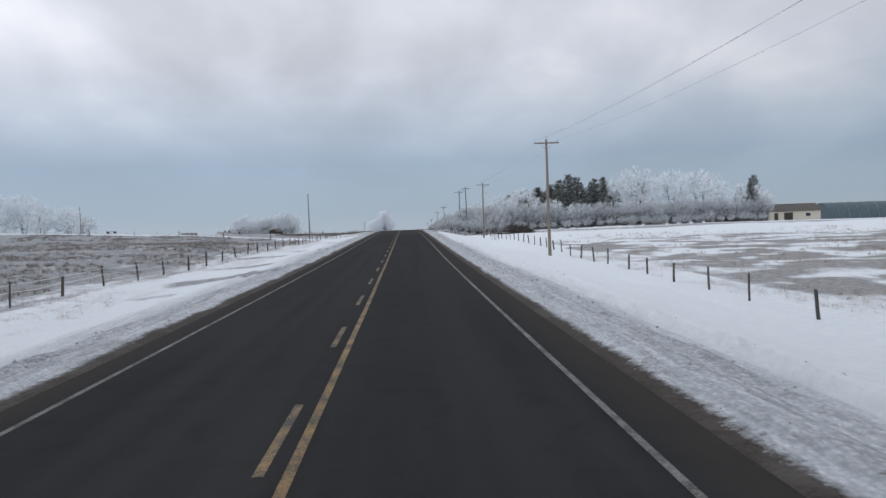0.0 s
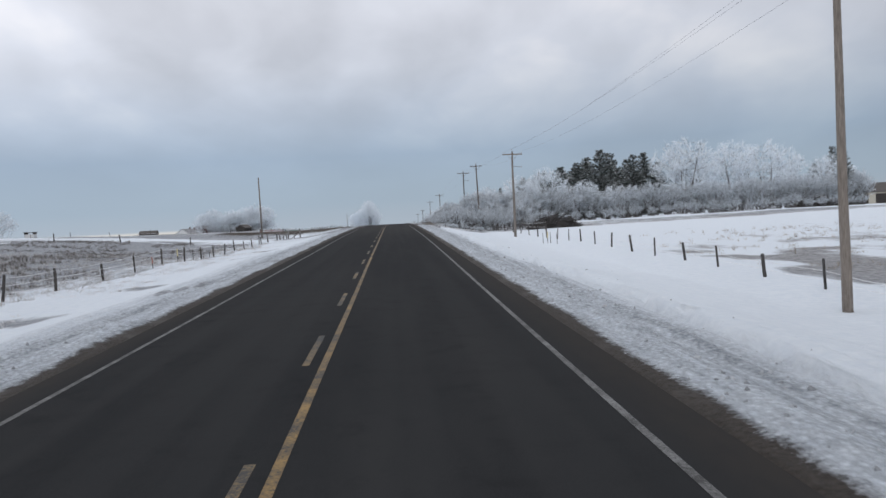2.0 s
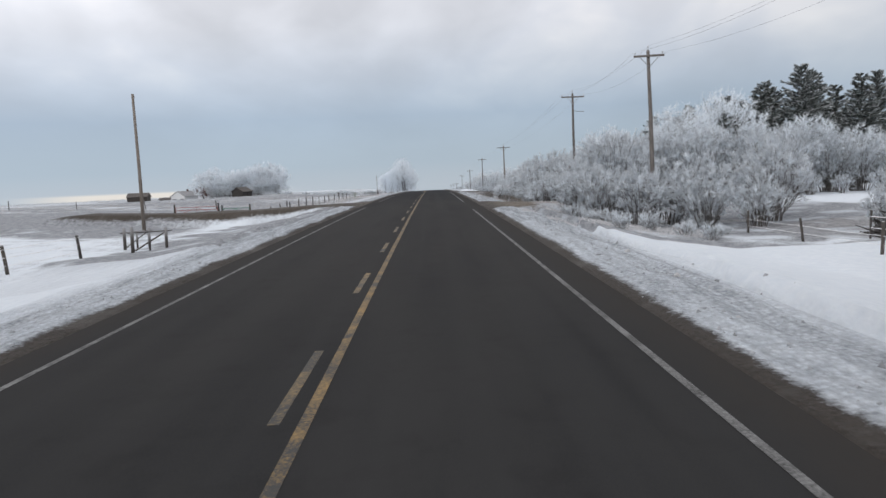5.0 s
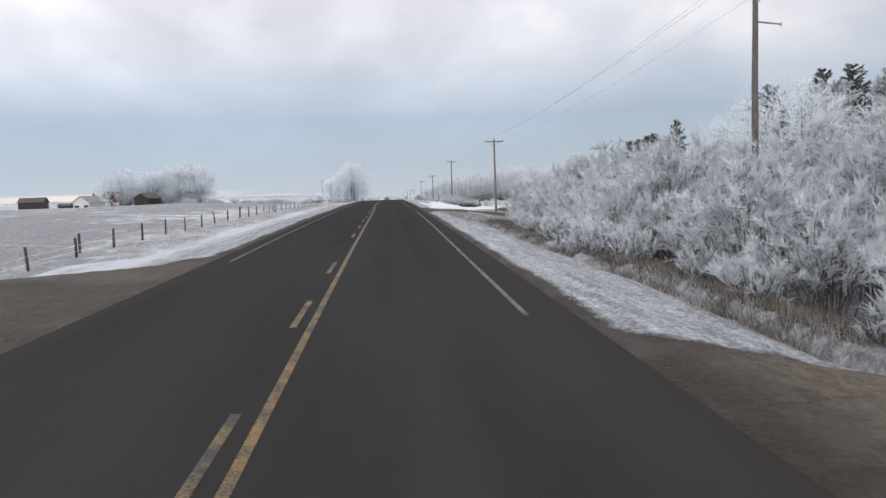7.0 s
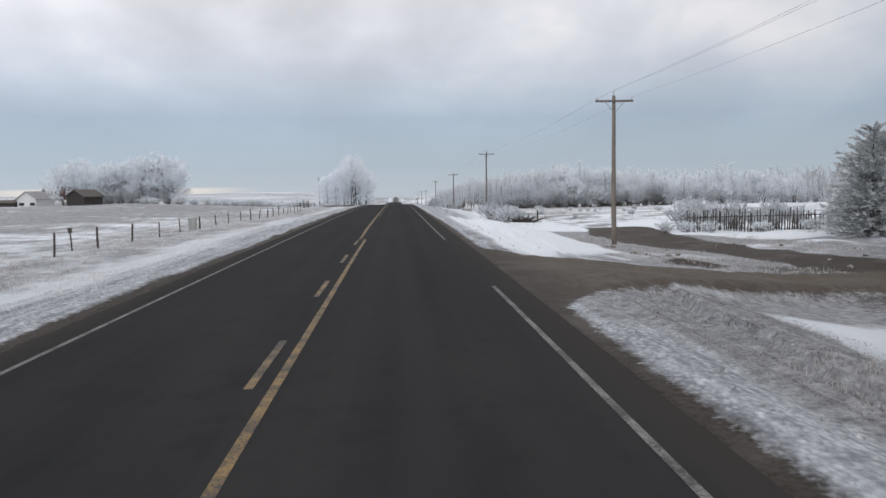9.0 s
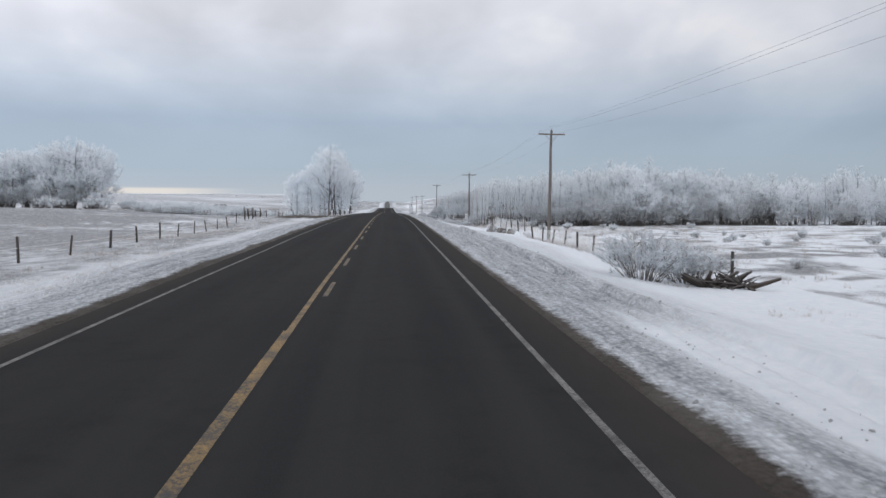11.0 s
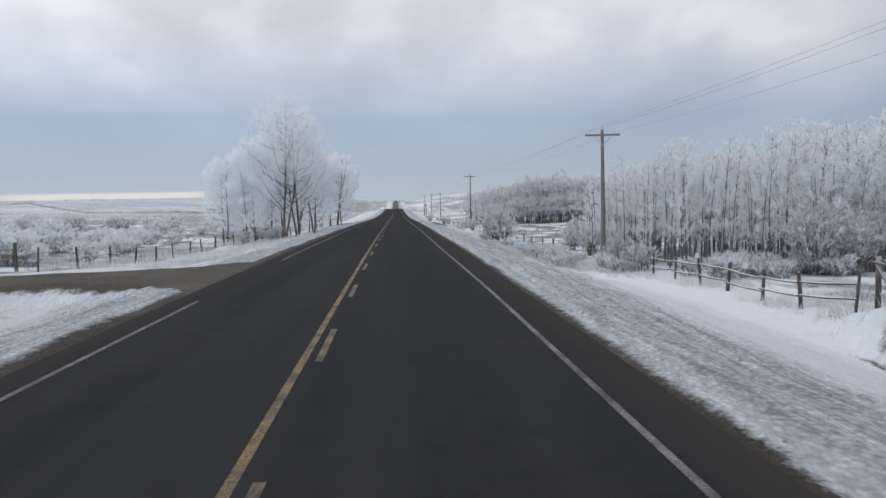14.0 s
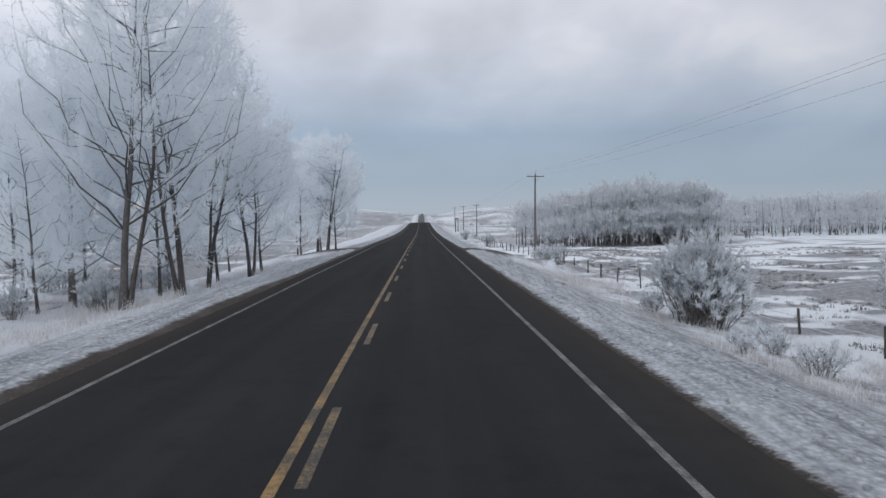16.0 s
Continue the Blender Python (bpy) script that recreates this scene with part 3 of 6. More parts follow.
def build_ground():
    xs = steps((-4000, -1000, 600), (-1000, -300, 100), (-300, -100, 25), (-100, -60, 5), (-60, -40, 2), (-40, -22, 0.9), (-22, -9.4, 0.45), (-9.4, -5.6, 0.14), (-5.6, -5.2, 0.2))
    xe = steps((2.9, 3.2, 0.15), (3.2, 8.3, 0.14), (8.3, 11.9, 0.42), (11.9, 14.1, 0.18), (14.1, 17, 0.42), (17, 40, 0.8), (40, 100, 4), (100, 300, 25), (300, 1000, 100), (1000, 4000, 600))
    X = np.concatenate([xs, [-3.0, 0.0], xe])
    Y = steps((-1500, -200, 130), (-200, -20, 15), (-20, 470, 0.5), (470, 620, 2.5), (620, 1000, 19), (1000, 2000, 100), (2000, 4600, 520))
    gx, gy = np.meshgrid(X, Y)
    z = ground_z(gx, gy)
    z = np.where((gx > -5.5) & (gx < 3.1), road_z(gy) - 0.3, z)
    nx, ny = len(X), len(Y)
    i = np.arange(ny - 1)[:, None] * nx + np.arange(nx - 1)[None]
    f = np.stack([i, i + 1, i + nx + 1, i + nx], -1).reshape(-1, 4)
    me = fast_mesh("ground", np.stack([gx, gy, z], -1).reshape(-1, 3), f, GROUND, True)
    side = np.where(gx > 0, gx - 3.6, -6.0 - gx)
    ap = approach(gx, gy)
    n = value_noise(gx, gy, 6, 21)
    n2 = value_noise(gx, gy, 22, 22)
    west = gx < 0
    grime = np.clip(1.3 - np.abs(side - np.where(west, 0.5, 0.9)) / np.where(west, 1.7, np.where(gy < 150, 1.75, 2.3)), 0, 1) + np.where((gy < 150) & ~west, 0.2, 0.4) * bell(side, 1.5, 3.4, 0.8) + np.where(gy < 150, 0.08, 0.3) * west * bell(side, 2, 9, 2) + 0.22 * west * bell(side, 0, 11, 2) * np.clip((gy - 195) / 15, 0, 1) + 0.5 * west * bell(side, 1, 9, 2) * bell(gy, 160, 190, 5)
    grime = grime + 0.6 * bell(gx, 4, 30, 3) * bell(gy, 226, 262, 8) + 0.9 * bell(gx, 4, 30, 1.5) * bell(gy, 163, 188, 4)
    grime = grime + (0.24 + 0.22 * np.clip((gy - 285) / 15, 0, 1)) * (~west) * bell(side, 1.0, 5.5, 1.2) * np.clip((gy - 150) / 40, 0, 1)
    grime = grime * np.where((~west) & (gy < 158), np.clip((drift_lip(gy) + 0.12 - side) / 0.2, 0.12, 1), 1)
    wide = -0.14 * (~west) * np.clip((gy - 285) / 20, 0, 1)
    dirt = np.clip(1.12 - (side - wide + 0.35) / 0.75, 0, 1.2) * (side > -1)
    dirt = np.maximum(dirt, ap * np.where((gy < 215) & (gx > 0), np.clip((9.0 - gx) / 4, 0, 0.95), 0.62 + 0.5 * value_noise(gx, gy, 2.2, 25)))
    dirt = np.maximum(dirt, 0.75 * bell(gx, 16, 42, 6) * bell(gy, 240, 258, 5) * n)
    dirt = np.maximum(dirt, (0.05 + 0.75 * value_noise(gx, gy, 0.8, 24)) * np.exp(-((gx - 12.75) / 0.75) ** 4) * bell(gy, 358, 376, 1))
    bare = np.zeros_like(gx) + 0.14
    bare = np.where(west, (0.54 + 0.1 * np.clip((gy - 200) / 12, 0, 1)) * np.clip((-gx - 8) / 5, 0.25, 1), bare)
    bare = np.where(west & (gx > -16.5) & (gy < 150), 0.2 + 0.5 * np.clip((value_noise(gx, gy, 4.0, 54) - 0.62) / 0.3, 0, 1), bare)
    bare = np.where(west & (gx > -16) & (gy > 130) & (gy < 215), bare * 0.75, bare)
    bare = np.where(west & (gx > -17) & (gx < -7.5) & (gy > 158) & (gy < 192), 0.68 + 0.6 * (value_noise(gx, gy, 1.6, 46) - 0.5), bare)
    wob = 14 * (value_noise(gx, gy, 30, 26) - 0.5) + 5 * (value_noise(gx, gy, 7, 27) - 0.5)
    field = np.clip((-gx - 18.5) / 3, 0, 1)
    bare = bare * (1 - field) + field * (0.80 - 0.10 * np.clip((gy - 200) / 14, 0, 1) + 0.2 * (n2 - 0.5) + 0.22 * (value_noise(gx * 0.6, gy, 4.5, 43) - 0.5))
    bare = bare + field * (0.02 + 0.2 * n2) * bell(gy + wob * 0.5, 15, 138, 8) * bell(gx + wob, -95, -20, 10)
    bare = bare + field * (0.55 * (value_noise(gx, gy, 2.8, 32) - 0.5) + 0.25 * (value_noise(gx * 0.4, gy, 7, 33) - 0.5)) * bell(gy, 10, 154, 6)
    bare = bare - field * 0.32 * bell(gy + wob * 0.25, 160, 178, 4)
    far_w = np.clip((-gx - 95 + wob) / 40, 0, 1)
    bare = bare * (1 - far_w) + far_w * (0.60 + 0.12 * (value_noise(gx, gy, 60, 23) - 0.5))
    east = gx > 17
    bare = np.where(east, 0.36 + 0.14 * (n2 - 0.5), bare)
    bare = np.where(east, bare + (0.17 + 0.2 * n2 + 0.75 * (value_noise(gx, gy, 2.4, 40) - 0.5) + 0.4 * (value_noise(gx * 0.5, gy, 9, 41) - 0.5)) * bell(gy + wob, -60, 92, 14) * bell(gx + 0.4 * wob, 19, 160, 5), bare)
    bare = np.where(east, bare + 0.26 * bell(gy + 0.3 * wob, 158 + 0.10 * gx, 176 + 0.12 * gx, 3) * np.clip((gx - 22) / 6, 0, 1), bare)
    bare = np.where(east, bare + (0.24 + 0.14 * (n2 - 0.5)) * np.clip((gy - 388 + wob) / 14, 0, 1) + (0.17 + 0.5 * (value_noise(gx, gy, 1.7, 39) - 0.5)) * bell(gy, 296, 392, 6), bare)
    bare = np.where((gx > 5.7 + 0.5 * n + np.clip((gy - 215) / 8, 0, 3)) & (gx < 26) & (gy > 184) & (gy < 241), 0.86, bare)
    bare = np.where((gx > 6.5) & (gx < 30) & (gy > 157) & (gy <= 186), 0.68 + 0.5 * (value_noise(gx, gy, 1.4, 48) - 0.5), bare)
    bare = np.where((gx > 4) & (gx <= 17) & (gy > 236) & (gy < 268), 0.66 + 0.5 * (value_noise(gx, gy, 1.5, 49) - 0.5), np.where((gx > 4) & (gx <= 17) & (gy >= 268) & (gy < 300), 0.45, bare))
    bare = np.where((gx > 6) & (gx <= 17) & (gy > 374), 0.16 + 0.42 * np.clip((gy - 394) / 8, 0, 1), bare)
    bare = np.where(west & (gx > -17) & (gy > 388), bare - 0.22, bare)
    bare = np.maximum(bare, 0.5 * bell(gx + 0.3 * wob, 17, 98, 3) * bell(gy + 0.2 * wob, 397, 430, 3))
    bare = np.maximum(bare, (0.35 + 1.0 * value_noise(gx, gy, 0.9, 52)) * np.exp(-((gx - 12.75) / 0.85) ** 4) * bell(gy, 357, 377, 1))
    bare = np.where(np.abs(gy - 1200) > 3000, 0.45, bare)
    # blotches of open snow and rough grass in the low ground
    low_e = bell(gx, 13, 70, 3) * bell(gy, 432, 545, 6)
    low_w = bell(gx, -64, -19, 3) * bell(gy, 397, 520, 6)
    bare = bare - 0.02 * low_e + 0.03 * low_w + (low_e + low_w) * (0.6 * (value_noise(gx, gy, 6.5, 28) - 0.5) + 0.7 * (value_noise(gx, gy, 1.8, 29) - 0.5))
    # trodden rough ground round the spur track, with snow left beside the road
    yard = bell(gx + 0.1 * wob, 11.7, 40, 0.8) * bell(gy, 250, 286 + 0 * gx, 2)
    tongue = bell(gx + 0.1 * wob, 4.9, 11.6, 0.6) * np.clip((gy - 255 - 1.7 * (gx - 7) - 0.1 * wob) / 1.2, 0, 1) * np.clip((298 - gy) / 6, 0, 1)
    shelf = np.clip((gx - 20.8) / 0.8, 0, 1) * np.clip((gy + 0.97 * (gx - 21.1) - 281.5 + 0.3 * wob) / 1.5, 0, 1) * bell(gy, 262, 300, 3) * np.clip((33 - gx) / 3, 0, 1)
    yard = yard * (1 - shelf)
    bare = bare * (1 - yard) + yard * (0.80 + 0.45 * (value_noise(gx, gy, 1.6, 34) - 0.5) + 0.3 * (value_noise(gx, gy, 5, 35) - 0.5))
    bare = bare * (1 - np.maximum(tongue, 0.85 * shelf))
    grime = grime * (1 - np.maximum(tongue, shelf)) + 0.2 * yard
    dirt = np.maximum(dirt, spur(gx, gy) * (0.75 + 0.4 * value_noise(gx, gy, 2.0, 36)))
    dirt = np.maximum(dirt * (1 - tongue), 0.75 * np.exp(-((gx - 14.0) / 2.2) ** 2 - ((gy - 259) / 1.0) ** 2))
    # rough stubbly ground and a clean drift by the second approach
    bare = np.maximum(bare, (0.5 + 0.45 * value_noise(gx, gy, 1.2, 55)) * bell(gx, 5.0, 8.6, 1.0) * bell(gy, 219, 243, 3))
    drift = np.exp(-((gx - 11.2) / 2.6) ** 4 - ((gy - 239.6) / 3.6) ** 4)
    bare, grime = bare - 0.6 * drift, grime * (1 - drift)
    tan = np.clip((gx - 15) / 6, 0, 1) * (gy < 170) * 0.42 + 0.25 * bell(gx, 5.5, 10, 1) * bell(gy, 186, 236, 3)
    tan = np.maximum(tan, ap * (gx > 0) * 0.9 * ((gx < 9) | (gy > 215)) * np.clip((side - 0.2) / 1.5, 0, 1))
    tan = tan * np.where(gy > 215, 0.45, 1.0)
    tan = np.maximum(tan, ap * west * 0.42 * value_noise(gx, gy, 3.2, 37))
    for name, value in (("grime", grime), ("dirt", dirt), ("bare", bare + (n - 0.5) * 0.12), ("tan", tan)):
        at = me.attributes.new(name, "FLOAT", "POINT")
        at.data.foreach_set("value", np.clip(value, 0, 1.3).astype(np.float32).ravel())
    ob = new("ground", me)
    tagged(ob, "snow-covered verges, ditches and fields with winter grass showing through", "ground", kind="structure")


def strip(name, x0, x1, y0, y1, step, lift, mat, wobble=0.0, seed=0, attr=None):
    """A band along the road between two offsets; the road has a slight crown."""
    Y = np.append(np.arange(y0, y1, step), y1)
    X = np.linspace(x0, x1, 25 if x1 - x0 > 2 else 2)
    gx, gy = np.meshgrid(X, Y)
    if wobble:
        gx = gx + (value_noise(np.zeros_like(gy), gy, 12, seed) - 0.5) * wobble
    z = road_z(gy) - 0.006 * np.abs(gx + 1.2) + lift
    nx = len(X)
    i = np.arange(len(Y) - 1)[:, None] * nx + np.arange(nx - 1)[None]
    f = np.stack([i, i + 1, i + nx + 1, i + nx], -1).reshape(-1, 4)
    me = fast_mesh(name, np.stack([gx, gy, z], -1).reshape(-1, 3), f, mat, True)
    if attr:
        pale_stretch = 0.4 * bell(gy, 150, 186, 35)
        me.attributes.new("pale_stretch", "FLOAT", "POINT").data.foreach_set("value", np.clip(pale_stretch, 0, 1).astype(np.float32).ravel())
        at = me.attributes.new(attr, "FLOAT", "POINT")
        at.data.foreach_set("value", np.clip(np.maximum(gx - 2.7, -5.2 - gx) / 0.5, 0, 1).astype(np.float32).ravel())
    return me


def build_road():
    road = thing("road", "straight two-lane asphalt road, dry and grey with worn wheel tracks", "road", kind="structure")
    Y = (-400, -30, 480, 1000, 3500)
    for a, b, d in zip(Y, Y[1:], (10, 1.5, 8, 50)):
        # past 1000 m the strip takes the asphalt paled for haze
        me = strip("carriageway", -5.75, 3.4, a, b, d, 0.0, ASPHALT if a < 1000 else HAZED_ASPHALT, attr="edge")
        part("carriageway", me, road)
    # edge lines, left out where the field approaches join
    def right_x(y):
        return 2.53 - 0.17 * np.clip((y - 378) / 20, 0, 1) - 0.2 * np.clip((y - 425) / 50, 0, 1) + 0.2 * np.exp(-((y - 105) / 45) ** 2) + 0.2 * np.exp(-((y - 232) / 30) ** 2) + 0.07 * np.exp(-((y - 352) / 15) ** 2)
    for a, b in ((-300, 173.8), (188.6, 243.6), (261.0, 3000)):
        while a < b:
            e = min(a + (40 if a < 600 else 400), b)
            ys = np.append(np.arange(a, e, 4.0), e)
            xr = right_x(ys)
            v = np.concatenate([np.stack([xr - 0.05, ys, road_z(ys) - 0.022 + 0.004], -1), np.stack([xr + 0.05, ys, road_z(ys) - 0.022 + 0.004], -1)])
            n = len(ys)
            f = np.stack([np.arange(n - 1), np.arange(n - 1) + n, np.arange(n - 1) + n + 1, np.arange(n - 1) + 1], -1)
            part("edge_line", fast_mesh("edge_line", v, f, WHITE_PAINT), road, "worn white edge line")
            a = e
    for a, b in ((-300, 185.5), (201.0, 377.3), (391.8, 3000)):
        part("edge_line", strip("edge_line", -5.115, -5.015, a, b, 4.0, 0.004, WHITE_PAINT, 0.06, 31), road, "worn white edge line")
    part("centre_line", strip("centre_line", -1.235, -1.115, -300, 262, 2.0, 0.004, YELLOW_PAINT, 0.03, 33), road, "worn yellow no-passing line")
    part("centre_line", strip("centre_line", -1.50, -1.38, 262, 3000, 3.0, 0.004, YELLOW_PAINT, 0.03, 33), road, "worn yellow no-passing line")
    dash = [y for y in np.arange(7.55 - 78.6, 200, 7.86)] + [y for y in np.arange(210.3, 262, 8.0)]
    for y in dash:
        part("dash", strip("dash", -1.54, -1.42, y, y + 3.0, 0.75, 0.004, FADED_PAINT), road)
    part("centre_line", strip("centre_line", -1.54, -1.42, 268, 292, 2.0, 0.0045, YELLOW_PAINT), road, "worn yellow line")
    for y in np.arange(296.6, 640, 8.06):
        part("dash", strip("dash", -1.25, -1.13, y, y + 3.0, 0.75, 0.004, FADED_PAINT), road)


build_ground()
build_road()


# ---- poles, wires and fences ----
POLES = ((13.7, 72.5, 11.1, 0), (14.3, 139.5, 10.05, 2), (14.2, 175.2, 10.9, -3), (14.65, 204.8, 11.3, 1), (13.9, 272.2, 9.3, -1),
         (14.5, 345.7, 9.8, 2), (14.1, 409.0, 9.2, -2), (15.1, 513.8, 11.0, 1), (16.2, 640.0, 9.8, 0), (16.5, 720.0, 10.0, 1), (16.5, 800.0, 10.0, -1))


def utility_pole(height, arm=2.35):
    pole = thing("utility_pole", "weathered wooden utility pole with one crossarm standing in snow", "utility pole", "poles along the road")
    rng = random.Random(int(height * 10))
    pts = [(rng.uniform(-0.02, 0.02), rng.uniform(-0.02, 0.02), z) for z in np.linspace(-0.6, height, 7)]
    part("pole", mesh_of("pole", *tube(pts, np.linspace(0.165, 0.10, 7), 12), POLE_WOOD, True), pole)
    z = height - 0.42
    part("crossarm", mesh_of("crossarm", *moved(box(arm, 0.10, 0.125, 0.015), pose(0, -0.14, z)), POLE_WOOD), pole)
    for s in (-1, 1):
        part("brace", mesh_of("brace", *tube([(s * 0.62, -0.20, z + 0.03), (s * 0.02, -0.17, z - 0.62)], (0.018, 0.018), 4), STEEL), pole)
        part("insulator", mesh_of("insulator", *tube([(s * (arm / 2 - 0.1), -0.14, z + h) for h in (0.12, 0.2, 0.22, 0.28, 0.3)], (0.015, 0.015, 0.055, 0.05, 0.02), 10), CERAMIC, True), pole, "pale pin insulator")
    part("insulator", mesh_of("insulator", *tube([(0, 0, height + h) for h in (-0.02, 0.18, 0.2, 0.27, 0.3)], (0.018, 0.018, 0.06, 0.05, 0.02), 10), CERAMIC, True), pole, "pale pin insulator")
    return pole


for px, py, ph, turn in POLES:
    p = utility_pole(ph, 1.9 if py == 175.2 else 2.35)
    if py in (139.5, 204.8):
        part("side_arm", mesh_of("side_arm", *tube([(0.1, 0, ph - 1.75), (1.05, 0, ph - 1.85)], (0.035, 0.03), 6), STEEL), p, "short steel side arm")
        part("insulator", mesh_of("insulator", *tube([(1.05, 0, ph - 1.85 + h) for h in (-0.08, -0.02, 0.05, 0.1)], (0.02, 0.05, 0.05, 0.02), 8), CERAMIC, True), p, "pale pin insulator")
    p.matrix_basis = pose(px, py, gz(px, py) - 0.05, 0, turn * 0.25, turn)


def power_lines():
    ends = [(13.4, 5.0, 10.8)] + list((x, y, h) for x, y, h, _ in POLES)
    tops = [(x, y, gz(x, y) + h) for x, y, h in ends]
    for dx, dz, drop in ((0.0, 0.28, 0.55), (-1.05, -0.15, 0.7), (1.05, -0.15, 0.7)):
        run = []
        for (x0, y0, z0), (x1, y1, z1) in zip(tops, tops[1:]):
            t = np.linspace(0, 1, 13)[(1 if run else 0):]
            run += [(x0 + (x1 - x0) * a + dx, y0 + (y1 - y0) * a - 0.14 * (dx != 0), z0 + (z1 - z0) * a + dz - 4 * drop * a * (1 - a)) for a in t]
        ob = new("power_line", mesh_of("power_line", *tube(run, [0.0055] * len(run), 4), WIRE))
        tagged(ob, "thin grey overhead power line sagging between wooden poles", "power line", "overhead lines")


power_lines()
for px, py, ph in ((-23.3, 188.5, 10.9), (-25.8, 488.6, 11.0), (-115.6, 280.0, 12.0)):
    p = thing("line_pole", "plain weathered wooden pole without a crossarm", "utility pole", "bare poles in the field")
    part("pole", mesh_of("pole", *tube([(0, 0, -0.6), (0.02, 0, ph * 0.5), (0, 0, ph)], (0.16, 0.13, 0.10), 10), POLE_WOOD, True), p)
    part("insulator", mesh_of("insulator", *tube([(0.12, 0, ph - 0.3 + h) for h in (-0.04, 0.02, 0.1, 0.16)], (0.02, 0.06, 0.055, 0.02), 8), CERAMIC, True), p)
    p.matrix_basis = pose(px, py, gz(px, py) - 0.03, 0.4, -0.5, 20)


def along(line, spacing, rng, jitter=0.3):
    """Points along a bent line at about the given spacing."""
    out, carry = [], 0.0
    for (x0, y0), (x1, y1) in zip(line, line[1:]):
        d = np.hypot(x1 - x0, y1 - y0)
        s = carry
        while s < d:
            a = s / d
            out.append((x0 + (x1 - x0) * a + rng.uniform(-0.06, 0.06), y0 + (y1 - y0) * a + rng.uniform(-jitter, jitter)))
            s += spacing
        carry = s - d
    return out


POST_MESHES = []
for k in range(4):
    r = 0.045 + 0.011 * k
    POST_MESHES.append(mesh_of("post", *tube([(0, 0, -0.3), (0.01, 0, 0.5), (0, 0.01, 1.16), (0, 0, 1.2)], (r, r * 0.97, r * 0.92, r * 0.75), 8), POST_WOOD, True))


def fence(line, spacing, label, seed, strands=3, height=1.0, woven=False):
    rng = random.Random(seed)
    f = thing("fence", label, "fence", "wire fences along the road")
    posts = along(line, spacing, rng)
    tops = []
    for x, y in posts:
        z = gz(x, y)
        lean = (rng.gauss(0, 3.5), rng.gauss(0, 3.5))
        ob = part("post", POST_MESHES[rng.randrange(4)], f, m=pose(x, y, z - 0.05, lean[0], lean[1], rng.uniform(0, 360)))
        ob.scale = (1, 1, height * rng.uniform(0.9, 1.08))
        tops.append((x, y, z))
    heights = [0.35, 0.68, 1.02][:strands] if strands <= 3 else list(np.linspace(0.12, 1.05, strands))
    for h in heights:
        run = [(tops[0][0], tops[0][1], tops[0][2] + h * height)]
        for (x0, y0, z0), (x1, y1, z1) in zip(tops, tops[1:]):
            sag = rng.uniform(0.0, 0.07)
            run += [((x0 + x1) / 2, (y0 + y1) / 2, (z0 + z1) / 2 + h * height - sag), (x1, y1, z1 + h * height)]
        part("wire", mesh_of("wire", *tube(run, [0.012 if woven else 0.011] * len(run), 4), RIME_WIRE), f, "frost-covered fence wire")
    if woven:
        pieces = []
        for (x0, y0, z0), (x1, y1, z1) in zip(tops, tops[1:]):
            n = int(np.hypot(x1 - x0, y1 - y0) / 0.30)
            for k in range(1, n):
                a = k / n
                x, y, z = x0 + (x1 - x0) * a, y0 + (y1 - y0) * a, z0 + (z1 - z0) * a
                pieces.append(tube([(x, y, z + 0.12), (x, y, z + 1.05)], (0.007, 0.007), 3, False))
        v, q = join(pieces)
        tagged(part("wire_mesh", mesh_of("wire_mesh", v, q, RIME_WIRE), f, "frost-covered woven wire"), kind="stuff")
    return f


def rail_fence(line, spacing, label, seed):
    """Round posts with two pole rails, a ridge of snow along each rail."""
    rng = random.Random(seed)
    f = thing("rail_fence", label, "fence", "pole fences along the road")
    tops = [(x, y, gz(x, y)) for x, y in along(line, spacing, rng)]
    for x, y, z in tops:
        ob = part("post", POST_MESHES[rng.randrange(4)], f, m=pose(x, y, z - 0.05, rng.gauss(0, 3), rng.gauss(0, 3), rng.uniform(0, 360)))
        ob.scale = (1.05, 1.05, rng.uniform(0.98, 1.16))
    for (x0, y0, z0), (x1, y1, z1) in zip(tops, tops[1:]):
        for h in (0.45, 0.92):
            a, b = (x0 - 0.07, y0 - 0.15, z0 + h + rng.gauss(0, 0.04)), (x1 - 0.07, y1 + 0.15, z1 + h + rng.gauss(0, 0.04))
            mid = tuple((p + q) / 2 - (0.03 if k == 2 else 0) for k, (p, q) in enumerate(zip(a, b)))
            rail = part("rail", mesh_of("rail", *tube([a, mid, b], [0.032, 0.030, 0.027], 6), POST_WOOD), f)
            lift = [(p[0], p[1], p[2] + 0.024) for p in (a, mid, b)]
            part("snow_ridge", mesh_of("snow_ridge", *tube(lift, [0.019, 0.024, 0.017], 5), RIME_WIRE), rail, "thin ridge of snow")
    return f


E_FENCE = ((14.9, 6), (14.3, 32), (15.0, 45), (15.3, 62), (16.4, 92), (16.8, 115), (16.9, 132), (16.6, 148), (15.6, 165))
fence(E_FENCE, 5.1, "low wire fence of dark wooden posts in deep snow", 1, strands=2)
fence(((13.3, 322.6), (13.5, 332), (13.6, 344), (13.65, 355), (13.75, 366), (13.7, 376.8)), 4.3, "frosted woven wire fence on dark wooden posts", 2, strands=9, woven=True)
rail_fence(((18.4, 158.0), (20.6, 151.2)), 3.3, "short pole fence beside the brush pile", 14)
rail_fence(((13.8, 379.5), (14.2, 388), (14.5, 400)), 3.4, "dark weathered pole fence with snow on its rails", 13)
fence(((14.5, 404), (14.4, 412)), 4.4, "three-strand wire fence on dark wooden posts beside the wood", 3, strands=3)
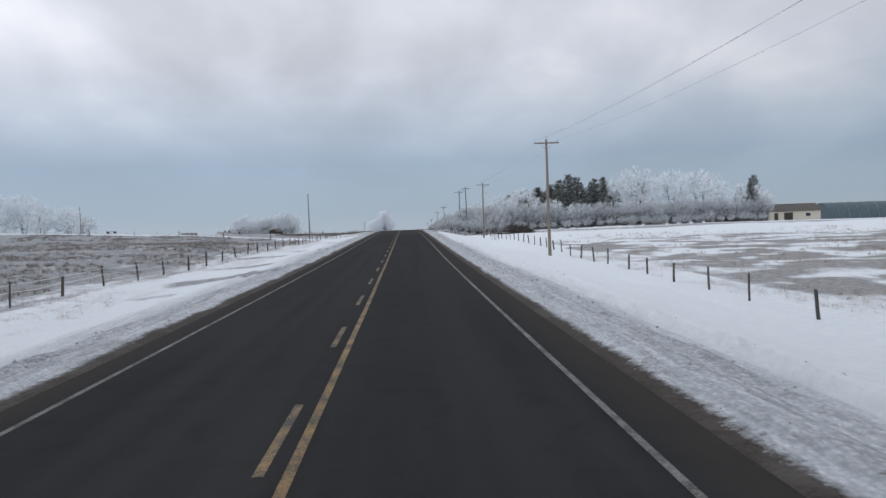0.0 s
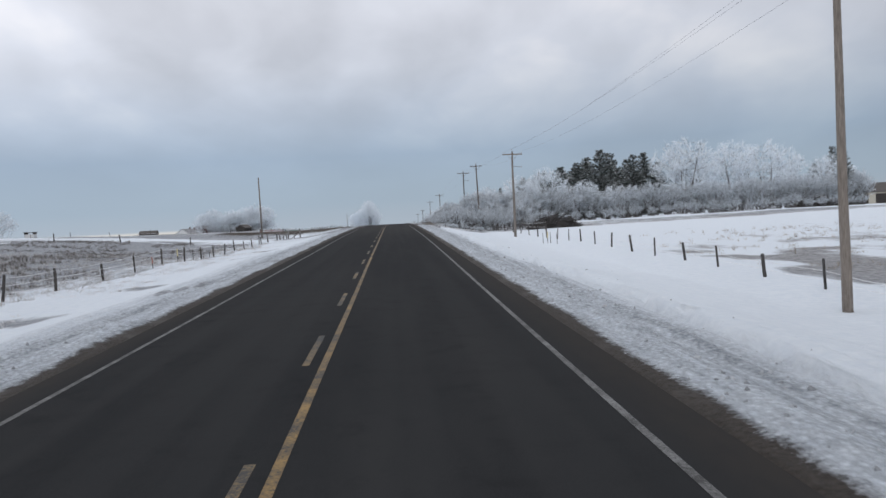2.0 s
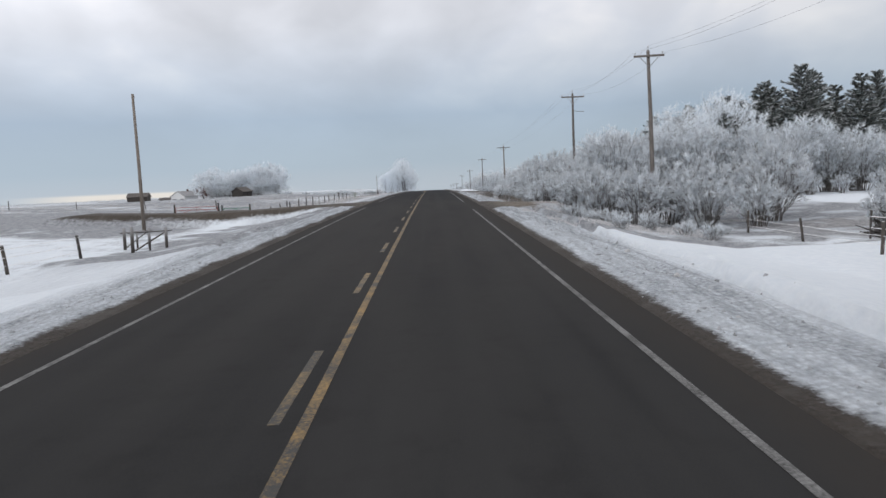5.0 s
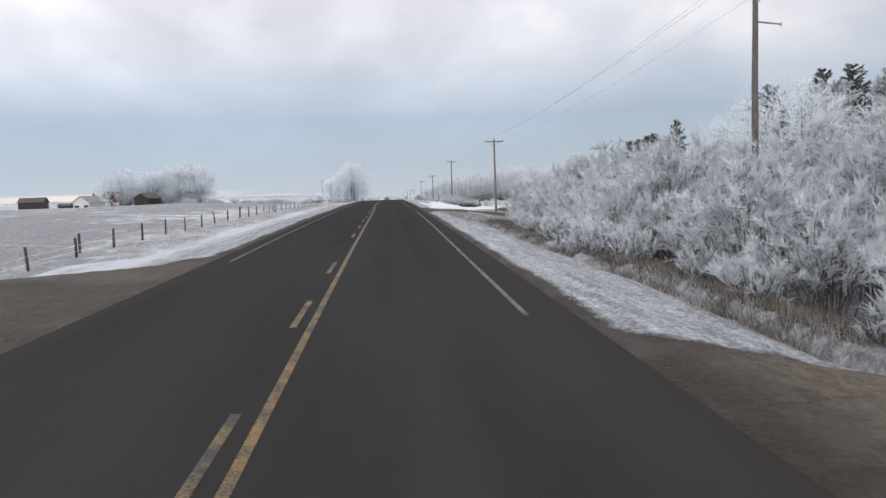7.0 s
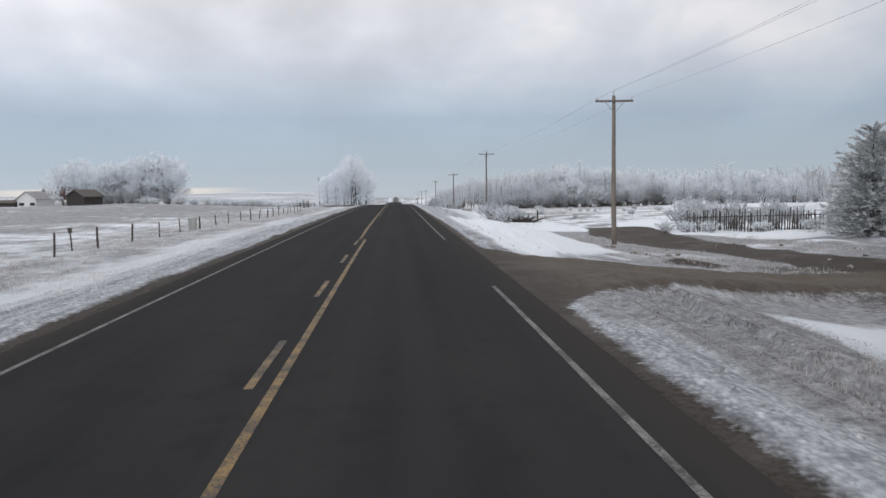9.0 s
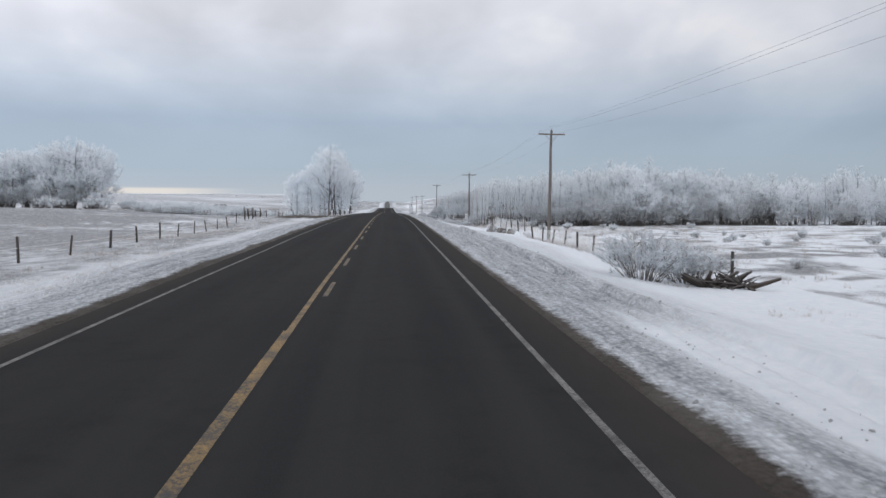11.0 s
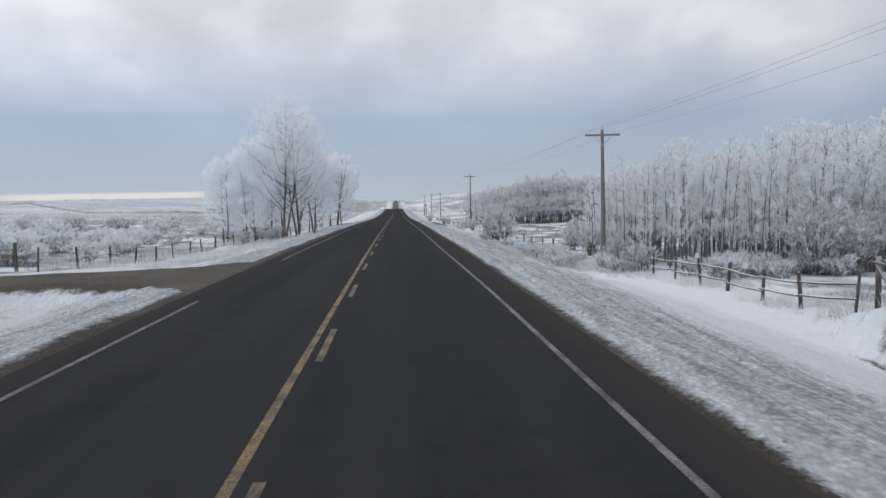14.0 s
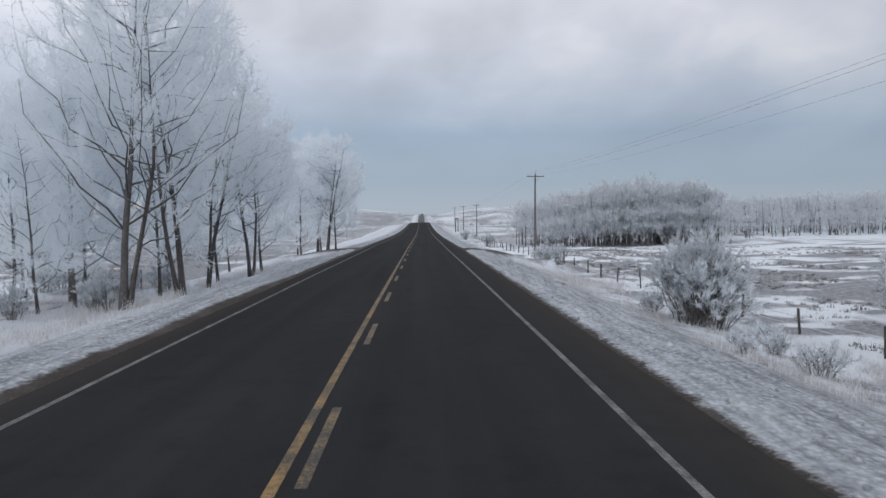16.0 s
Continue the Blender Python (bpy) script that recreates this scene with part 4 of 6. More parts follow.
fence(((15.0, 430), (14.2, 470), (14.0, 560), (14.4, 640)), 5.2, "wire fence of dark posts along the snowy ditch", 4, strands=2)
fence(((-17.2, 12), (-17.6, 50), (-17.1, 100), (-16.8, 112), (-17.3, 135), (-17.6, 155), (-16.6, 166)), 5.6, "leaning barbed wire fence of wooden posts with frosted strands", 5, strands=3)
fence(((-17.2, 208), (-16.9, 252), (-16.6, 270), (-16.5, 300), (-16.4, 330), (-17.6, 371), (-17.5, 377.2)), 5.6, "barbed wire fence of dark leaning posts beside a frosted pasture", 6, strands=2)
fence(((-16.4, 393.8), (-17.2, 434), (-17.4, 462)), 4.6, "leaning wire fence of dark posts by the poplars", 7, strands=2)
fence(((-17, 150), (-60, 158), (-130, 166)), 9.5, "field fence of small dark posts across the snow", 8, strands=1)
fence(((-18, 222), (-70, 226), (-130, 232)), 9.0, "field fence of small dark posts across the pasture", 9, strands=1)


# ---- trees and shrubs ----
def bent(start, way, length, rise, rng, n=5, wander=0.12):
    """Points of a limb that starts along way and bends upward."""
    pts, p, d = [Vector(start)], Vector(start), Vector(way).normalized()
    for _ in range(n):
        d = (d + Vector((rng.gauss(0, wander), rng.gauss(0, wander), rng.gauss(0, wander) + rise))).normalized()
        p = p + d * (length / n)
        pts.append(p.copy())
    return pts


def on_limb(pts, a):
    s = a * (len(pts) - 1)
    i = min(int(s), len(pts) - 2)
    return pts[i].lerp(pts[i + 1], s - i), (pts[i + 1] - pts[i]).normalized()


def twig_mesh(name, sites, count, size, thick, rng, mat, lift=0.25, side=2, spread=0.9, outer=0.75, rimed=()):
    """Frosted twigs round the limbs: a stem each with side shoots. sites: (points, weight)."""
    nrng = np.random.default_rng(rng.randrange(10 ** 6))
    w = np.array([s[1] for s in sites], dtype=float)
    pick = nrng.choice(len(sites), size=count, p=w / w.sum())
    a = nrng.uniform(0.12, 1.0, count) ** outer
    base, way = np.empty((count, 3)), np.empty((count, 3))
    for i in range(count):
        p, d = on_limb(sites[pick[i]][0], a[i])
        base[i], way[i] = p, d
    way = way + nrng.normal(0, spread, (count, 3)) * 0.6 + np.array([0, 0, lift])
    way /= np.linalg.norm(way, axis=1, keepdims=True)
    length = size * nrng.uniform(0.45, 1.25, count)
    allb, allw, alll, allr = [base], [way], [length], [np.full(count, thick)]
    for k in range(side):
        t = nrng.uniform(0.2, 0.85, count)
        b = base + way * (length * t)[:, None]
        q = way + nrng.normal(0, 0.75, (count, 3))
        allb.append(b), allw.append(q), alll.append(length * nrng.uniform(0.35, 0.65, count)), allr.append(np.full(count, thick * 0.8))
    v, f = blades(np.concatenate(allb), np.concatenate(allw), np.concatenate(alll), np.concatenate(allr), nrng)
    if rimed:
        # fine branches wholly coated in rime
        rv, rf = join(rimed)
        tri = [(q[0], q[1], q[2]) for q in rf] + [(q[0], q[2], q[3]) for q in rf]
        f = np.concatenate([f, np.array(tri) + len(v)])
        v = np.concatenate([v, np.array([tuple(p) for p in rv])])
    return fast_mesh(name, v, f, mat)


def dome_tree(height, width, low, limbs, subs, twigs, size, thick, seed, radius=0.2, leaders=1, bark=BARK, side=2, outer=0.6, frost=None, heart=0.0, sharp=0.5, lean=0.1, sides=5):
    """Meshes of a leafless rimed tree whose limbs end on one rounded crown. low: where the crown begins, as a share of the height."""
    rng = random.Random(seed)
    nrng = np.random.default_rng(seed)
    wood, sites, rimed = [], [], []

    def reach(z):
        u = min(max((z / height - low * 0.7) / (1 - low * 0.7), 0.0), 1.0)
        return width / 2 * (np.sin(np.pi * (0.13 + 0.87 * u)) ** sharp if u < 0.999 else 0.05)
    for s in range(leaders):
        az0 = 6.28 * s / leaders + rng.uniform(-0.5, 0.5)
        h = height * (0.97 if s == 0 else rng.uniform(0.78, 0.93))
        k = 0.0 if s == 0 and leaders == 1 else 1.0
        trunk = bent((0.12 * k * np.cos(az0), 0.12 * k * np.sin(az0), -0.3), (k * lean * np.cos(az0), k * lean * np.sin(az0), 1), h + 0.3, 0.02, rng, 10, 0.05)
        r = radius * (1 if s == 0 else rng.uniform(0.6, 0.85))
        wood.append(tube(trunk, [r * (1.3 if i == 0 else 1 - 0.94 * (i / 10) ** 0.85) for i in range(11)], sides + 3, False))
        sites.append((trunk[6:], 1.2))
        for i in range(limbs):
            a = low + (0.97 - low) * ((i + rng.random()) / limbs) ** 0.9
            p, d = on_limb(trunk, a)
            az = i * 2.4 + az0 + rng.uniform(-0.4, 0.4)
            z1 = p.z + (height - p.z) * rng.uniform(0.10, 0.62)
            rr = reach(z1) * rng.uniform(0.72, 1.0)
            end = Vector((np.cos(az) * rr, np.sin(az) * rr, z1))
            end.x += trunk[0].x
            end.y += trunk[0].y
            run = end - p
            ctrl = p + Vector((run.x * 0.62, run.y * 0.62, run.z * rng.uniform(0.22, 0.45)))
            n = 5
            limb = []
            for q in range(n + 1):
                t = q / n
                limb.append(p * (1 - t) ** 2 + ctrl * 2 * t * (1 - t) + end * t * t + Vector([rng.gauss(0, 0.032) * run.length * (0 < q) for _ in range(3)]))
            length = run.length
            lr = max(0.014, r * 0.33 * (1 - 0.7 * a))
            wood.append(tube(limb, [lr * (1 - 0.85 * q / n) for q in range(n + 1)], sides, False))
            sites.append((limb[1:], 0.6 * length))
            for j in range(subs):
                q, e = on_limb(limb, rng.uniform(0.22, 0.97))
                way = Vector(e) + Vector((rng.gauss(0, 0.55), rng.gauss(0, 0.55), rng.gauss(0.12, 0.4)))
                sl = length * rng.uniform(0.2, 0.42)
                sub = bent(q, way, sl, 0.08, rng, 2, 0.15)
                for b in sub:
                    out = np.hypot(b.x, b.y) / max(reach(b.z) * 1.04, 0.3)
                    if out > 1:
                        b.x, b.y = b.x / out, b.y / out
                    b.z = min(b.z, height * 1.0)
                rimed.append(tube(sub, [max(0.009, lr * 0.36 * (1 - 0.35 * k)) for k in range(3)], 3, False))
                sites.append((sub, 1.5 * sl))
    if heart:
        n = int(twigs * heart)
        inner = [on_limb(sites[k % len(sites)][0], rng.uniform(0.0, 0.85)) for k in range(n)]
        way = np.array([tuple(d) for p, d in inner]) + nrng.normal(0, 0.55, (n, 3))
        wood.append(blades(np.array([tuple(p) for p, d in inner]), way, size * nrng.uniform(0.6, 1.3, n), np.full(n, thick * 0.6), nrng))
    return mesh_of("trunk", *join(wood), bark, True), twig_mesh("crown", sites, twigs, size, thick, rng, frost or FROST, side=side, outer=outer, rimed=rimed, lift=0.2, spread=0.8)


def plume_mesh(sites, plumes, each, size, thick, seed, mat, rimed=(), lift=0.25):
    """Rimed brushes: at each of many places along the branches a tuft of shoots that point one way."""
    nrng = np.random.default_rng(seed)
    w = np.array([s[1] for s in sites], dtype=float)
    pick = nrng.choice(len(sites), size=plumes, p=w / w.sum())
    a = nrng.uniform(0.25, 1.0, plumes) ** 0.55
    at, way = np.empty((plumes, 3)), np.empty((plumes, 3))
    for i in range(plumes):
        p, d = on_limb(sites[pick[i]][0], a[i])
        at[i], way[i] = p, d
    way = way + nrng.normal(0, 0.38, (plumes, 3)) + np.array([0, 0, lift])
    way /= np.linalg.norm(way, axis=1, keepdims=True)
    big = nrng.uniform(0.7, 1.3, plumes)
    n = plumes * each
    axis, scale = np.repeat(way, each, axis=0), np.repeat(big, each) * size
    base = np.repeat(at, each, axis=0) + axis * (scale * nrng.uniform(-0.3, 0.9, n))[:, None] + nrng.normal(0, 0.012, (n, 3))
    v, f = blades(base, axis + nrng.normal(0, 0.42, (n, 3)), scale * nrng.uniform(0.45, 1.0, n), thick * nrng.uniform(0.7, 1.3, n), nrng)
    if rimed:
        rv, rf = join(rimed)
        tri = [(q[0], q[1], q[2]) for q in rf] + [(q[0], q[2], q[3]) for q in rf]
        f = np.concatenate([f, np.array(tri) + len(v)])
        v = np.concatenate([v, np.array([tuple(p) for p in rv])])
    return fast_mesh("crown", v, f, mat)


def thicket(height, width, stems, twigs, size, thick, seed, mat=None, heart=0.5, each=17, subs=4):
    """Meshes of a rimed shrub: many arching stems from one root that end on a rounded top, and brushes of rimed shoots."""
    rng = random.Random(seed)
    wood, sites, rimed = [], [], []

    def inside(b):
        r = np.hypot(b.x, b.y) / (width / 2)
        top = height * np.sqrt(max(1 - 0.62 * min(r, 1.0) ** 2, 0.05))
        if r > 1:
            b.x, b.y = b.x / r, b.y / r
        b.z = min(b.z, top)
        return b
    for s in range(stems):
        az = s * 2.399 + rng.uniform(-0.4, 0.4)
        out = ((s + 0.5) / stems) ** 0.5
        root = Vector((0.3 * out * np.cos(az) * width / 2, 0.3 * out * np.sin(az) * width / 2, -0.15))
        end = Vector((out * np.cos(az) * width / 2, out * np.sin(az) * width / 2, height * np.sqrt(1 - 0.62 * out * out) * rng.uniform(0.74, 0.98)))
        ctrl = Vector((root.x + (end.x - root.x) * 0.3, root.y + (end.y - root.y) * 0.3, end.z * 0.62))
        limb = [root * (1 - t) ** 2 + ctrl * 2 * t * (1 - t) + end * t * t + Vector([rng.gauss(0, 0.02 * height * (t > 0)) for _ in range(3)]) for t in np.linspace(0, 1, 6)]
        length = (end - root).length
        wood.append(tube(limb, [0.030 * (1 - 0.8 * k / 5) * (height / 3) ** 0.5 for k in range(6)], 3, False))
        sites.append((limb[2:], length))
        for j in range(subs):
            q, e = on_limb(limb, rng.uniform(0.25, 0.95))
            sub = bent(q, Vector(e) + Vector((rng.gauss(0, 0.75), rng.gauss(0, 0.75), rng.gauss(0.1, 0.4))), length * rng.uniform(0.18, 0.36), 0.05, rng, 1, 0.16)
            inside(sub[1])
            rimed.append(tube(sub, (0.012, 0.006), 3, False))
            sites.append((sub, length * 0.8))
    # bare brown twigs in the heart of the shrub
    nrng = np.random.default_rng(seed)
    n = int(twigs * heart)
    inner = [on_limb(sites[k % len(sites)][0], rng.uniform(0.0, 0.75)) for k in range(n)]
    way = np.array([tuple(d) for p, d in inner]) + nrng.normal(0, 0.6, (n, 3))
    wood.append(blades(np.array([tuple(p) for p, d in inner]), way, size * nrng.uniform(0.5, 1.2, n), np.full(n, thick * 0.5), nrng))
    return mesh_of("stem", *join(wood), HEART, True), plume_mesh(sites, int(twigs * 2.7 / each), each, size, thick, seed, mat or FROST, rimed)


def slim_aspen(height, width, low, limbs, plumes, each, size, thick, seed, radius=0.065, mat=None):
    """Meshes of a narrow aspen: one straight stem, short rising limbs all the way up, rimed brushes on them."""
    rng = random.Random(seed)
    stem = bent((0, 0, -0.3), (rng.gauss(0, 0.02), rng.gauss(0, 0.02), 1), height + 0.3, 0.02, rng, 8, 0.025)
    wood, sites, rimed = [tube(stem, [radius * (1.25 if i == 0 else 1 - 0.86 * i / 8) for i in range(9)], 6, False)], [(stem[5:], 1.8)], []
    for i in range(limbs):
        a = low + (0.98 - low) * ((i + rng.random()) / limbs)
        p, d = on_limb(stem, a)
        az = i * 2.4 + rng.uniform(-0.5, 0.5)
        u = (a - low) / (1 - low)
        length = width * 0.62 * (0.45 + 0.75 * math.sin(3.14 * min(1.0, 0.15 + 0.85 * u))) * rng.uniform(0.6, 1.15)
        up = rng.uniform(0.35, 1.25)
        limb = bent(p, (math.cos(az), math.sin(az), up), length, 0.10, rng, 4, 0.14)
        (wood if rng.random() < 0.55 else rimed).append(tube(limb, [max(0.007, radius * 0.26 * (1 - 0.2 * q)) for q in range(5)], 3, False))
        sites.append((limb[1:], length))
        for j in range(2):
            q, e = on_limb(limb, rng.uniform(0.3, 0.95))
            sub = bent(q, Vector(e) + Vector((rng.gauss(0, 0.6), rng.gauss(0, 0.6), rng.gauss(0.2, 0.4))), length * rng.uniform(0.25, 0.5), 0.08, rng, 2, 0.15)
            rimed.append(tube(sub, [0.009, 0.008, 0.005], 3, False))
            sites.append((sub, length * 0.6))
    return mesh_of("trunk", *join(wood), ASPEN_BARK, True), plume_mesh(sites, plumes, each, size, thick, seed, mat or FROST_GREY, rimed, 0.35)


def conifer(height, width, seed, tiers=30, rows=9, mat=None, blunt=0.75, fine=1.0):
    """Meshes of a spruce: trunk, and drooping boughs set with needle sprays."""
    rng = random.Random(seed)
    nrng = np.random.default_rng(seed)
    trunk = tube([(0, 0, -0.3), (0.03, 0, height * 0.5), (0, 0.02, height)], (0.16, 0.10, 0.015), 8, False)
    wood, base, way, length, radius = [trunk], [], [], [], []
    for i in range(tiers):
        a = 0.03 + 0.97 * (i + rng.uniform(-0.3, 0.3)) / tiers
        z = height * max(a, 0.02)
        reach = width / 2 * max(1 - a, 0.0) ** blunt * rng.uniform(0.82, 1.1) + 0.16
        for k in range(max(6, int(12 * (1 - a)) + 5)):
            az = rng.uniform(0, 6.28)
            r = reach * rng.uniform(0.65, 1.12)
            limb = bent((0, 0, z), (np.cos(az), np.sin(az), 0.5 - 0.6 * (1 - a)), r, 0.05, rng, 4, 0.08)
            if r > 0.8:
                wood.append(tube(limb, [0.03 * (1 - 0.8 * q / 4) for q in range(5)], 3, False))
            for q in range(rows):
                u = (q + rng.uniform(0.3, 1.0)) / rows
                p, d = on_limb(limb, min(u, 0.99))
                for s in (-1, 1, 0) if fine == 1 else (-1, 1, 0, -0.6, 0.6, 0):
                    side = Vector((-d.y, d.x, 0)) * s
                    base.append(p)
                    way.append(d * rng.uniform(0.6, 1.0) + side * rng.uniform(0.4, 1.0) + Vector((0, 0, rng.uniform(-0.6, 0.75))))
                    length.append((0.30 + 0.30 * r / (width / 2)) * rng.uniform(0.7, 1.25) * fine)
                    radius.append(rng.uniform(0.05, 0.11) * fine)
    v, f = blades(np.array(base), np.array(way), np.array(length), np.array(radius), nrng)
    return mesh_of("trunk", *join(wood), BARK, True), fast_mesh("crown", v, f, mat or NEEDLE)


def plant(name, meshes, names, label, category, group, m, scale=1.0):
    ob = thing(name, label, category, group, m=m)
    ob.scale = (scale, scale, scale) if isinstance(scale, (int, float)) else scale
    for me, nm in zip(meshes, names):
        part(nm, me, ob)
    return ob


TREE, BUSH, SPRUCE = ("trunk", "crown"), ("stem", "crown"), ("trunk", "crown")
POPLARS = [dome_tree(16.0, 10.6, 0.20, 26, 9, 6400, 0.80, 0.0115, 11, 0.20, 2, side=4, lean=0.07, sharp=0.45),
           dome_tree(15.4, 9.2, 0.24, 24, 9, 6800, 0.80, 0.0115, 12, 0.18, 2, side=4, lean=0.09, sharp=0.45),
           dome_tree(10.6, 6.0, 0.14, 26, 8, 3800, 0.74, 0.0115, 13, 0.10, 1, side=4, sharp=0.5)]
ROUND = [dome_tree(10.6, 11.0, 0.10, 16, 6, 4200, 0.85, 0.026, 21, 0.20, 3, bark=HEART, heart=0.25, lean=0.22, sharp=0.55, sides=4),
         dome_tree(11.5, 10.0, 0.12, 16, 6, 4200, 0.85, 0.026, 22, 0.20, 3, bark=HEART, heart=0.25, lean=0.20, sharp=0.55, sides=4)]
ASPENS = [slim_aspen(9.8, 3.0, 0.16, 34, 400, 6, 0.34, 0.025, 31, 0.085),
          slim_aspen(10.2, 2.8, 0.20, 34, 400, 6, 0.34, 0.025, 32, 0.09),
          slim_aspen(9.0, 3.4, 0.06, 36, 440, 6, 0.34, 0.025, 33, 0.075),
          slim_aspen(9.6, 1.9, 0.24, 30, 280, 6, 0.28, 0.0175, 34, 0.07),
          slim_aspen(8.8, 1.7, 0.20, 26, 250, 6, 0.28, 0.0175, 36, 0.06)]
BUSHES = [thicket(3.2, 3.8, 30, 3000, 0.27, 0.0165, 41, FROST_BROWN, 0.7), thicket(3.0, 3.4, 28, 2800, 0.26, 0.0165, 42, FROST_BROWN, 0.7),
          thicket(3.6, 3.4, 28, 3000, 0.28, 0.0165, 43, FROST_BROWN, 0.7), thicket(2.4, 4.0, 30, 1500, 0.30, 0.024, 44, FROST_GREY, 0.6)]
BUSHES += [thicket(6.6, 5.6, 44, 6400, 0.30, 0.019, 45, FROST_BROWN, 0.5, subs=7), thicket(6.0, 6.0, 44, 6400, 0.30, 0.019, 46, FROST_BROWN, 0.5, subs=7), thicket(2.1, 4.6, 54, 5200, 0.20, 0.0125, 47, FROST_BROWN, 0.45, subs=6)]
LOW = [thicket(1.0, 1.2, 20, 420, 0.20, 0.013, 51, FROST_BROWN, 1.2), thicket(0.9, 1.5, 18, 420, 0.20, 0.013, 52, FROST_BROWN, 1.2)]
SPRUCES = [conifer(12.0, 6.8, 61, 36, 9, blunt=0.72, fine=0.75), conifer(11.0, 7.2, 62, 36, 9, blunt=0.68, fine=0.75), conifer(8.2, 6.8, 63, 30, 11, RIMED_NEEDLE, 0.55, 0.7)]
FAR_ASPENS = [dome_tree(9.4 - 0.6 * k, 4.4, 0.10 - 0.03 * k, 13, 3, 480, 0.85, 0.036, 35 + k, 0.12, 1, bark=ASPEN_BARK, sides=3, sharp=0.4) for k in range(3)]
rnd = random.Random(5)


def set_plant(kind, x, y, scale=1.0, turn=None, sink=0.1):
    turn = rnd.uniform(0, 360) if turn is None else turn
    lean = (rnd.gauss(0, 1.6), rnd.gauss(0, 1.6))
    m = pose(x, y, gz(x, y) - sink, lean[0], lean[1], turn)
    s = scale
    if kind[0] == "poplar":
        return plant("poplar_tree", POPLARS[kind[1]], TREE, "tall bare poplar with dark trunk and rimed branches beside the road", "tree", "roadside poplars", m, s)
    if kind[0] == "round":
        return plant("frosted_tree", ROUND[kind[1]], TREE, "broad leafless tree white with hoar frost", "tree", "frosted farm trees", m, s)
    if kind[0] == "wood":
        return plant("frosted_tree", ROUND[kind[1]], TREE, "full leafless tree white with hoar frost in the wood", "tree", "frosted trees in the wood", m, s)
    if kind[0] == "aspen":
        return plant("aspen_tree", ASPENS[kind[1]], TREE, "slender bare aspen with dark stem and frosted twigs", "tree", "aspen wood", m, s)
    if kind[0] == "bush":
        return plant("frosted_shrub", BUSHES[kind[1]], BUSH, "dense leafless shrub coated in white hoar frost", "shrub", "frosted thicket", m, s)
    if kind[0] == "low":
        return plant("low_shrub", LOW[kind[1]], BUSH, "small frosted shrub poking out of the snow", "shrub", "low frosted shrubs", m, s)
    return plant("spruce_tree", SPRUCES[kind[1]], SPRUCE, "dark green spruce dusted with frost", "conifer", "spruces in the shelter belt", m, s)


# poplars beside the road
for k, x, y, s in ((0, -12.2, 442.2, (0.9, 0.9, 1.0)), (1, -11.2, 446.2, (0.9, 0.9, 0.99)), (2, -16.2, 446.6, 1.12), (2, -17.4, 448.8, 1.05), (2, -18.4, 452.6, 1.0), (2, -14.6, 448.4, 1.2), (1, -12.2, 454.2, (0.85, 0.85, 0.84)), (2, -13.8, 451.0, 1.1), (1, -10.9, 459.5, (0.75, 0.75, 0.78)),
                   (2, -13.4, 461.0, 1.1), (2, -15.2, 457.0, 1.05), (2, -11.0, 463.0, 1.0), (2, -12.4, 467.0, 0.95), (2, -15.9, 474.0, 0.9), (2, -19.6, 447.6, 0.95), (2, -20.8, 451.0, 0.9), (2, -16.4, 443.6, 0.8),
                   (1, -10.6, 496.0, (0.95, 0.95, 0.88)), (1, -12.2, 500.0, (0.9, 0.9, 0.92)), (2, -10.4, 502.5, 1.15), (2, -13.8, 498.0, 1.1), (2, -12.6, 506.0, 1.1), (2, -15.0, 503.0, 1.0), (2, -13.0, 493.0, 0.9)):
    set_plant(("poplar", k), x, y, s)
# farm grove to the west, and the row far off in the first field
for k, x, y, s in ((0, -71, 459, 1.5), (1, -67, 463, 1.3), (1, -74, 465, 1.2), (0, -70, 468, 1.2), (1, -84, 458, 1.18), (0, -88.5, 462, 1.2), (0, -80.5, 465, 0.95), (1, -86, 469, 1.05), (0, -91.5, 464, 0.9), (1, -66.8, 457, 0.9), (0, -74, 456, 0.92), (1, -77.5, 461, 1.3), (0, -81.5, 459, 1.2), (1, -95, 465, 1.3), (0, -99, 462, 1.2)):
    set_plant(("round", k), x, y, s)
for x, y, s in ((-67, 456, 0.8), (-72, 455, 0.7), (-78, 457, 0.75), (-83, 455, 0.8), (-89, 458, 0.85), (-75, 460, 1.0), (-86, 460, 0.95), (-70, 454, 0.75), (-80, 456, 0.9), (-77, 453.5, 0.7), (-86, 454.5, 0.75), (-92, 457, 0.9), (-95, 460, 1.0), (-73, 462, 1.1)):
    set_plant(("bush", 4), x, y, s)
for k, x, y, s in ((0, -148, 285, 1.75), (1, -140, 290, 1.6), (0, -131, 284, 1.3), (1, -124, 290, 1.15), (0, -117, 286, 0.95), (1, -158, 292, 1.8)):
    set_plant(("round", k), x, y, s)
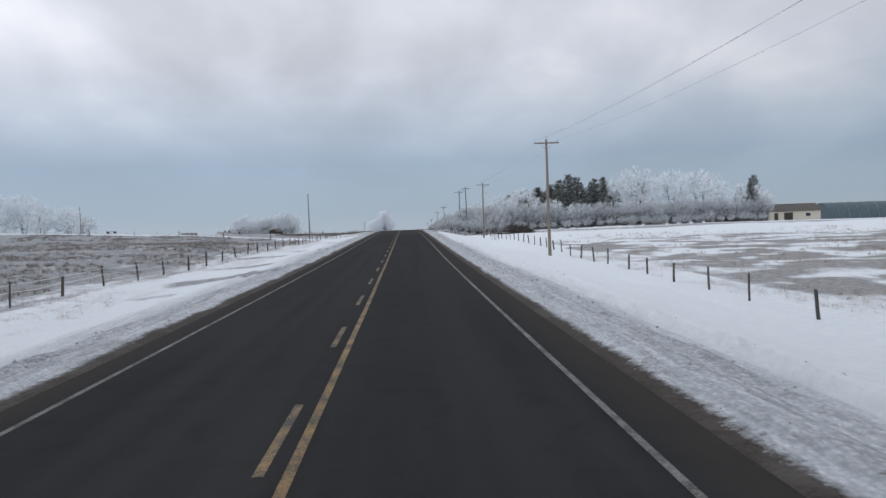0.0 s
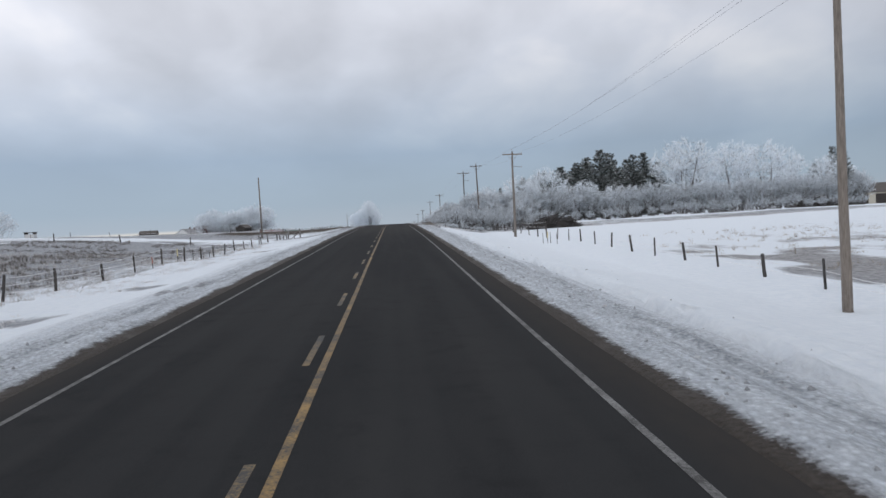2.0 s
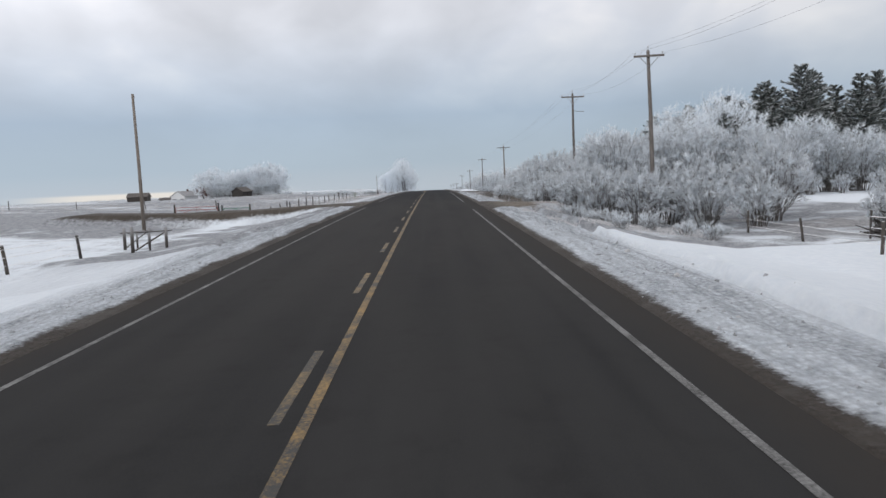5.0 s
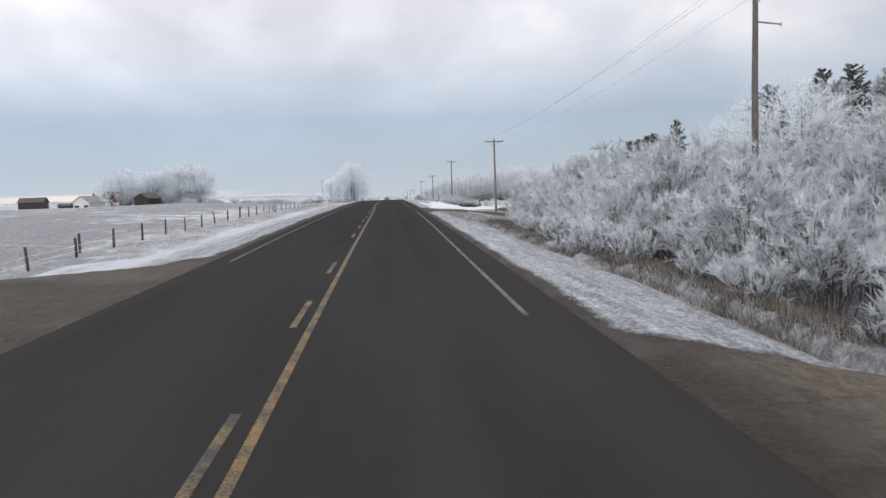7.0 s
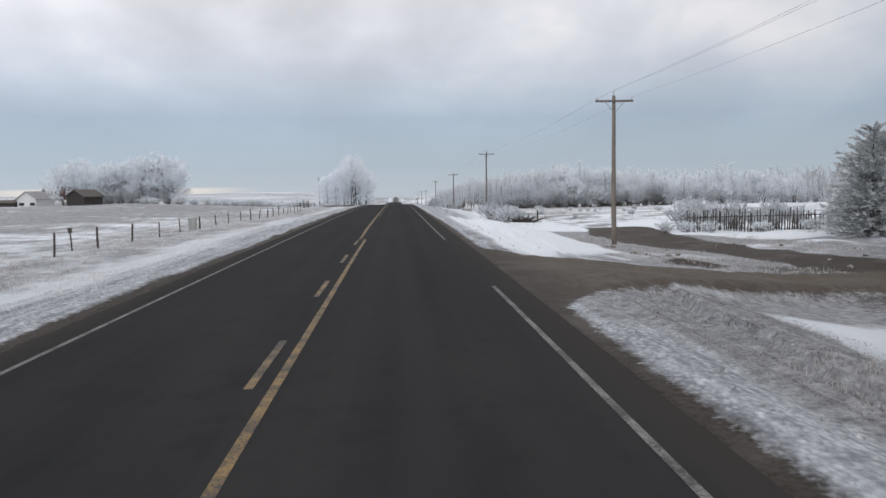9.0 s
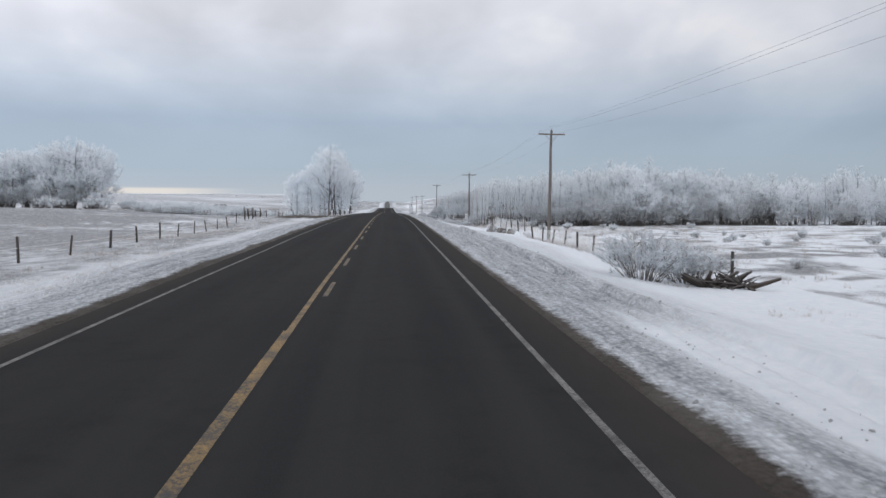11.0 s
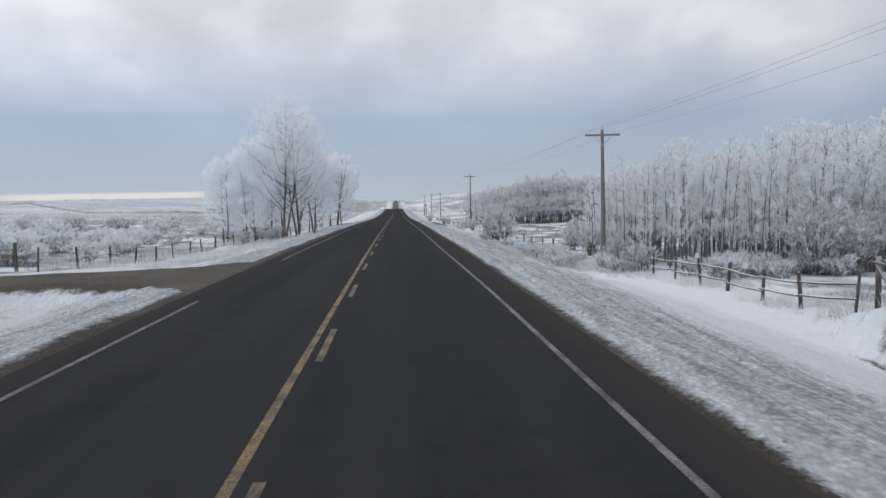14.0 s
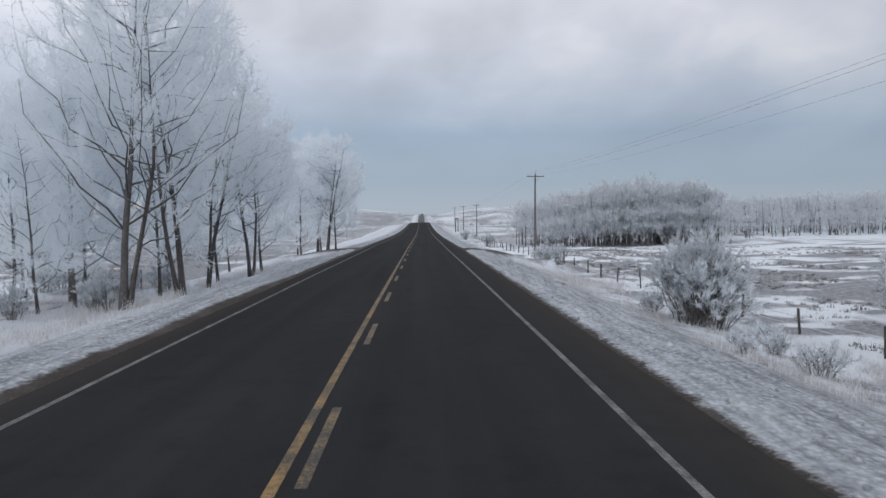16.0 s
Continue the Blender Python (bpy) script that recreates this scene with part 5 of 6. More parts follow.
# shelter belt to the east
for k, x, y, s in ((0, 68.5, 225, 1.62), (1, 79, 224, 1.38), (0, 88.5, 226, 1.5), (1, 72, 232, 1.2), (0, 101, 222, 1.1), (1, 108, 228, 0.85), (0, 56, 234, 0.9), (1, 97, 234, 0.9), (0, 26, 207, 0.92), (1, 33, 212, 1.0), (0, 20, 212, 0.78), (1, 40, 208, 0.72), (0, 47, 210, 0.66)):
    set_plant(("round", k), x, y, s)
for k, x, y, s in ((1, 32.5, 238.3, (1.00, 1.00, 1.00)), (0, 36.0, 231.8, (1.10, 1.10, 0.98)), (0, 28.3, 248.4, (0.75, 0.75, 0.76)), (1, 28.6, 251.2, (0.70, 0.70, 0.70)), (0, 28.0, 253.6, (0.75, 0.75, 0.68)), (1, 28.3, 256.4, (0.75, 0.75, 0.73)), (0, 28.0, 259.4, (0.80, 0.80, 0.66)), (1, 28.4, 262.6, (0.75, 0.75, 0.72)), (1, 40.6, 232, (1.68, 1.68, 1.16)), (0, 43.8, 228, (1.68, 1.68, 1.11)), (1, 46.8, 231, (1.68, 1.68, 1.23)), (1, 50.0, 228, (1.74, 1.74, 1.46)), (0, 53.0, 232, (1.68, 1.68, 1.28)), (0, 56.8, 228, (1.51, 1.51, 1.21)),
                   (1, 60.4, 230, (1.51, 1.51, 1.35)), (0, 63.6, 231, (1.23, 1.23, 1.04)), (0, 107.5, 229, (1.20, 1.20, 1.20)), (0, 94.6, 205, 1.0), (1, 102.0, 229, 0.95), (0, 38.3, 241.3, (1.10, 1.10, 1.04)), (1, 45.2, 238, (1.62, 1.62, 1.14)), (0, 48.6, 237, (1.57, 1.57, 1.25)), (1, 55.0, 238, (1.57, 1.57, 1.21)), (0, 58.6, 237, (1.57, 1.57, 1.16)), (2, 33.0, 231, 1.25), (2, 42, 236, 1.4),
                   (2, 31.7, 273.9, (1.00, 1.00, 0.90)), (2, 36.4, 274.6, (1.00, 1.00, 0.95)), (2, 33.8, 277.5, (0.85, 0.85, 0.80))):
    set_plant(("spruce", k), x, y, s)
# thicket in front of the belt, from the road eastward
x = 20.0
while x < 99:
    set_plant(("bush", rnd.choice((4, 5))), x, 201 + rnd.uniform(-2, 2) + 0.03 * x, rnd.uniform(0.98, 1.24))
    x += rnd.uniform(2.5, 3.6)
x = 19.0
while x < 98:
    set_plant(("bush", rnd.choice((0, 1))), x, 196.5 + rnd.uniform(-1, 1) + 0.03 * x, rnd.uniform(0.6, 0.95))
    x += rnd.uniform(2.6, 3.8)
# thicket along the road
for x, y, s in ((8.9, 174.2, 0.8), (10.2, 172.6, 0.95), (11.8, 175.2, 1.05), (12.0, 170.8, 1.0), (14.4, 173.2, 1.2), (15.6, 170.0, 1.05), (17.4, 174.8, 1.35), (20, 171.5, 1.3), (22, 176, 1.5), (18.0, 168.5, 0.9), (12.4, 181.8, 0.7), (13.6, 179.6, 0.8)):
    set_plant(("bush", rnd.choice((2, 2, 0))), x, y, s)
FOOT = (6.4, 6.6, 7.4, 9.2, 10.0)
y = 186.5
while y < 239:
    grow = min(1.0, 0.72 + (y - 186) / 60)
    end = 1.0 if y < 227 else 1.1
    foot = float(np.interp(y, (186, 205, 222, 234, 240), FOOT))
    for k in range(2):
        set_plant(("low", rnd.randrange(2)), foot + rnd.uniform(0.3, 1.9), y + rnd.uniform(-1.6, 1.6), rnd.uniform(0.7, 1.4))
    set_plant(("bush", rnd.choice((0, 1))), foot + rnd.uniform(2.3, 3.3), y, rnd.uniform(0.85, 1.1) * end)
    set_plant(("bush", rnd.choice((0, 1, 2))), foot + rnd.uniform(5.0, 6.5), y + rnd.uniform(-1, 1), rnd.uniform(1.2, 1.5) * end )
    if y > 188:
        tall = 1.18 if y < 198 else 0.86 if y < 227 else 1.04
        set_plant(("bush", rnd.choice((4, 5))), foot + rnd.uniform(8.5, 11.5), y + rnd.uniform(-1, 1), rnd.uniform(0.93, 1.08) * tall)
    if y > 205 and rnd.random() < 0.6:
        set_plant(("bush", rnd.choice((4, 5))), foot + rnd.uniform(13, 15), y + rnd.uniform(-1, 1), rnd.uniform(0.85, 0.95))
    y += rnd.uniform(2.9, 3.7)
# shrubs beyond the second approach
x = 24.0
while x < 50:
    set_plant(("bush", 1), x, 287.5 + rnd.uniform(-1.0, 1.0) - 0.2 * (x - 24), rnd.uniform(0.55, 0.8))
    x += rnd.uniform(2.0, 2.8)
for k, x, y, s in ((6, 11.2, 310.8, 1.0), (6, 13.6, 311.6, 0.8), (0, 9.0, 286.0, 0.45), (2, 10.9, 441.3, (1.0, 1.0, 1.12)), (0, 11.7, 442.0, (0.95, 0.95, 1.2)), (1, 11.3, 441.6, (1.05, 1.05, 1.15)), (1, 11.4, 419.0, 0.36), (2, 11.0, 442.4, (1.05, 1.05, 1.0)), (3, 11.5, 440.9, (0.85, 0.85, 1.0)), (0, 14.6, 402.5, 0.6),
                   (0, 31.0, 304.0, 0.8), (2, 16.6, 414.0, 0.7), (1, 12.0, 478.0, 0.6), (0, 11.6, 484.0, 0.7), (1, 12.6, 560.0, 0.9), (0, 10.5, 600.0, 0.8)):
    set_plant(("bush", k), x, y, s)
for i in range(88):
    near = i % 2
    sx, sy = (rnd.uniform(-42, -20.5), rnd.uniform(399, 446)) if near else (rnd.uniform(-66, -21), rnd.uniform(420, 505))
    set_plant(("bush", 3), sx, sy, rnd.uniform(0.5, 0.9) + 0.006 * (-20 - sx))
for i in range(6):
    set_plant(("bush", rnd.randrange(3)), rnd.uniform(-19, -13), rnd.uniform(440, 462), rnd.uniform(0.4, 0.6))
# aspen wood to the east: a near stand, then one farther along
def stand(n, x0, x1, y0, y1, lo, hi, gap=1.5, kinds=(0, 1, 2)):
    """A stand of aspens with some room between the stems."""
    taken = []
    tries = 0
    while len(taken) < n and tries < n * 30:
        tries += 1
        x, y = rnd.uniform(x0, x1), rnd.uniform(y0, y1)
        if all((x - a) ** 2 + (y - b) ** 2 > gap * gap for a, b in taken):
            taken.append((x, y))
            set_plant(("aspen", rnd.choice(kinds)), x, y, rnd.uniform(lo, hi))


stand(90, 15.4, 24, 399, 420, 0.62, 0.80, 0.5, (3, 3, 4))
stand(92, 18.5, 30, 397, 424, 0.62, 0.80, 0.7, (3, 4, 3, 4, 0))
stand(74, 26, 38, 398, 426, 0.70, 0.88, 0.95, (3, 1, 0))
for i in range(26):
    set_plant(("low", i % 2), 15.6 + 9 * rnd.random(), rnd.uniform(394.5, 399), rnd.uniform(0.8, 1.5))
x = 22.0
while x < 62:
    set_plant(("bush", rnd.choice((4, 5))), x, 396.5 + rnd.uniform(-1.2, 1.2), rnd.uniform(0.45, 0.72) + 0.007 * (x - 22))
    x += rnd.uniform(1.5, 2.8)
stand(18, 16.8, 21.5, 416, 427, 0.62, 0.78, 0.7, (3, 3, 4))
stand(26, 17.8, 30, 425, 437, 0.52, 0.72, 0.8, (3, 4, 4))


def wood_mass(name, label, n, x0, x1, y0, y1, lo, hi, seed, swell=(1, 1, 1), kinds_of=FAR_ASPENS, frost=FROST_BROWN):
    """A far stand of aspens as one body."""
    rng = np.random.default_rng(seed)
    shapes = []
    for pair in kinds_of:
        both = []
        for me in pair:
            co = np.empty(len(me.vertices) * 3, dtype=np.float32)
            me.vertices.foreach_get("co", co)
            me.calc_loop_triangles()
            f = np.empty(len(me.loop_triangles) * 3, dtype=np.int32)
            me.loop_triangles.foreach_get("vertices", f)
            both.append((co.reshape(-1, 3), f.reshape(-1, 3)))
        shapes.append(both)
    vs, fs, kinds, o = [], [], [], 0
    xs, ys = rng.uniform(x0, x1, n), rng.uniform(y0, y1, n)
    size = rng.uniform(lo, hi, n) * np.interp(xs, (x0, x0 + 0.72 * (x1 - x0), x1), swell)
    # lower brush along the edge that faces the road's start
    edge = rng.random(n) < 0.35
    size[edge] *= 0.6
    ys[edge] = y0 - rng.uniform(0, 4, edge.sum())
    for x, y, z, s in zip(xs, ys, ground_z(xs, ys), size):
        which = int(rng.choice((0, 1, 2, 2)))
        a = rng.uniform(0, 6.28)
        turn = np.array([[np.cos(a), -np.sin(a), 0], [np.sin(a), np.cos(a), 0], [0, 0, 1]]) * s
        for m, (co, f) in enumerate(shapes[which]):
            vs.append(co @ turn.T + np.array([x, y, z]))
            fs.append(f + o)
            kinds.append(np.full(len(f), min(m, 1), dtype=np.int32))
            o += len(co)
    me = fast_mesh(name, np.concatenate(vs), np.concatenate(fs), ASPEN_BARK)
    me.materials.append(frost)
    me.polygons.foreach_set("material_index", np.concatenate(kinds))
    tagged(new(name, me), label, "woodland", kind="stuff")


wood_mass("aspen_woodland", "close-set aspens white with frost behind the rimed shrubs", 50, 34, 46, 401, 424, 0.92, 1.08, 5, (1.0, 1.02, 0.86), kinds_of=ASPENS[:3], frost=FROST_GREY)
wood_mass("aspen_woodland", "lower aspens white with frost beyond the tall ones", 55, 45, 62, 400, 426, 0.76, 0.92, 8, kinds_of=ASPENS[:3], frost=FROST_GREY)
wood_mass("aspen_woodland", "aspens white with frost at the far side of the field", 70, 58, 100, 398, 430, 0.78, 0.95, 6, kinds_of=ASPENS[:3], frost=FROST_GREY)
wood_mass("aspen_woodland", "young aspens white with frost behind the low ground", 18, 27.5, 42, 432, 446, 0.55, 0.78, 7, kinds_of=ASPENS[:3], frost=FROST_GREY)
wood_mass("aspen_woodland", "dense far aspen wood with dark stems and frosted tops", 250, 19, 54, 545, 572, 0.95, 1.12, 3, (0.9, 1.3, 1.12))
wood_mass("aspen_woodland", "low far aspen wood with dark stems and frosted tops", 230, 54, 125, 575, 615, 0.9, 1.08, 4)
for i in range(24):
    set_plant(("bush", rnd.choice((4, 5, 2))), rnd.uniform(29, 96), rnd.uniform(391, 399), rnd.uniform(0.42, 0.75))
for i in range(12):
    set_plant(("wood", i % 2), 33 + 62 * (i + rnd.uniform(0.1, 0.9)) / 12, rnd.uniform(394, 400), rnd.uniform(0.42, 0.62))
for i in range(30):
    set_plant(("wood", i % 2), 27 + 68 * (i + rnd.uniform(0.1, 0.9)) / 30, rnd.uniform(400, 412), rnd.uniform(0.58, 0.74) + 0.16 * (3 < i < 10))
for i in range(8):
    set_plant(("wood", i % 2), 34 + 20 * (i + rnd.uniform(0.1, 0.9)) / 8, rnd.uniform(402, 416), rnd.uniform(0.78, 0.88))
for x, y, s in ((17.0, 431.0, 0.7), (18.6, 436.5, 0.85), (20.2, 442.0, 0.8), (22.0, 428.0, 0.9), (16.2, 420.5, 0.75), (18.4, 424.0, 0.7), (24.0, 448.0, 0.9), (14.6, 407.0, 0.6)):
    set_plant(("bush", 2), x, y, s)


def far_woods():
    """Low belts of rimed woodland on the plain."""
    nrng = np.random.default_rng(8)
    base, way, length, radius = [], [], [], []
    belts = [(70, 420, 600, 720, 9, 520), (98, 330, 395, 450, 9.5, 520), (-900, -150, 1150, 1250, 2.2, 220), (-1200, 500, 1900, 2050, 5, 420), (-500, -60, 800, 830, 1.6, 90), (40, 700, 1200, 1300, 9, 260)]
    for x0, x1, y0, y1, h, n in belts:
        xs, ys = nrng.uniform(x0, x1, n), nrng.uniform(y0, y1, n)
        for x, y, z in zip(xs, ys, ground_z(xs, ys)):
            k = 16
            top = h * nrng.uniform(0.75, 1.15)
            b = np.stack([x + nrng.normal(0, 1.3, k), y + nrng.normal(0, 1.3, k), z + top * nrng.uniform(-0.02, 0.62, k)], -1)
            base.append(b)
            way.append(np.stack([nrng.normal(0, 0.35, k), nrng.normal(0, 0.35, k), np.ones(k)], -1))
            length.append(np.full(k, top * 0.42))
            radius.append(np.full(k, 0.11 * h))
    v, f = spikes(np.concatenate(base), np.concatenate(way), np.concatenate(length), np.concatenate(radius) * 0.5, nrng)
    ob = new("distant_woodland", fast_mesh("distant_woodland", v, f, FROST_BROWN))
    tagged(ob, "distant belts of frosted bare woodland on the snowy plain", "woodland", kind="stuff")


far_woods()


def field_hedge():
    """A thin dark hedgerow across the western plain."""
    nrng = np.random.default_rng(12)
    n = 5200
    a = nrng.uniform(-0.1, 1.6, n)
    x, y = -90 - 290 * a + nrng.normal(0, 0.5, n), 760 + 400 * a + nrng.normal(0, 0.6, n)
    way = np.stack([nrng.normal(0, 0.5, n), nrng.normal(0, 0.5, n), np.ones(n)], -1)
    v, f = spikes(np.column_stack([x, y, ground_z(x, y) - 0.05]), way, nrng.uniform(0.8, 2.0, n), np.full(n, 0.12), nrng)
    tagged(new("field_hedge", fast_mesh("field_hedge", v, f, STEM)), "long thin dark hedgerow across the snowy plain", "hedge", kind="stuff")


field_hedge()


def grass(name, label, spots, blades, height, mat, seed, thick=0.008):
    """Tufts of standing grass at spots: rows of x, y."""
    nrng = np.random.default_rng(seed)
    spots = np.asarray(spots)
    p = np.repeat(spots, blades, axis=0) + nrng.normal(0, 0.11, (len(spots) * blades, 2))
    z = ground_z(p[:, 0], p[:, 1]) - 0.02
    n = len(p)
    way = np.stack([nrng.normal(0, 0.38, n), nrng.normal(0, 0.38, n), np.ones(n)], -1)
    v, f = spikes(np.column_stack([p, z]), way, height * nrng.uniform(0.5, 1.3, n), np.full(n, thick), nrng)
    tagged(new(name, fast_mesh(name, v, f, mat)), label, "grass", kind="stuff")


def scatter(n, x0, x1, y0, y1, seed, clump=0.0):
    r = np.random.default_rng(seed)
    x, y = r.uniform(x0, x1, n * 3), r.uniform(y0, y1, n * 3)
    keep = (value_noise(x, y, 3.5, seed) > clump) & (approach(x, y) < 0.1) & (spur(x, y) < 0.1)
    return np.column_stack([x[keep][:n], y[keep][:n]])


grass("frosted_grass", "frosted tufts of winter grass along the western fence", np.concatenate([scatter(1100, -20, -16, 15, 150, 1, 0.4), scatter(900, -20, -13, 210, 375, 2, 0.4), scatter(500, -19, -10, 395, 470, 3, 0.4)]), 7, 0.32, GRASS_FROST, 1)
grass("frosted_grass", "frosted tufts of winter grass in the eastern ditch", np.concatenate([scatter(500, 15, 19, 15, 70, 4, 0.45), scatter(700, 7.5, 15, 398, 470, 5, 0.35), scatter(400, 12, 17, 300, 380, 6, 0.4), scatter(900, 5.8, 9.5, 186, 236, 7, 0.3)]), 7, 0.2, GRASS_FROST, 2)
grass("frosted_grass", "short frosted grass lumps on the western verge", np.concatenate([scatter(900, -17, -12.5, 0, 150, 47, 0.5), scatter(3000, -20, -8.4, 205, 385, 50, 0.42)]), 9, 0.13, GRASS_WHITE, 15, 0.012)
grass("stubble", "dark frosted stubble standing in the western field", scatter(6500, -75, -20, 20, 135, 8, 0.45), 6, 0.26, GRASS_FROST, 3, 0.012)
grass("stubble", "dark dead weed clumps among the frosted stubble", scatter(5600, -70, -19, 8, 156, 22, 0.5), 9, 0.32, BRAMBLE, 12, 0.017)
grass("dry_grass", "tan dry grass beside the thicket and in the eastern field", np.concatenate([scatter(260, 6.6, 8.6, 186, 200, 9, 0.2), scatter(1500, 18, 70, 20, 120, 10, 0.5)]), 6, 0.32, GRASS_TAN, 4, 0.010)
grass("pasture_grass", "sparse frosted grass over the snowy pasture", np.concatenate([scatter(2200, -60, -18, 210, 380, 11, 0.4), scatter(2200, 16, 60, 300, 480, 12, 0.4), scatter(1700, 15, 50, 312, 392, 24, 0.5)]), 5, 0.25, GRASS_FROST, 5, 0.012)
grass("marsh_tufts", "dark tussocks of dead grass in the snowy low ground", np.concatenate([scatter(2600, 15, 60, 428, 530, 44, 0.5), scatter(1500, -60, -19, 398, 500, 45, 0.5)]), 9, 0.22, BRAMBLE, 14, 0.02)
grass("frosted_weeds", "tall white frosted weeds standing in the eastern ditch", np.concatenate([scatter(520, 7.6, 14.0, 396, 470, 13, 0.5), scatter(260, 8.6, 13.6, 404, 436, 25, 0.5), scatter(160, 13, 17, 378, 398, 14, 0.4)]), 9, 0.5, GRASS_WHITE, 6, 0.011)
grass("frosted_weeds", "pale frosted weeds among the western shrubs and poplars", scatter(900, -20, -9.5, 396, 470, 15, 0.45), 8, 0.5, GRASS_WHITE, 7, 0.011)
grass("frosted_weeds", "frosted grass round the short pull-in by the thicket", np.concatenate([scatter(700, 8.5, 20, 172, 187, 16, 0.3), scatter(700, 5.6, 14, 160, 176, 17, 0.3)]), 9, 0.16, GRASS_WHITE, 8, 0.011)
for i in range(26):
    set_plant(("low", i % 2), 8.2 + 7 * rnd.random() ** 1.3, 160 + 16 * rnd.random(), rnd.uniform(0.5, 0.95))

grass("frosted_weeds", "grey frosted grass on the trodden ground by the spur track", scatter(520, 12, 26, 254, 280, 23, 0.4), 8, 0.2, GRASS_FROST, 13, 0.011)
grass("stubble", "short dark stubble in gritty snow by the second approach", scatter(2600, 4.8, 9.5, 222, 246, 51, 0.0), 5, 0.06, BRAMBLE, 16, 0.008)
grass("undergrowth", "dark brambles and dead weeds edged with frost below the thicket", np.concatenate([scatter(2600, 6.2, 9.8, 186, 226, 18, 0.1), scatter(550, 8.6, 12, 220, 235, 19, 0.1)]), 12, 0.24, BRAMBLE, 9, 0.012)

grass("frosted_weeds", "frosted dead weeds matted over the spoil bank", scatter(900, 12.1, 13.5, 357, 376.5, 20, 0.35), 9, 0.1, BRAMBLE, 10, 0.014)
grass("frosted_weeds", "white frosted tufts along the woven fence and spoil bank", np.concatenate([scatter(500, 13.2, 14.6, 326, 378, 21, 0.4), scatter(900, 14.5, 26, 326, 392, 53, 0.4)]), 9, 0.28, GRASS_WHITE, 11, 0.012)


def ploughed_snow():
    """Crumbs and chunks of dirty snow along both edges of the road."""
    nrng = np.random.default_rng(31)
    n = 9000
    y = nrng.uniform(-2, 458, n)
    east = nrng.random(n) < 0.66
    d = nrng.gamma(2.0, 0.55, n) - 0.1
    x = np.where(east, 3.7 + d, -6.1 - d)
    ok = approach(x, y) < 0.1
    x, y, east = x[ok], y[ok], east[ok]
    n = len(x)
    r = 0.014 + 0.04 * nrng.random(n) ** 3
    c = np.stack([x, y, ground_z(x, y) + r * 0.1], -1)
    way = np.array([(1, 0, 0), (0, 1, 0), (-1, 0, 0), (0, -1, 0), (0, 0, 1), (0, 0, -1)], dtype=float)
    v = c[:, None] + way[None] * r[:, None, None] * nrng.uniform(0.6, 1.3, (n, 6, 1)) + nrng.normal(0, 0.25, (n, 6, 3)) * r[:, None, None]
    f = np.array([(0, 1, 4), (1, 2, 4), (2, 3, 4), (3, 0, 4), (1, 0, 5), (2, 1, 5), (3, 2, 5), (0, 3, 5)])
    f = (f[None] + np.arange(n)[:, None, None] * 6).reshape(-1, 3)
    tagged(new("ploughed_snow", fast_mesh("ploughed_snow", v.reshape(-1, 3), f, SNOW_CRUMB)), "crumbs and chunks of gritty snow thrown up beside the road", "snow", kind="stuff")


ploughed_snow()


# frosted brush before and behind the stakes
for x, y, k, turn in ((21.6, 284.6, 3, 10), (23.0, 284.0, 3, 80), (24.8, 283.6, 3, 200), (26.4, 286.4, 3, 140), (28.6, 282.8, 3, 300), (29.8, 285.6, 3, 30), (32.0, 281.9, 3, 250), (33.6, 284.6, 3, 100), (25.6, 288.2, 2, 60), (28.4, 287.6, 2, 170), (31.6, 286.6, 2, 330)):
    set_plant(("bush", k), x, y, 0.42 if y < 285 else 0.7, turn)
for i in range(26):
    set_plant(("low", i % 2), 15 + 40 * rnd.random(), 318 + 66 * rnd.random(), rnd.uniform(0.5, 0.95))
for i in range(40):
    set_plant(("low", i % 2), rnd.uniform(9.2, 14.2), 400 + 44 * rnd.random(), rnd.uniform(0.6, 1.15))
# tall north end of the roadside thicket
for x, y, k, s, turn in ((10.9, 236.4, 1, 0.75, 20), (11.8, 235.8, 0, 1.2, 110), (13.0, 238.0, 2, 1.15, 200), (14.2, 239.2, 0, 1.3, 290), (16.2, 239.6, 2, 1.25, 40), (18.4, 240.2, 0, 1.4, 150), (21.0, 240.6, 2, 1.5, 260)):
    set_plant(("bush", k), x, y, s, turn)


# ---- buildings and smaller things ----
CREAM = plain("cream_siding", (0.50, 0.47, 0.40), 0.7, 3.0, 0.12)
WHITE_WALL = plain("white_siding", (0.68, 0.69, 0.70), 0.7, 3.0, 0.1)
RED_ROOF = plain("dull_red_roof", (0.085, 0.035, 0.032), 0.7, 2.0)
DARK_ROOF = plain("dark_shingle_roof", (0.10, 0.09, 0.085), 0.85, 4.0)
SNOW_ROOF = plain("snowy_roof", (0.72, 0.73, 0.76), 0.8, 1.2, 0.18)
RED_BOARD = plain("weathered_red_boards", (0.10, 0.04, 0.036), 0.8, 3.0)
GREY_ROOF = plain("frosted_shingle_roof", (0.30, 0.30, 0.31), 0.85, 2.0)
TEAL = plain("blue_green_steel", (0.06, 0.095, 0.115), 0.5, 1.5)
GLASS = plain("dark_window_glass", (0.03, 0.035, 0.04), 0.12, 1.0, 0.1)
RED_PAINT = plain("faded_red_paint", (0.28, 0.075, 0.06), 0.6)
GREEN_PAINT = plain("faded_green_paint", (0.06, 0.20, 0.14), 0.6)
YELLOW_CAP = plain("yellow_marker_plastic", (0.62, 0.54, 0.30), 0.5)
ORANGE = plain("orange_flag", (0.44, 0.22, 0.18), 0.7)
BRANCH = wood_material("cut_branches", (0.02, 0.017, 0.015), (0.06, 0.05, 0.044), frost=0.08)


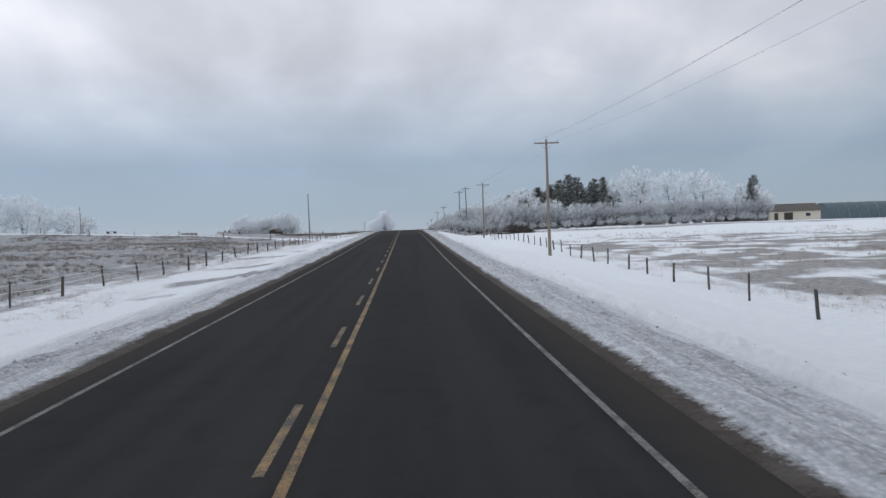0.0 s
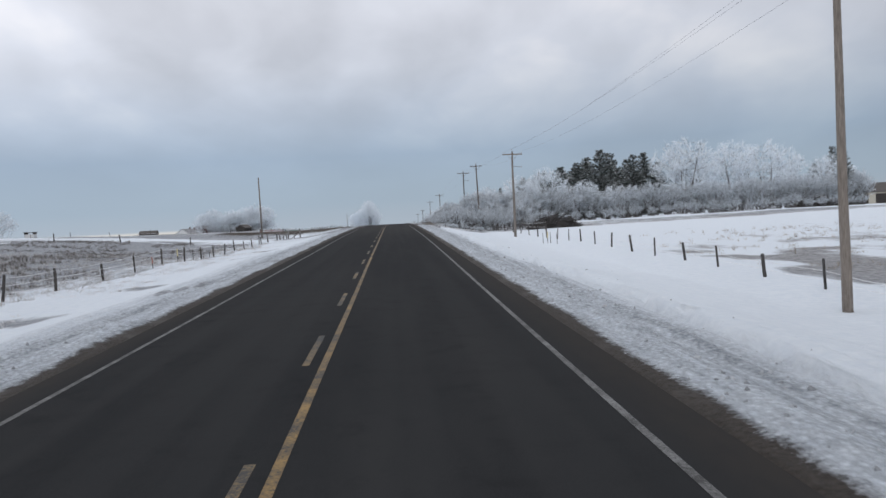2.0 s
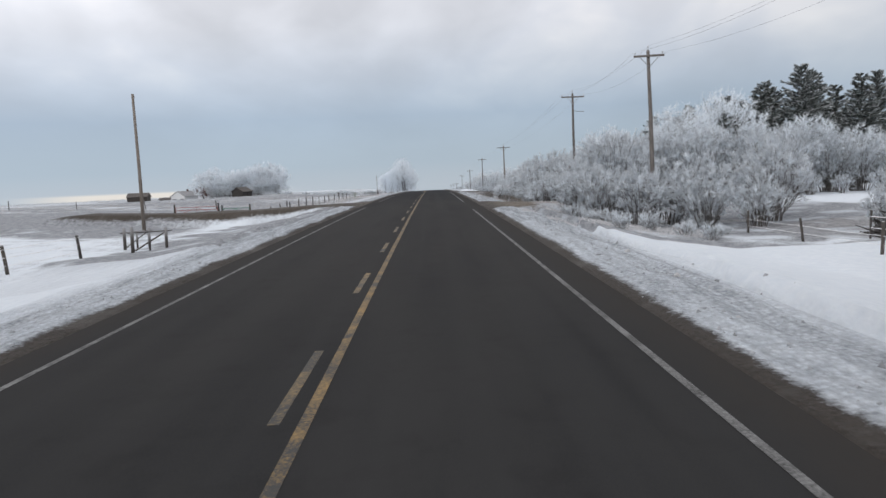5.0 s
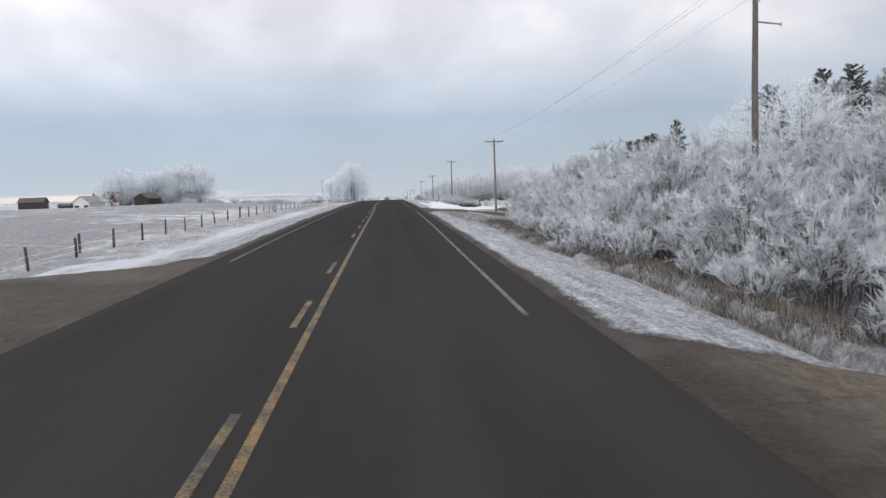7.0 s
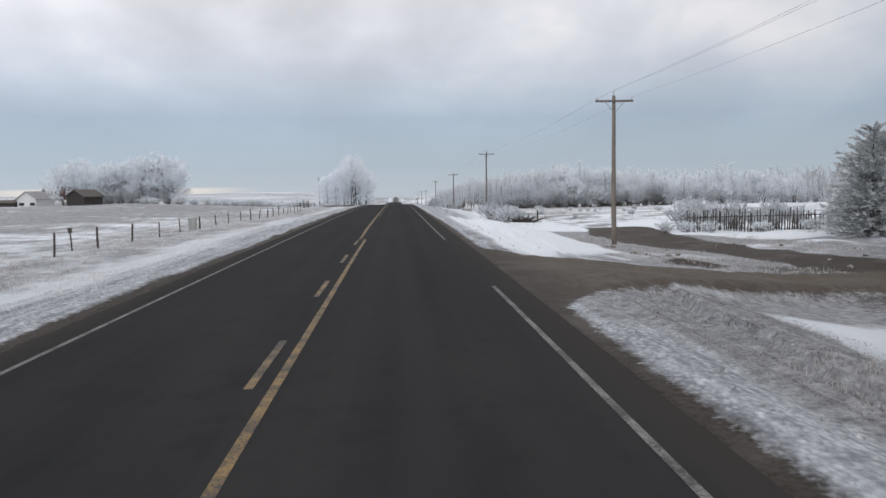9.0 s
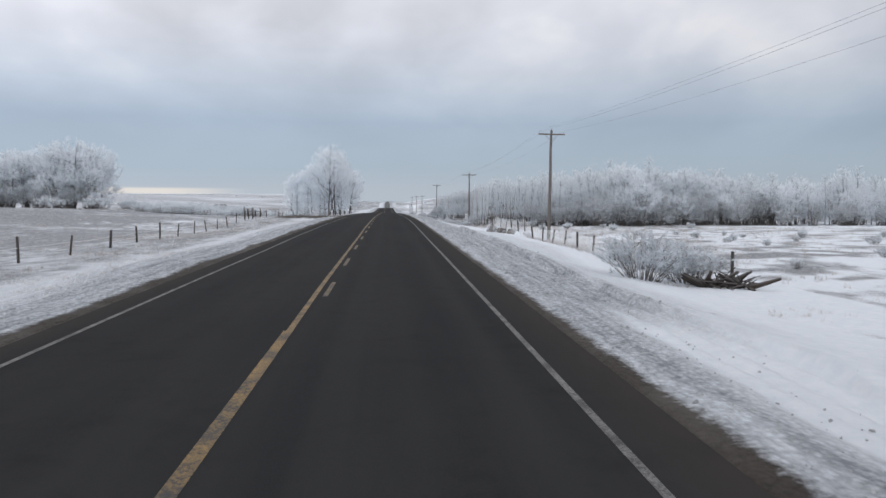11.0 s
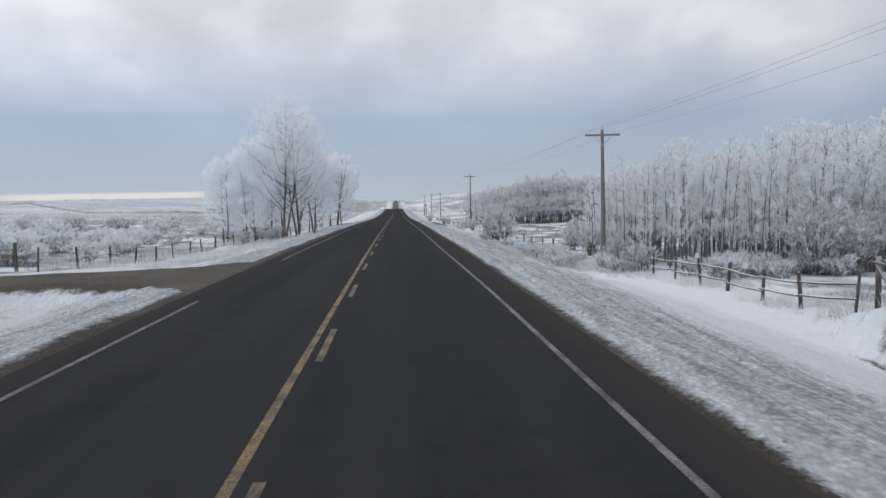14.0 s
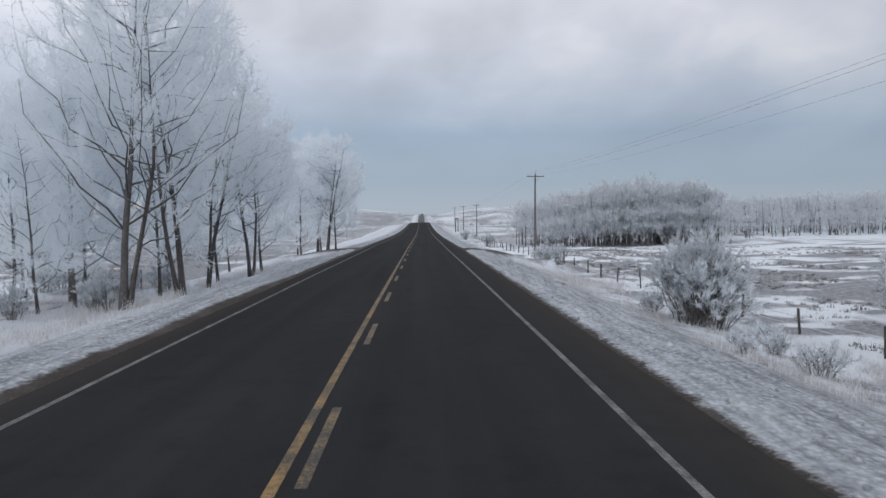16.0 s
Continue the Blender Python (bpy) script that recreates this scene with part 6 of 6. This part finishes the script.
def put(name, piece, mat, parent, label="", smooth=False):
    return part(name, mesh_of(name, *piece, mat, smooth), parent, label)


def gable(w, d, h, rise, over, thick=0.14):
    """The two slopes of a roof, ridge along x."""
    out = []
    for s in (-1, 1):
        x, y0 = w / 2 + over, d / 2 + over
        zl = h - rise * over / (d / 2)
        v = [(-x, s * y0, zl), (x, s * y0, zl), (x, 0, h + rise), (-x, 0, h + rise)]
        v += [(a, b, c + thick) for a, b, c in v]
        f = [(0, 1, 2, 3), (4, 7, 6, 5), (0, 4, 5, 1), (1, 5, 6, 2), (2, 6, 7, 3), (3, 7, 4, 0)]
        out.append((v, f))
    return out


def building(name, label, category, x, y, w, d, h, rise, turn, wall, roof, windows=(), doors=(), chimney=False, sink=0.3, end_windows=()):
    """A gabled house or shed; windows and doors sit on the long side that faces the road: (offset, sill, width, height)."""
    b = thing(name, label, category, "buildings on the farms", m=pose(x, y, gz(x, y) - sink, 0, 0, turn))
    v, f = box(w, d, h)
    for s in (-1, 1):
        o = len(v)
        v += [(s * w / 2, -d / 2, h), (s * w / 2, d / 2, h), (s * w / 2, 0, h + rise)]
        f.append((o, o + 1, o + 2))
    put("wall", (v, f), wall, b)
    for slope in gable(w, d, h, rise, 0.35):
        put("roof", slope, roof, b)
    for off, sill, ww, wh in windows:
        win = put("window", moved(box(ww, 0.08, wh), pose(off, -d / 2 - 0.02, sill)), WHITE_WALL, b)
        put("pane", moved(box(ww - 0.16, 0.04, wh - 0.16), pose(off, -d / 2 - 0.055, sill + 0.08)), GLASS, win)
    for off, sill, ww, wh in end_windows:
        win = put("window", moved(box(0.08, ww, wh), pose(-w / 2 - 0.02, off, sill)), DARK_ROOF, b)
        put("pane", moved(box(0.04, ww - 0.16, wh - 0.16), pose(-w / 2 - 0.055, off, sill + 0.08)), GLASS, win)
    for off, sill, ww, wh in doors:
        put("door", moved(box(ww, 0.08, wh), pose(off, -d / 2 - 0.03, sill)), BOARD, b)
    if chimney:
        put("chimney", moved(box(0.6, 0.6, 1.5), pose(w * 0.2, 0, h + rise - 0.5)), RED_ROOF, b)
    return b


building("farm_shed", "small black weathered wooden shed with a gable roof in the pasture", "shed", -65.4, 392, 5.4, 4.4, 2.4, 1.3, 68, BOARD, DARK_ROOF, doors=((0.6, 0.1, 1.4, 1.9),))
building("farmhouse", "white farmhouse with a grey roof and two dark gable windows", "house", -110.0, 470, 9.5, 7.6, 3.0, 2.2, 68, WHITE_WALL, GREY_ROOF, end_windows=((-2.3, 1.0, 1.9, 0.9), (1.9, 1.0, 1.9, 0.9)), chimney=True)
building("porch_shed", "low white outbuilding with a snowy roof beside the farmhouse", "shed", -99.5, 466, 6.0, 4.0, 1.7, 0.8, 10, WHITE_WALL, SNOW_ROOF)


def arched_barn(x, y, w, d, h):
    """A barn whose red roof is one tall arch, gable towards the road."""
    b = thing("arched_barn", "old barn with a tall arched dull red roof behind the farmhouse", "barn", "buildings on the farms", m=pose(x, y, gz(x, y) - 0.3, 0, 0, -14))
    n = 13
    ring = [(-w / 2 * np.cos(np.pi * k / (n - 1)), h * 0.45 + h * 0.55 * np.sin(np.pi * k / (n - 1)) ** 0.8) for k in range(n)]
    for k in range(n - 1):
        (a, p), (c, q) = ring[k], ring[k + 1]
        v = [(a, -d / 2 - 0.3, p), (c, -d / 2 - 0.3, q), (c, d / 2 + 0.3, q), (a, d / 2 + 0.3, p)]
        v += [(i * 1.03, j, l + 0.1) for i, j, l in v]
        put("roof", (v, [(0, 1, 2, 3), (4, 7, 6, 5), (0, 4, 5, 1), (1, 5, 6, 2), (2, 6, 7, 3), (3, 7, 4, 0)]), RED_ROOF, b)
    for s in (-1, 1):
        face = [(a, s * d / 2, p) for a, p in ring] + [(w / 2, s * d / 2, 0), (-w / 2, s * d / 2, 0)]
        put("end_wall", (face, [tuple(range(n + 2))]), RED_BOARD, b)
        put("wall", moved(box(0.15, d, h * 0.46), pose(s * w / 2, 0, 0)), RED_BOARD, b)


arched_barn(-106.8, 488, 6.6, 10, 7.0)
building("farm_barn", "dark weathered barn with a low roof", "barn", -130.5, 470, 8.5, 7, 3.2, 1.6, 8, BOARD, DARK_ROOF)
building("farm_shed", "low dark lean-to shed beside the barn", "shed", -118, 468, 4.6, 3.6, 1.8, 0.7, 4, BOARD, DARK_ROOF)
building("garage", "cream garage with dark shingle roof beyond the field", "building", 114.5, 224, 15.0, 8, 3.0, 2.0, -2, CREAM, DARK_ROOF, windows=((3.8, 1.2, 1.6, 1.1),), doors=((-5.6, 0.3, 1.1, 2.1), (-2.0, 0.3, 2.6, 2.2)))
building("cabin", "small dark brown cabin at the edge of the trees", "building", 92.5, 214, 6.0, 4.5, 2.4, 1.2, 0, BOARD, DARK_ROOF)


def quonset(x, y, w, d, h):
    b = thing("machine_shed", "long blue-green arched steel machine shed", "building", "buildings on the farms", m=pose(x, y, gz(x, y) - 0.3, 0, 0, -4))
    n = 15
    ring = [(-d / 2 * np.cos(np.pi * k / (n - 1)), h * np.sin(np.pi * k / (n - 1)) ** 0.75) for k in range(n)]
    v = [(-w / 2, p, q) for p, q in ring] + [(w / 2, p, q) for p, q in ring]
    f = [(k, k + 1, n + k + 1, n + k) for k in range(n - 1)]
    put("roof", (v, f), TEAL, b, smooth=True)
    for s in (0, 1):
        put("end_wall", ([v[s * n + k] for k in range(n)], [tuple(range(n))]), TEAL, b)
    for k in range(1, 8):
        xr = -w / 2 + w * k / 8
        put("rib", tube([(xr, p * 1.01, q * 1.01) for p, q in ring], [0.05] * n, 4), STEEL, b)


quonset(141, 232, 24, 12, 5.2)


def hunting_stand(x, y):
    t = thing("lookout_stand", "white box lookout stand on short legs in the field", "stand", m=pose(x, y, gz(x, y) - 0.1))
    for sx in (-1, 1):
        for sy in (-1, 1):
            put("leg", tube([(sx * 1.3, sy * 1.1, 0), (sx * 1.0, sy * 0.8, 1.3)], (0.07, 0.06), 5), POST_WOOD, t)
    put("cabin", moved(box(2.6, 2.2, 1.1), pose(0, 0, 1.3)), WHITE_WALL, t)
    for sx in (-1, 1):
        put("post", moved(box(0.15, 2.2, 0.5), pose(sx * 1.2, 0, 2.4)), BOARD, t)
    put("roof", moved(box(3.0, 2.6, 0.14), pose(0, 0, 2.9)), DARK_ROOF, t)


hunting_stand(-105, 280)


def brush_pile(x, y, w, d, h, n, seed):
    """A heap of felled, dark branches with a few thick logs."""
    rng = random.Random(seed)
    p = thing("brush_pile", "heap of dark felled branches and logs dusted with snow", "brush pile", m=pose(x, y, gz(x, y) - 0.1))
    pieces = []
    for i in range(n):
        a = rng.uniform(-1, 1)
        b = rng.uniform(-1, 1)
        top = h * max(0.05, 1 - 0.8 * a * a - 0.5 * b * b)
        c = Vector((a * w / 2, b * d / 2, rng.uniform(0, top)))
        way = Vector((rng.gauss(0, 1), rng.gauss(0, 0.7), rng.gauss(0.05, 0.35))).normalized()
        ln = rng.uniform(0.6, 1.9)
        r = rng.choice((0.025, 0.035, 0.045, 0.06))
        s = c - way * ln / 2
        s.z = max(s.z, -0.05)
        e = c + way * ln / 2 + Vector((0, 0, rng.uniform(-0.1, 0.1)))
        e.z = max(e.z, 0.02)
        pieces.append(tube([s, s.lerp(e, 0.5) + Vector((0, 0, rng.uniform(-0.1, 0.1))), e], (r, r * 0.8, r * 0.4), 4))
    tagged(put("brushwood", join(pieces), BRANCH, p), kind="stuff")
    for i in range(9):
        s = Vector((rng.uniform(-w / 2, w / 2), rng.uniform(-d / 2, 0), 0.15))
        e = s + Vector((rng.uniform(-1.8, 1.8), rng.uniform(-0.6, 0.6), rng.uniform(0.4, h)))
        put("log", tube([s, s.lerp(e, 0.5), e], (0.11, 0.10, 0.06), 7), BRANCH, p, smooth=True)


brush_pile(22.9, 158.6, 7.0, 4.0, 2.0, 800, 3)
set_plant(("bush", 2), 20.2, 160.2, 0.62)
brush_pile(14.8, 310.5, 2.6, 2.0, 0.7, 60, 4)


def rail_gate(x, y, turn, w, mat, label, h=1.15):
    g = thing("field_gate", label, "gate", "gates by the approaches", m=pose(x, y, gz(x, y), 0, 0, turn))
    for s in (0, w):
        put("gate_post", tube([(s, 0, -0.3), (s, 0, h + 0.35)], (0.09, 0.08), 8), POST_WOOD, g)
    for z in np.linspace(0.25, h, 4):
        put("rail", tube([(0.08, 0, z), (w - 0.08, 0, z)], (0.028, 0.028), 6), mat, g)
    for s in (0.12, w * 0.5, w - 0.12):
        put("upright", tube([(s, 0, 0.22), (s, 0, h + 0.03)], (0.026, 0.026), 6), mat, g)
    put("brace", tube([(0.12, 0, 0.25), (w * 0.5, 0, h)], (0.022, 0.022), 5), mat, g)
    put("brace", tube([(w - 0.12, 0, 0.25), (w * 0.5, 0, h)], (0.022, 0.022), 5), mat, g)


rail_gate(-26.6, 206.0, -3, 4.6, RED_PAINT, "long faded red pipe gate between wooden posts")
rail_gate(-21.6, 205.6, -3, 2.9, GREEN_PAINT, "short faded green pipe gate beside the red one")
rail_gate(14.6, 313.5, 20, 2.4, STEEL, "grey pipe gate standing in the snow by the fence", 0.9)
rail_gate(-21.0, 397.0, 4, 1.9, POST_WOOD, "small weathered wooden gate by the frosted shrubs", 1.0)


def brace_set(x, y, turn, h, label):
    b = thing("fence_brace", label, "fence", "braced corner posts", m=pose(x, y, gz(x, y), 0, 0, turn))
    for s, r, k in ((0, 0.095, 1.0), (1.7, 0.085, 0.92), (0.85, 0.06, 0.75)):
        put("post", tube([(s, 0, -0.3), (s + 0.02, 0, h * k)], (r, r * 0.92), 9), POST_WOOD, b, smooth=True)
    put("rail", tube([(-0.2, 0.05, h * 0.78), (2.0, 0.05, h * 0.80)], (0.042, 0.038), 7), POST_WOOD, b)
    put("stay", tube([(0.1, 0.08, 0.1), (1.65, 0.08, h * 0.75)], (0.045, 0.04), 6), POST_WOOD, b)


brace_set(-15.7, 166.5, 10, 1.35, "braced wooden corner posts with a top rail by the approach")
brace_set(-17.5, 170.0, 60, 1.25, "braced wooden gate posts with a top rail")
brace_set(-17.9, 377.4, 62, 1.65, "stout braced corner posts of weathered wood")
brace_set(-18.6, 389.6, 35, 1.0, "wooden rail on posts beside the frosted shrubs")
brace_set(13.3, 321.8, 12, 1.25, "braced wooden end posts of the woven fence")
brace_set(13.7, 377.2, 80, 1.5, "braced wooden corner posts by the spoil bank")


def marker(x, y, mat, label, h=1.0):
    s = thing("marker_stake", label, "marker", "utility markers", m=pose(x, y, gz(x, y), rnd.uniform(-4, 4), rnd.uniform(-4, 4), 0))
    put("stake", tube([(0, 0, -0.2), (0, 0, h)], (0.026, 0.022), 6), POST_WOOD, s)
    if mat is not POST_WOOD:
        put("sleeve", tube([(0, 0, h * 0.45), (0, 0, h * 0.98), (0, 0, h)], (0.042, 0.042, 0.025), 8), mat, s)


for mx, my, mat, lab, mh in ((-16.5, 109.9, YELLOW_CAP, "yellow buried-cable marker post in the snow", 1.1), (-16.4, 103.4, ORANGE, "faded orange survey stake by the fence", 0.8), (-16.9, 116.0, POST_WOOD, "weathered survey stake by the fence", 1.0),
                             (-16.9, 119.4, POST_WOOD, "weathered survey stake in the snowy ditch", 0.9), (-16.8, 121.3, POST_WOOD, "weathered survey stake in the snowy ditch", 0.9), (13.65, 117.4, YELLOW_CAP, "pale yellow marker stake in the snow", 1.0),
                             (13.4, 118.2, POST_WOOD, "thin dark stake in the snow", 0.9), (13.85, 117.1, POST_WOOD, "thin leaning stake in the snow", 0.95), (14.2, 116.0, POST_WOOD, "thin dark stake in the snow", 0.9), (-16.6, 361.0, ORANGE, "small orange marker by the fence", 0.8)):
    marker(mx, my, mat, lab, mh)


def pedestal(x, y):
    p = thing("utility_pedestal", "grey metal cable pedestal by the fence", "utility box", m=pose(x, y, gz(x, y) - 0.05))
    put("case", box(0.60, 0.42, 0.95, 0.04), plain("grey_green_cabinet", (0.33, 0.35, 0.33), 0.5), p)
    put("lid", moved(box(0.64, 0.46, 0.07, 0.04), pose(0, 0, 0.95)), STEEL, p)


pedestal(-16.3, 288.8)
nest = thing("nest_box", "small dark wooden nest box on a leaning fence post", "nest box", m=pose(-17.1, 267.3, gz(-17.1, 267.3), 3, -4, 20))
put("post", tube([(0, 0, -0.2), (0.02, 0, 1.0)], (0.045, 0.04), 7), POST_WOOD, nest)
put("case", moved(box(0.2, 0.22, 0.26, 0.01), pose(0.02, 0, 0.98)), POST_WOOD, nest)
put("roof", moved(box(0.27, 0.29, 0.035, 0.01), pose(0.02, 0, 1.24, 8, 0, 0)), POST_WOOD, nest)


def ranch_gate(x, y, w, h):
    g = thing("ranch_gateway", "tall timber gateway with a crossbeam over a side track", "gateway", m=pose(x, y, gz(x, y) - 0.2, 0, 0, 80))
    for s in (-w / 2, w / 2):
        put("post", tube([(s, 0, -0.2), (s, 0, h)], (0.16, 0.14), 9), POST_WOOD, g, smooth=True)
    put("beam", tube([(-w / 2 - 0.8, 0, h + 0.1), (w / 2 + 0.8, 0, h + 0.1)], (0.15, 0.15), 9), POST_WOOD, g, smooth=True)
    put("sign_board", moved(box(1.4, 0.08, 0.6), pose(0, -0.05, h - 0.75)), BOARD, g)


ranch_gate(12.5, 690, 7.0, 5.0)


def rocks(name, label, n, x0, x1, y0, y1, lo, hi, mat, seed):
    rng = random.Random(seed)
    for i in range(n):
        x, y, s = rng.uniform(x0, x1), rng.uniform(y0, y1), rng.uniform(lo, hi)
        bm = bmesh.new()
        bmesh.ops.create_icosphere(bm, subdivisions=1, radius=s)
        for v in bm.verts:
            v.co *= 1 + rng.uniform(-0.25, 0.25)
            v.co.z *= 0.7
        me = bpy.data.meshes.new(name)
        bm.to_mesh(me)
        bm.free()
        me.materials.append(mat)
        tagged(new(name, me), label, "clod", "clods of frozen earth").matrix_basis = pose(x, y, gz(x, y) + s * 0.25, 0, 0, rng.uniform(0, 360))


CLOD = bark_material("frozen_earth", (0.06, 0.05, 0.043), (0.17, 0.145, 0.125), 0.3)
rocks("earth_clod", "clod of frozen earth dusted with frost on the bank", 90, 12.15, 13.45, 357.5, 376, 0.06, 0.20, CLOD, 5)
rocks("earth_clod", "clod of frozen earth lying by the gravel track", 20, 12, 26, 256, 272, 0.06, 0.18, CLOD, 6)
rocks("snow_block", "grey block of ploughed snow beside the road", 24, 4.2, 6.2, 0, 160, 0.04, 0.09, plain("dirty_snow_block", (0.5, 0.5, 0.51), 0.8), 7)
rocks("snow_block", "grey block of ploughed snow beside the road", 24, 4.2, 6.4, 260, 430, 0.04, 0.09, plain("grey_snow_block", (0.55, 0.55, 0.57), 0.8), 8)


def picket_row(x0, y0, x1, y1, n, h, seed):
    """A row of rough upright stakes with a rail behind them."""
    rng = random.Random(seed)
    f = thing("stake_fence", "rough fence of close dark upright stakes in front of frosted brush", "fence")
    for i in range(n):
        a = (i + rng.uniform(-0.25, 0.25)) / (n - 1)
        x, y = x0 + (x1 - x0) * a, y0 + (y1 - y0) * a
        z = gz(x, y)
        put("stake", tube([(x, y, z - 0.2), (x + rng.gauss(0, 0.05), y, z + h * rng.uniform(0.75, 1.1))], (0.05, 0.04), 6), POST_WOOD, f)
    put("rail", tube([(x0, y0 + 0.1, gz(x0, y0) + h * 0.7), (x1, y1 + 0.1, gz(x1, y1) + h * 0.7)], (0.04, 0.04), 6), POST_WOOD, f)


picket_row(23.6, 285.2, 33.4, 282.8, 52, 1.65, 9)


def hay_stack(x, y, w, d, h):
    """A row of dark round bales far out on the plain."""
    b = thing("bale_row", "far dark row of stacked hay bales on the snowy plain", "hay bales", m=pose(x, y, gz(x, y) - 0.1))
    n = int(w / 1.6)
    for i in range(n):
        for j in range(2):
            xx = -w / 2 + 1.6 * (i + 0.5 + 0.5 * j)
            put("bale", tube([(xx, -d / 2, 0.8 + 1.35 * j), (xx, d / 2, 0.8 + 1.35 * j)], (0.8, 0.8), 10), BRANCH, b)


hay_stack(-186, 1150, 14, 3, 3)
put_pole = thing("line_pole", "thin bare wooden pole beside the farmhouse", "utility pole", "bare poles in the field", m=pose(-103.3, 469.5, gz(-103.3, 469.5)))
put("pole", tube([(0, 0, -0.4), (0, 0, 8.2)], (0.13, 0.09), 8), POLE_WOOD, put_pole, smooth=True)
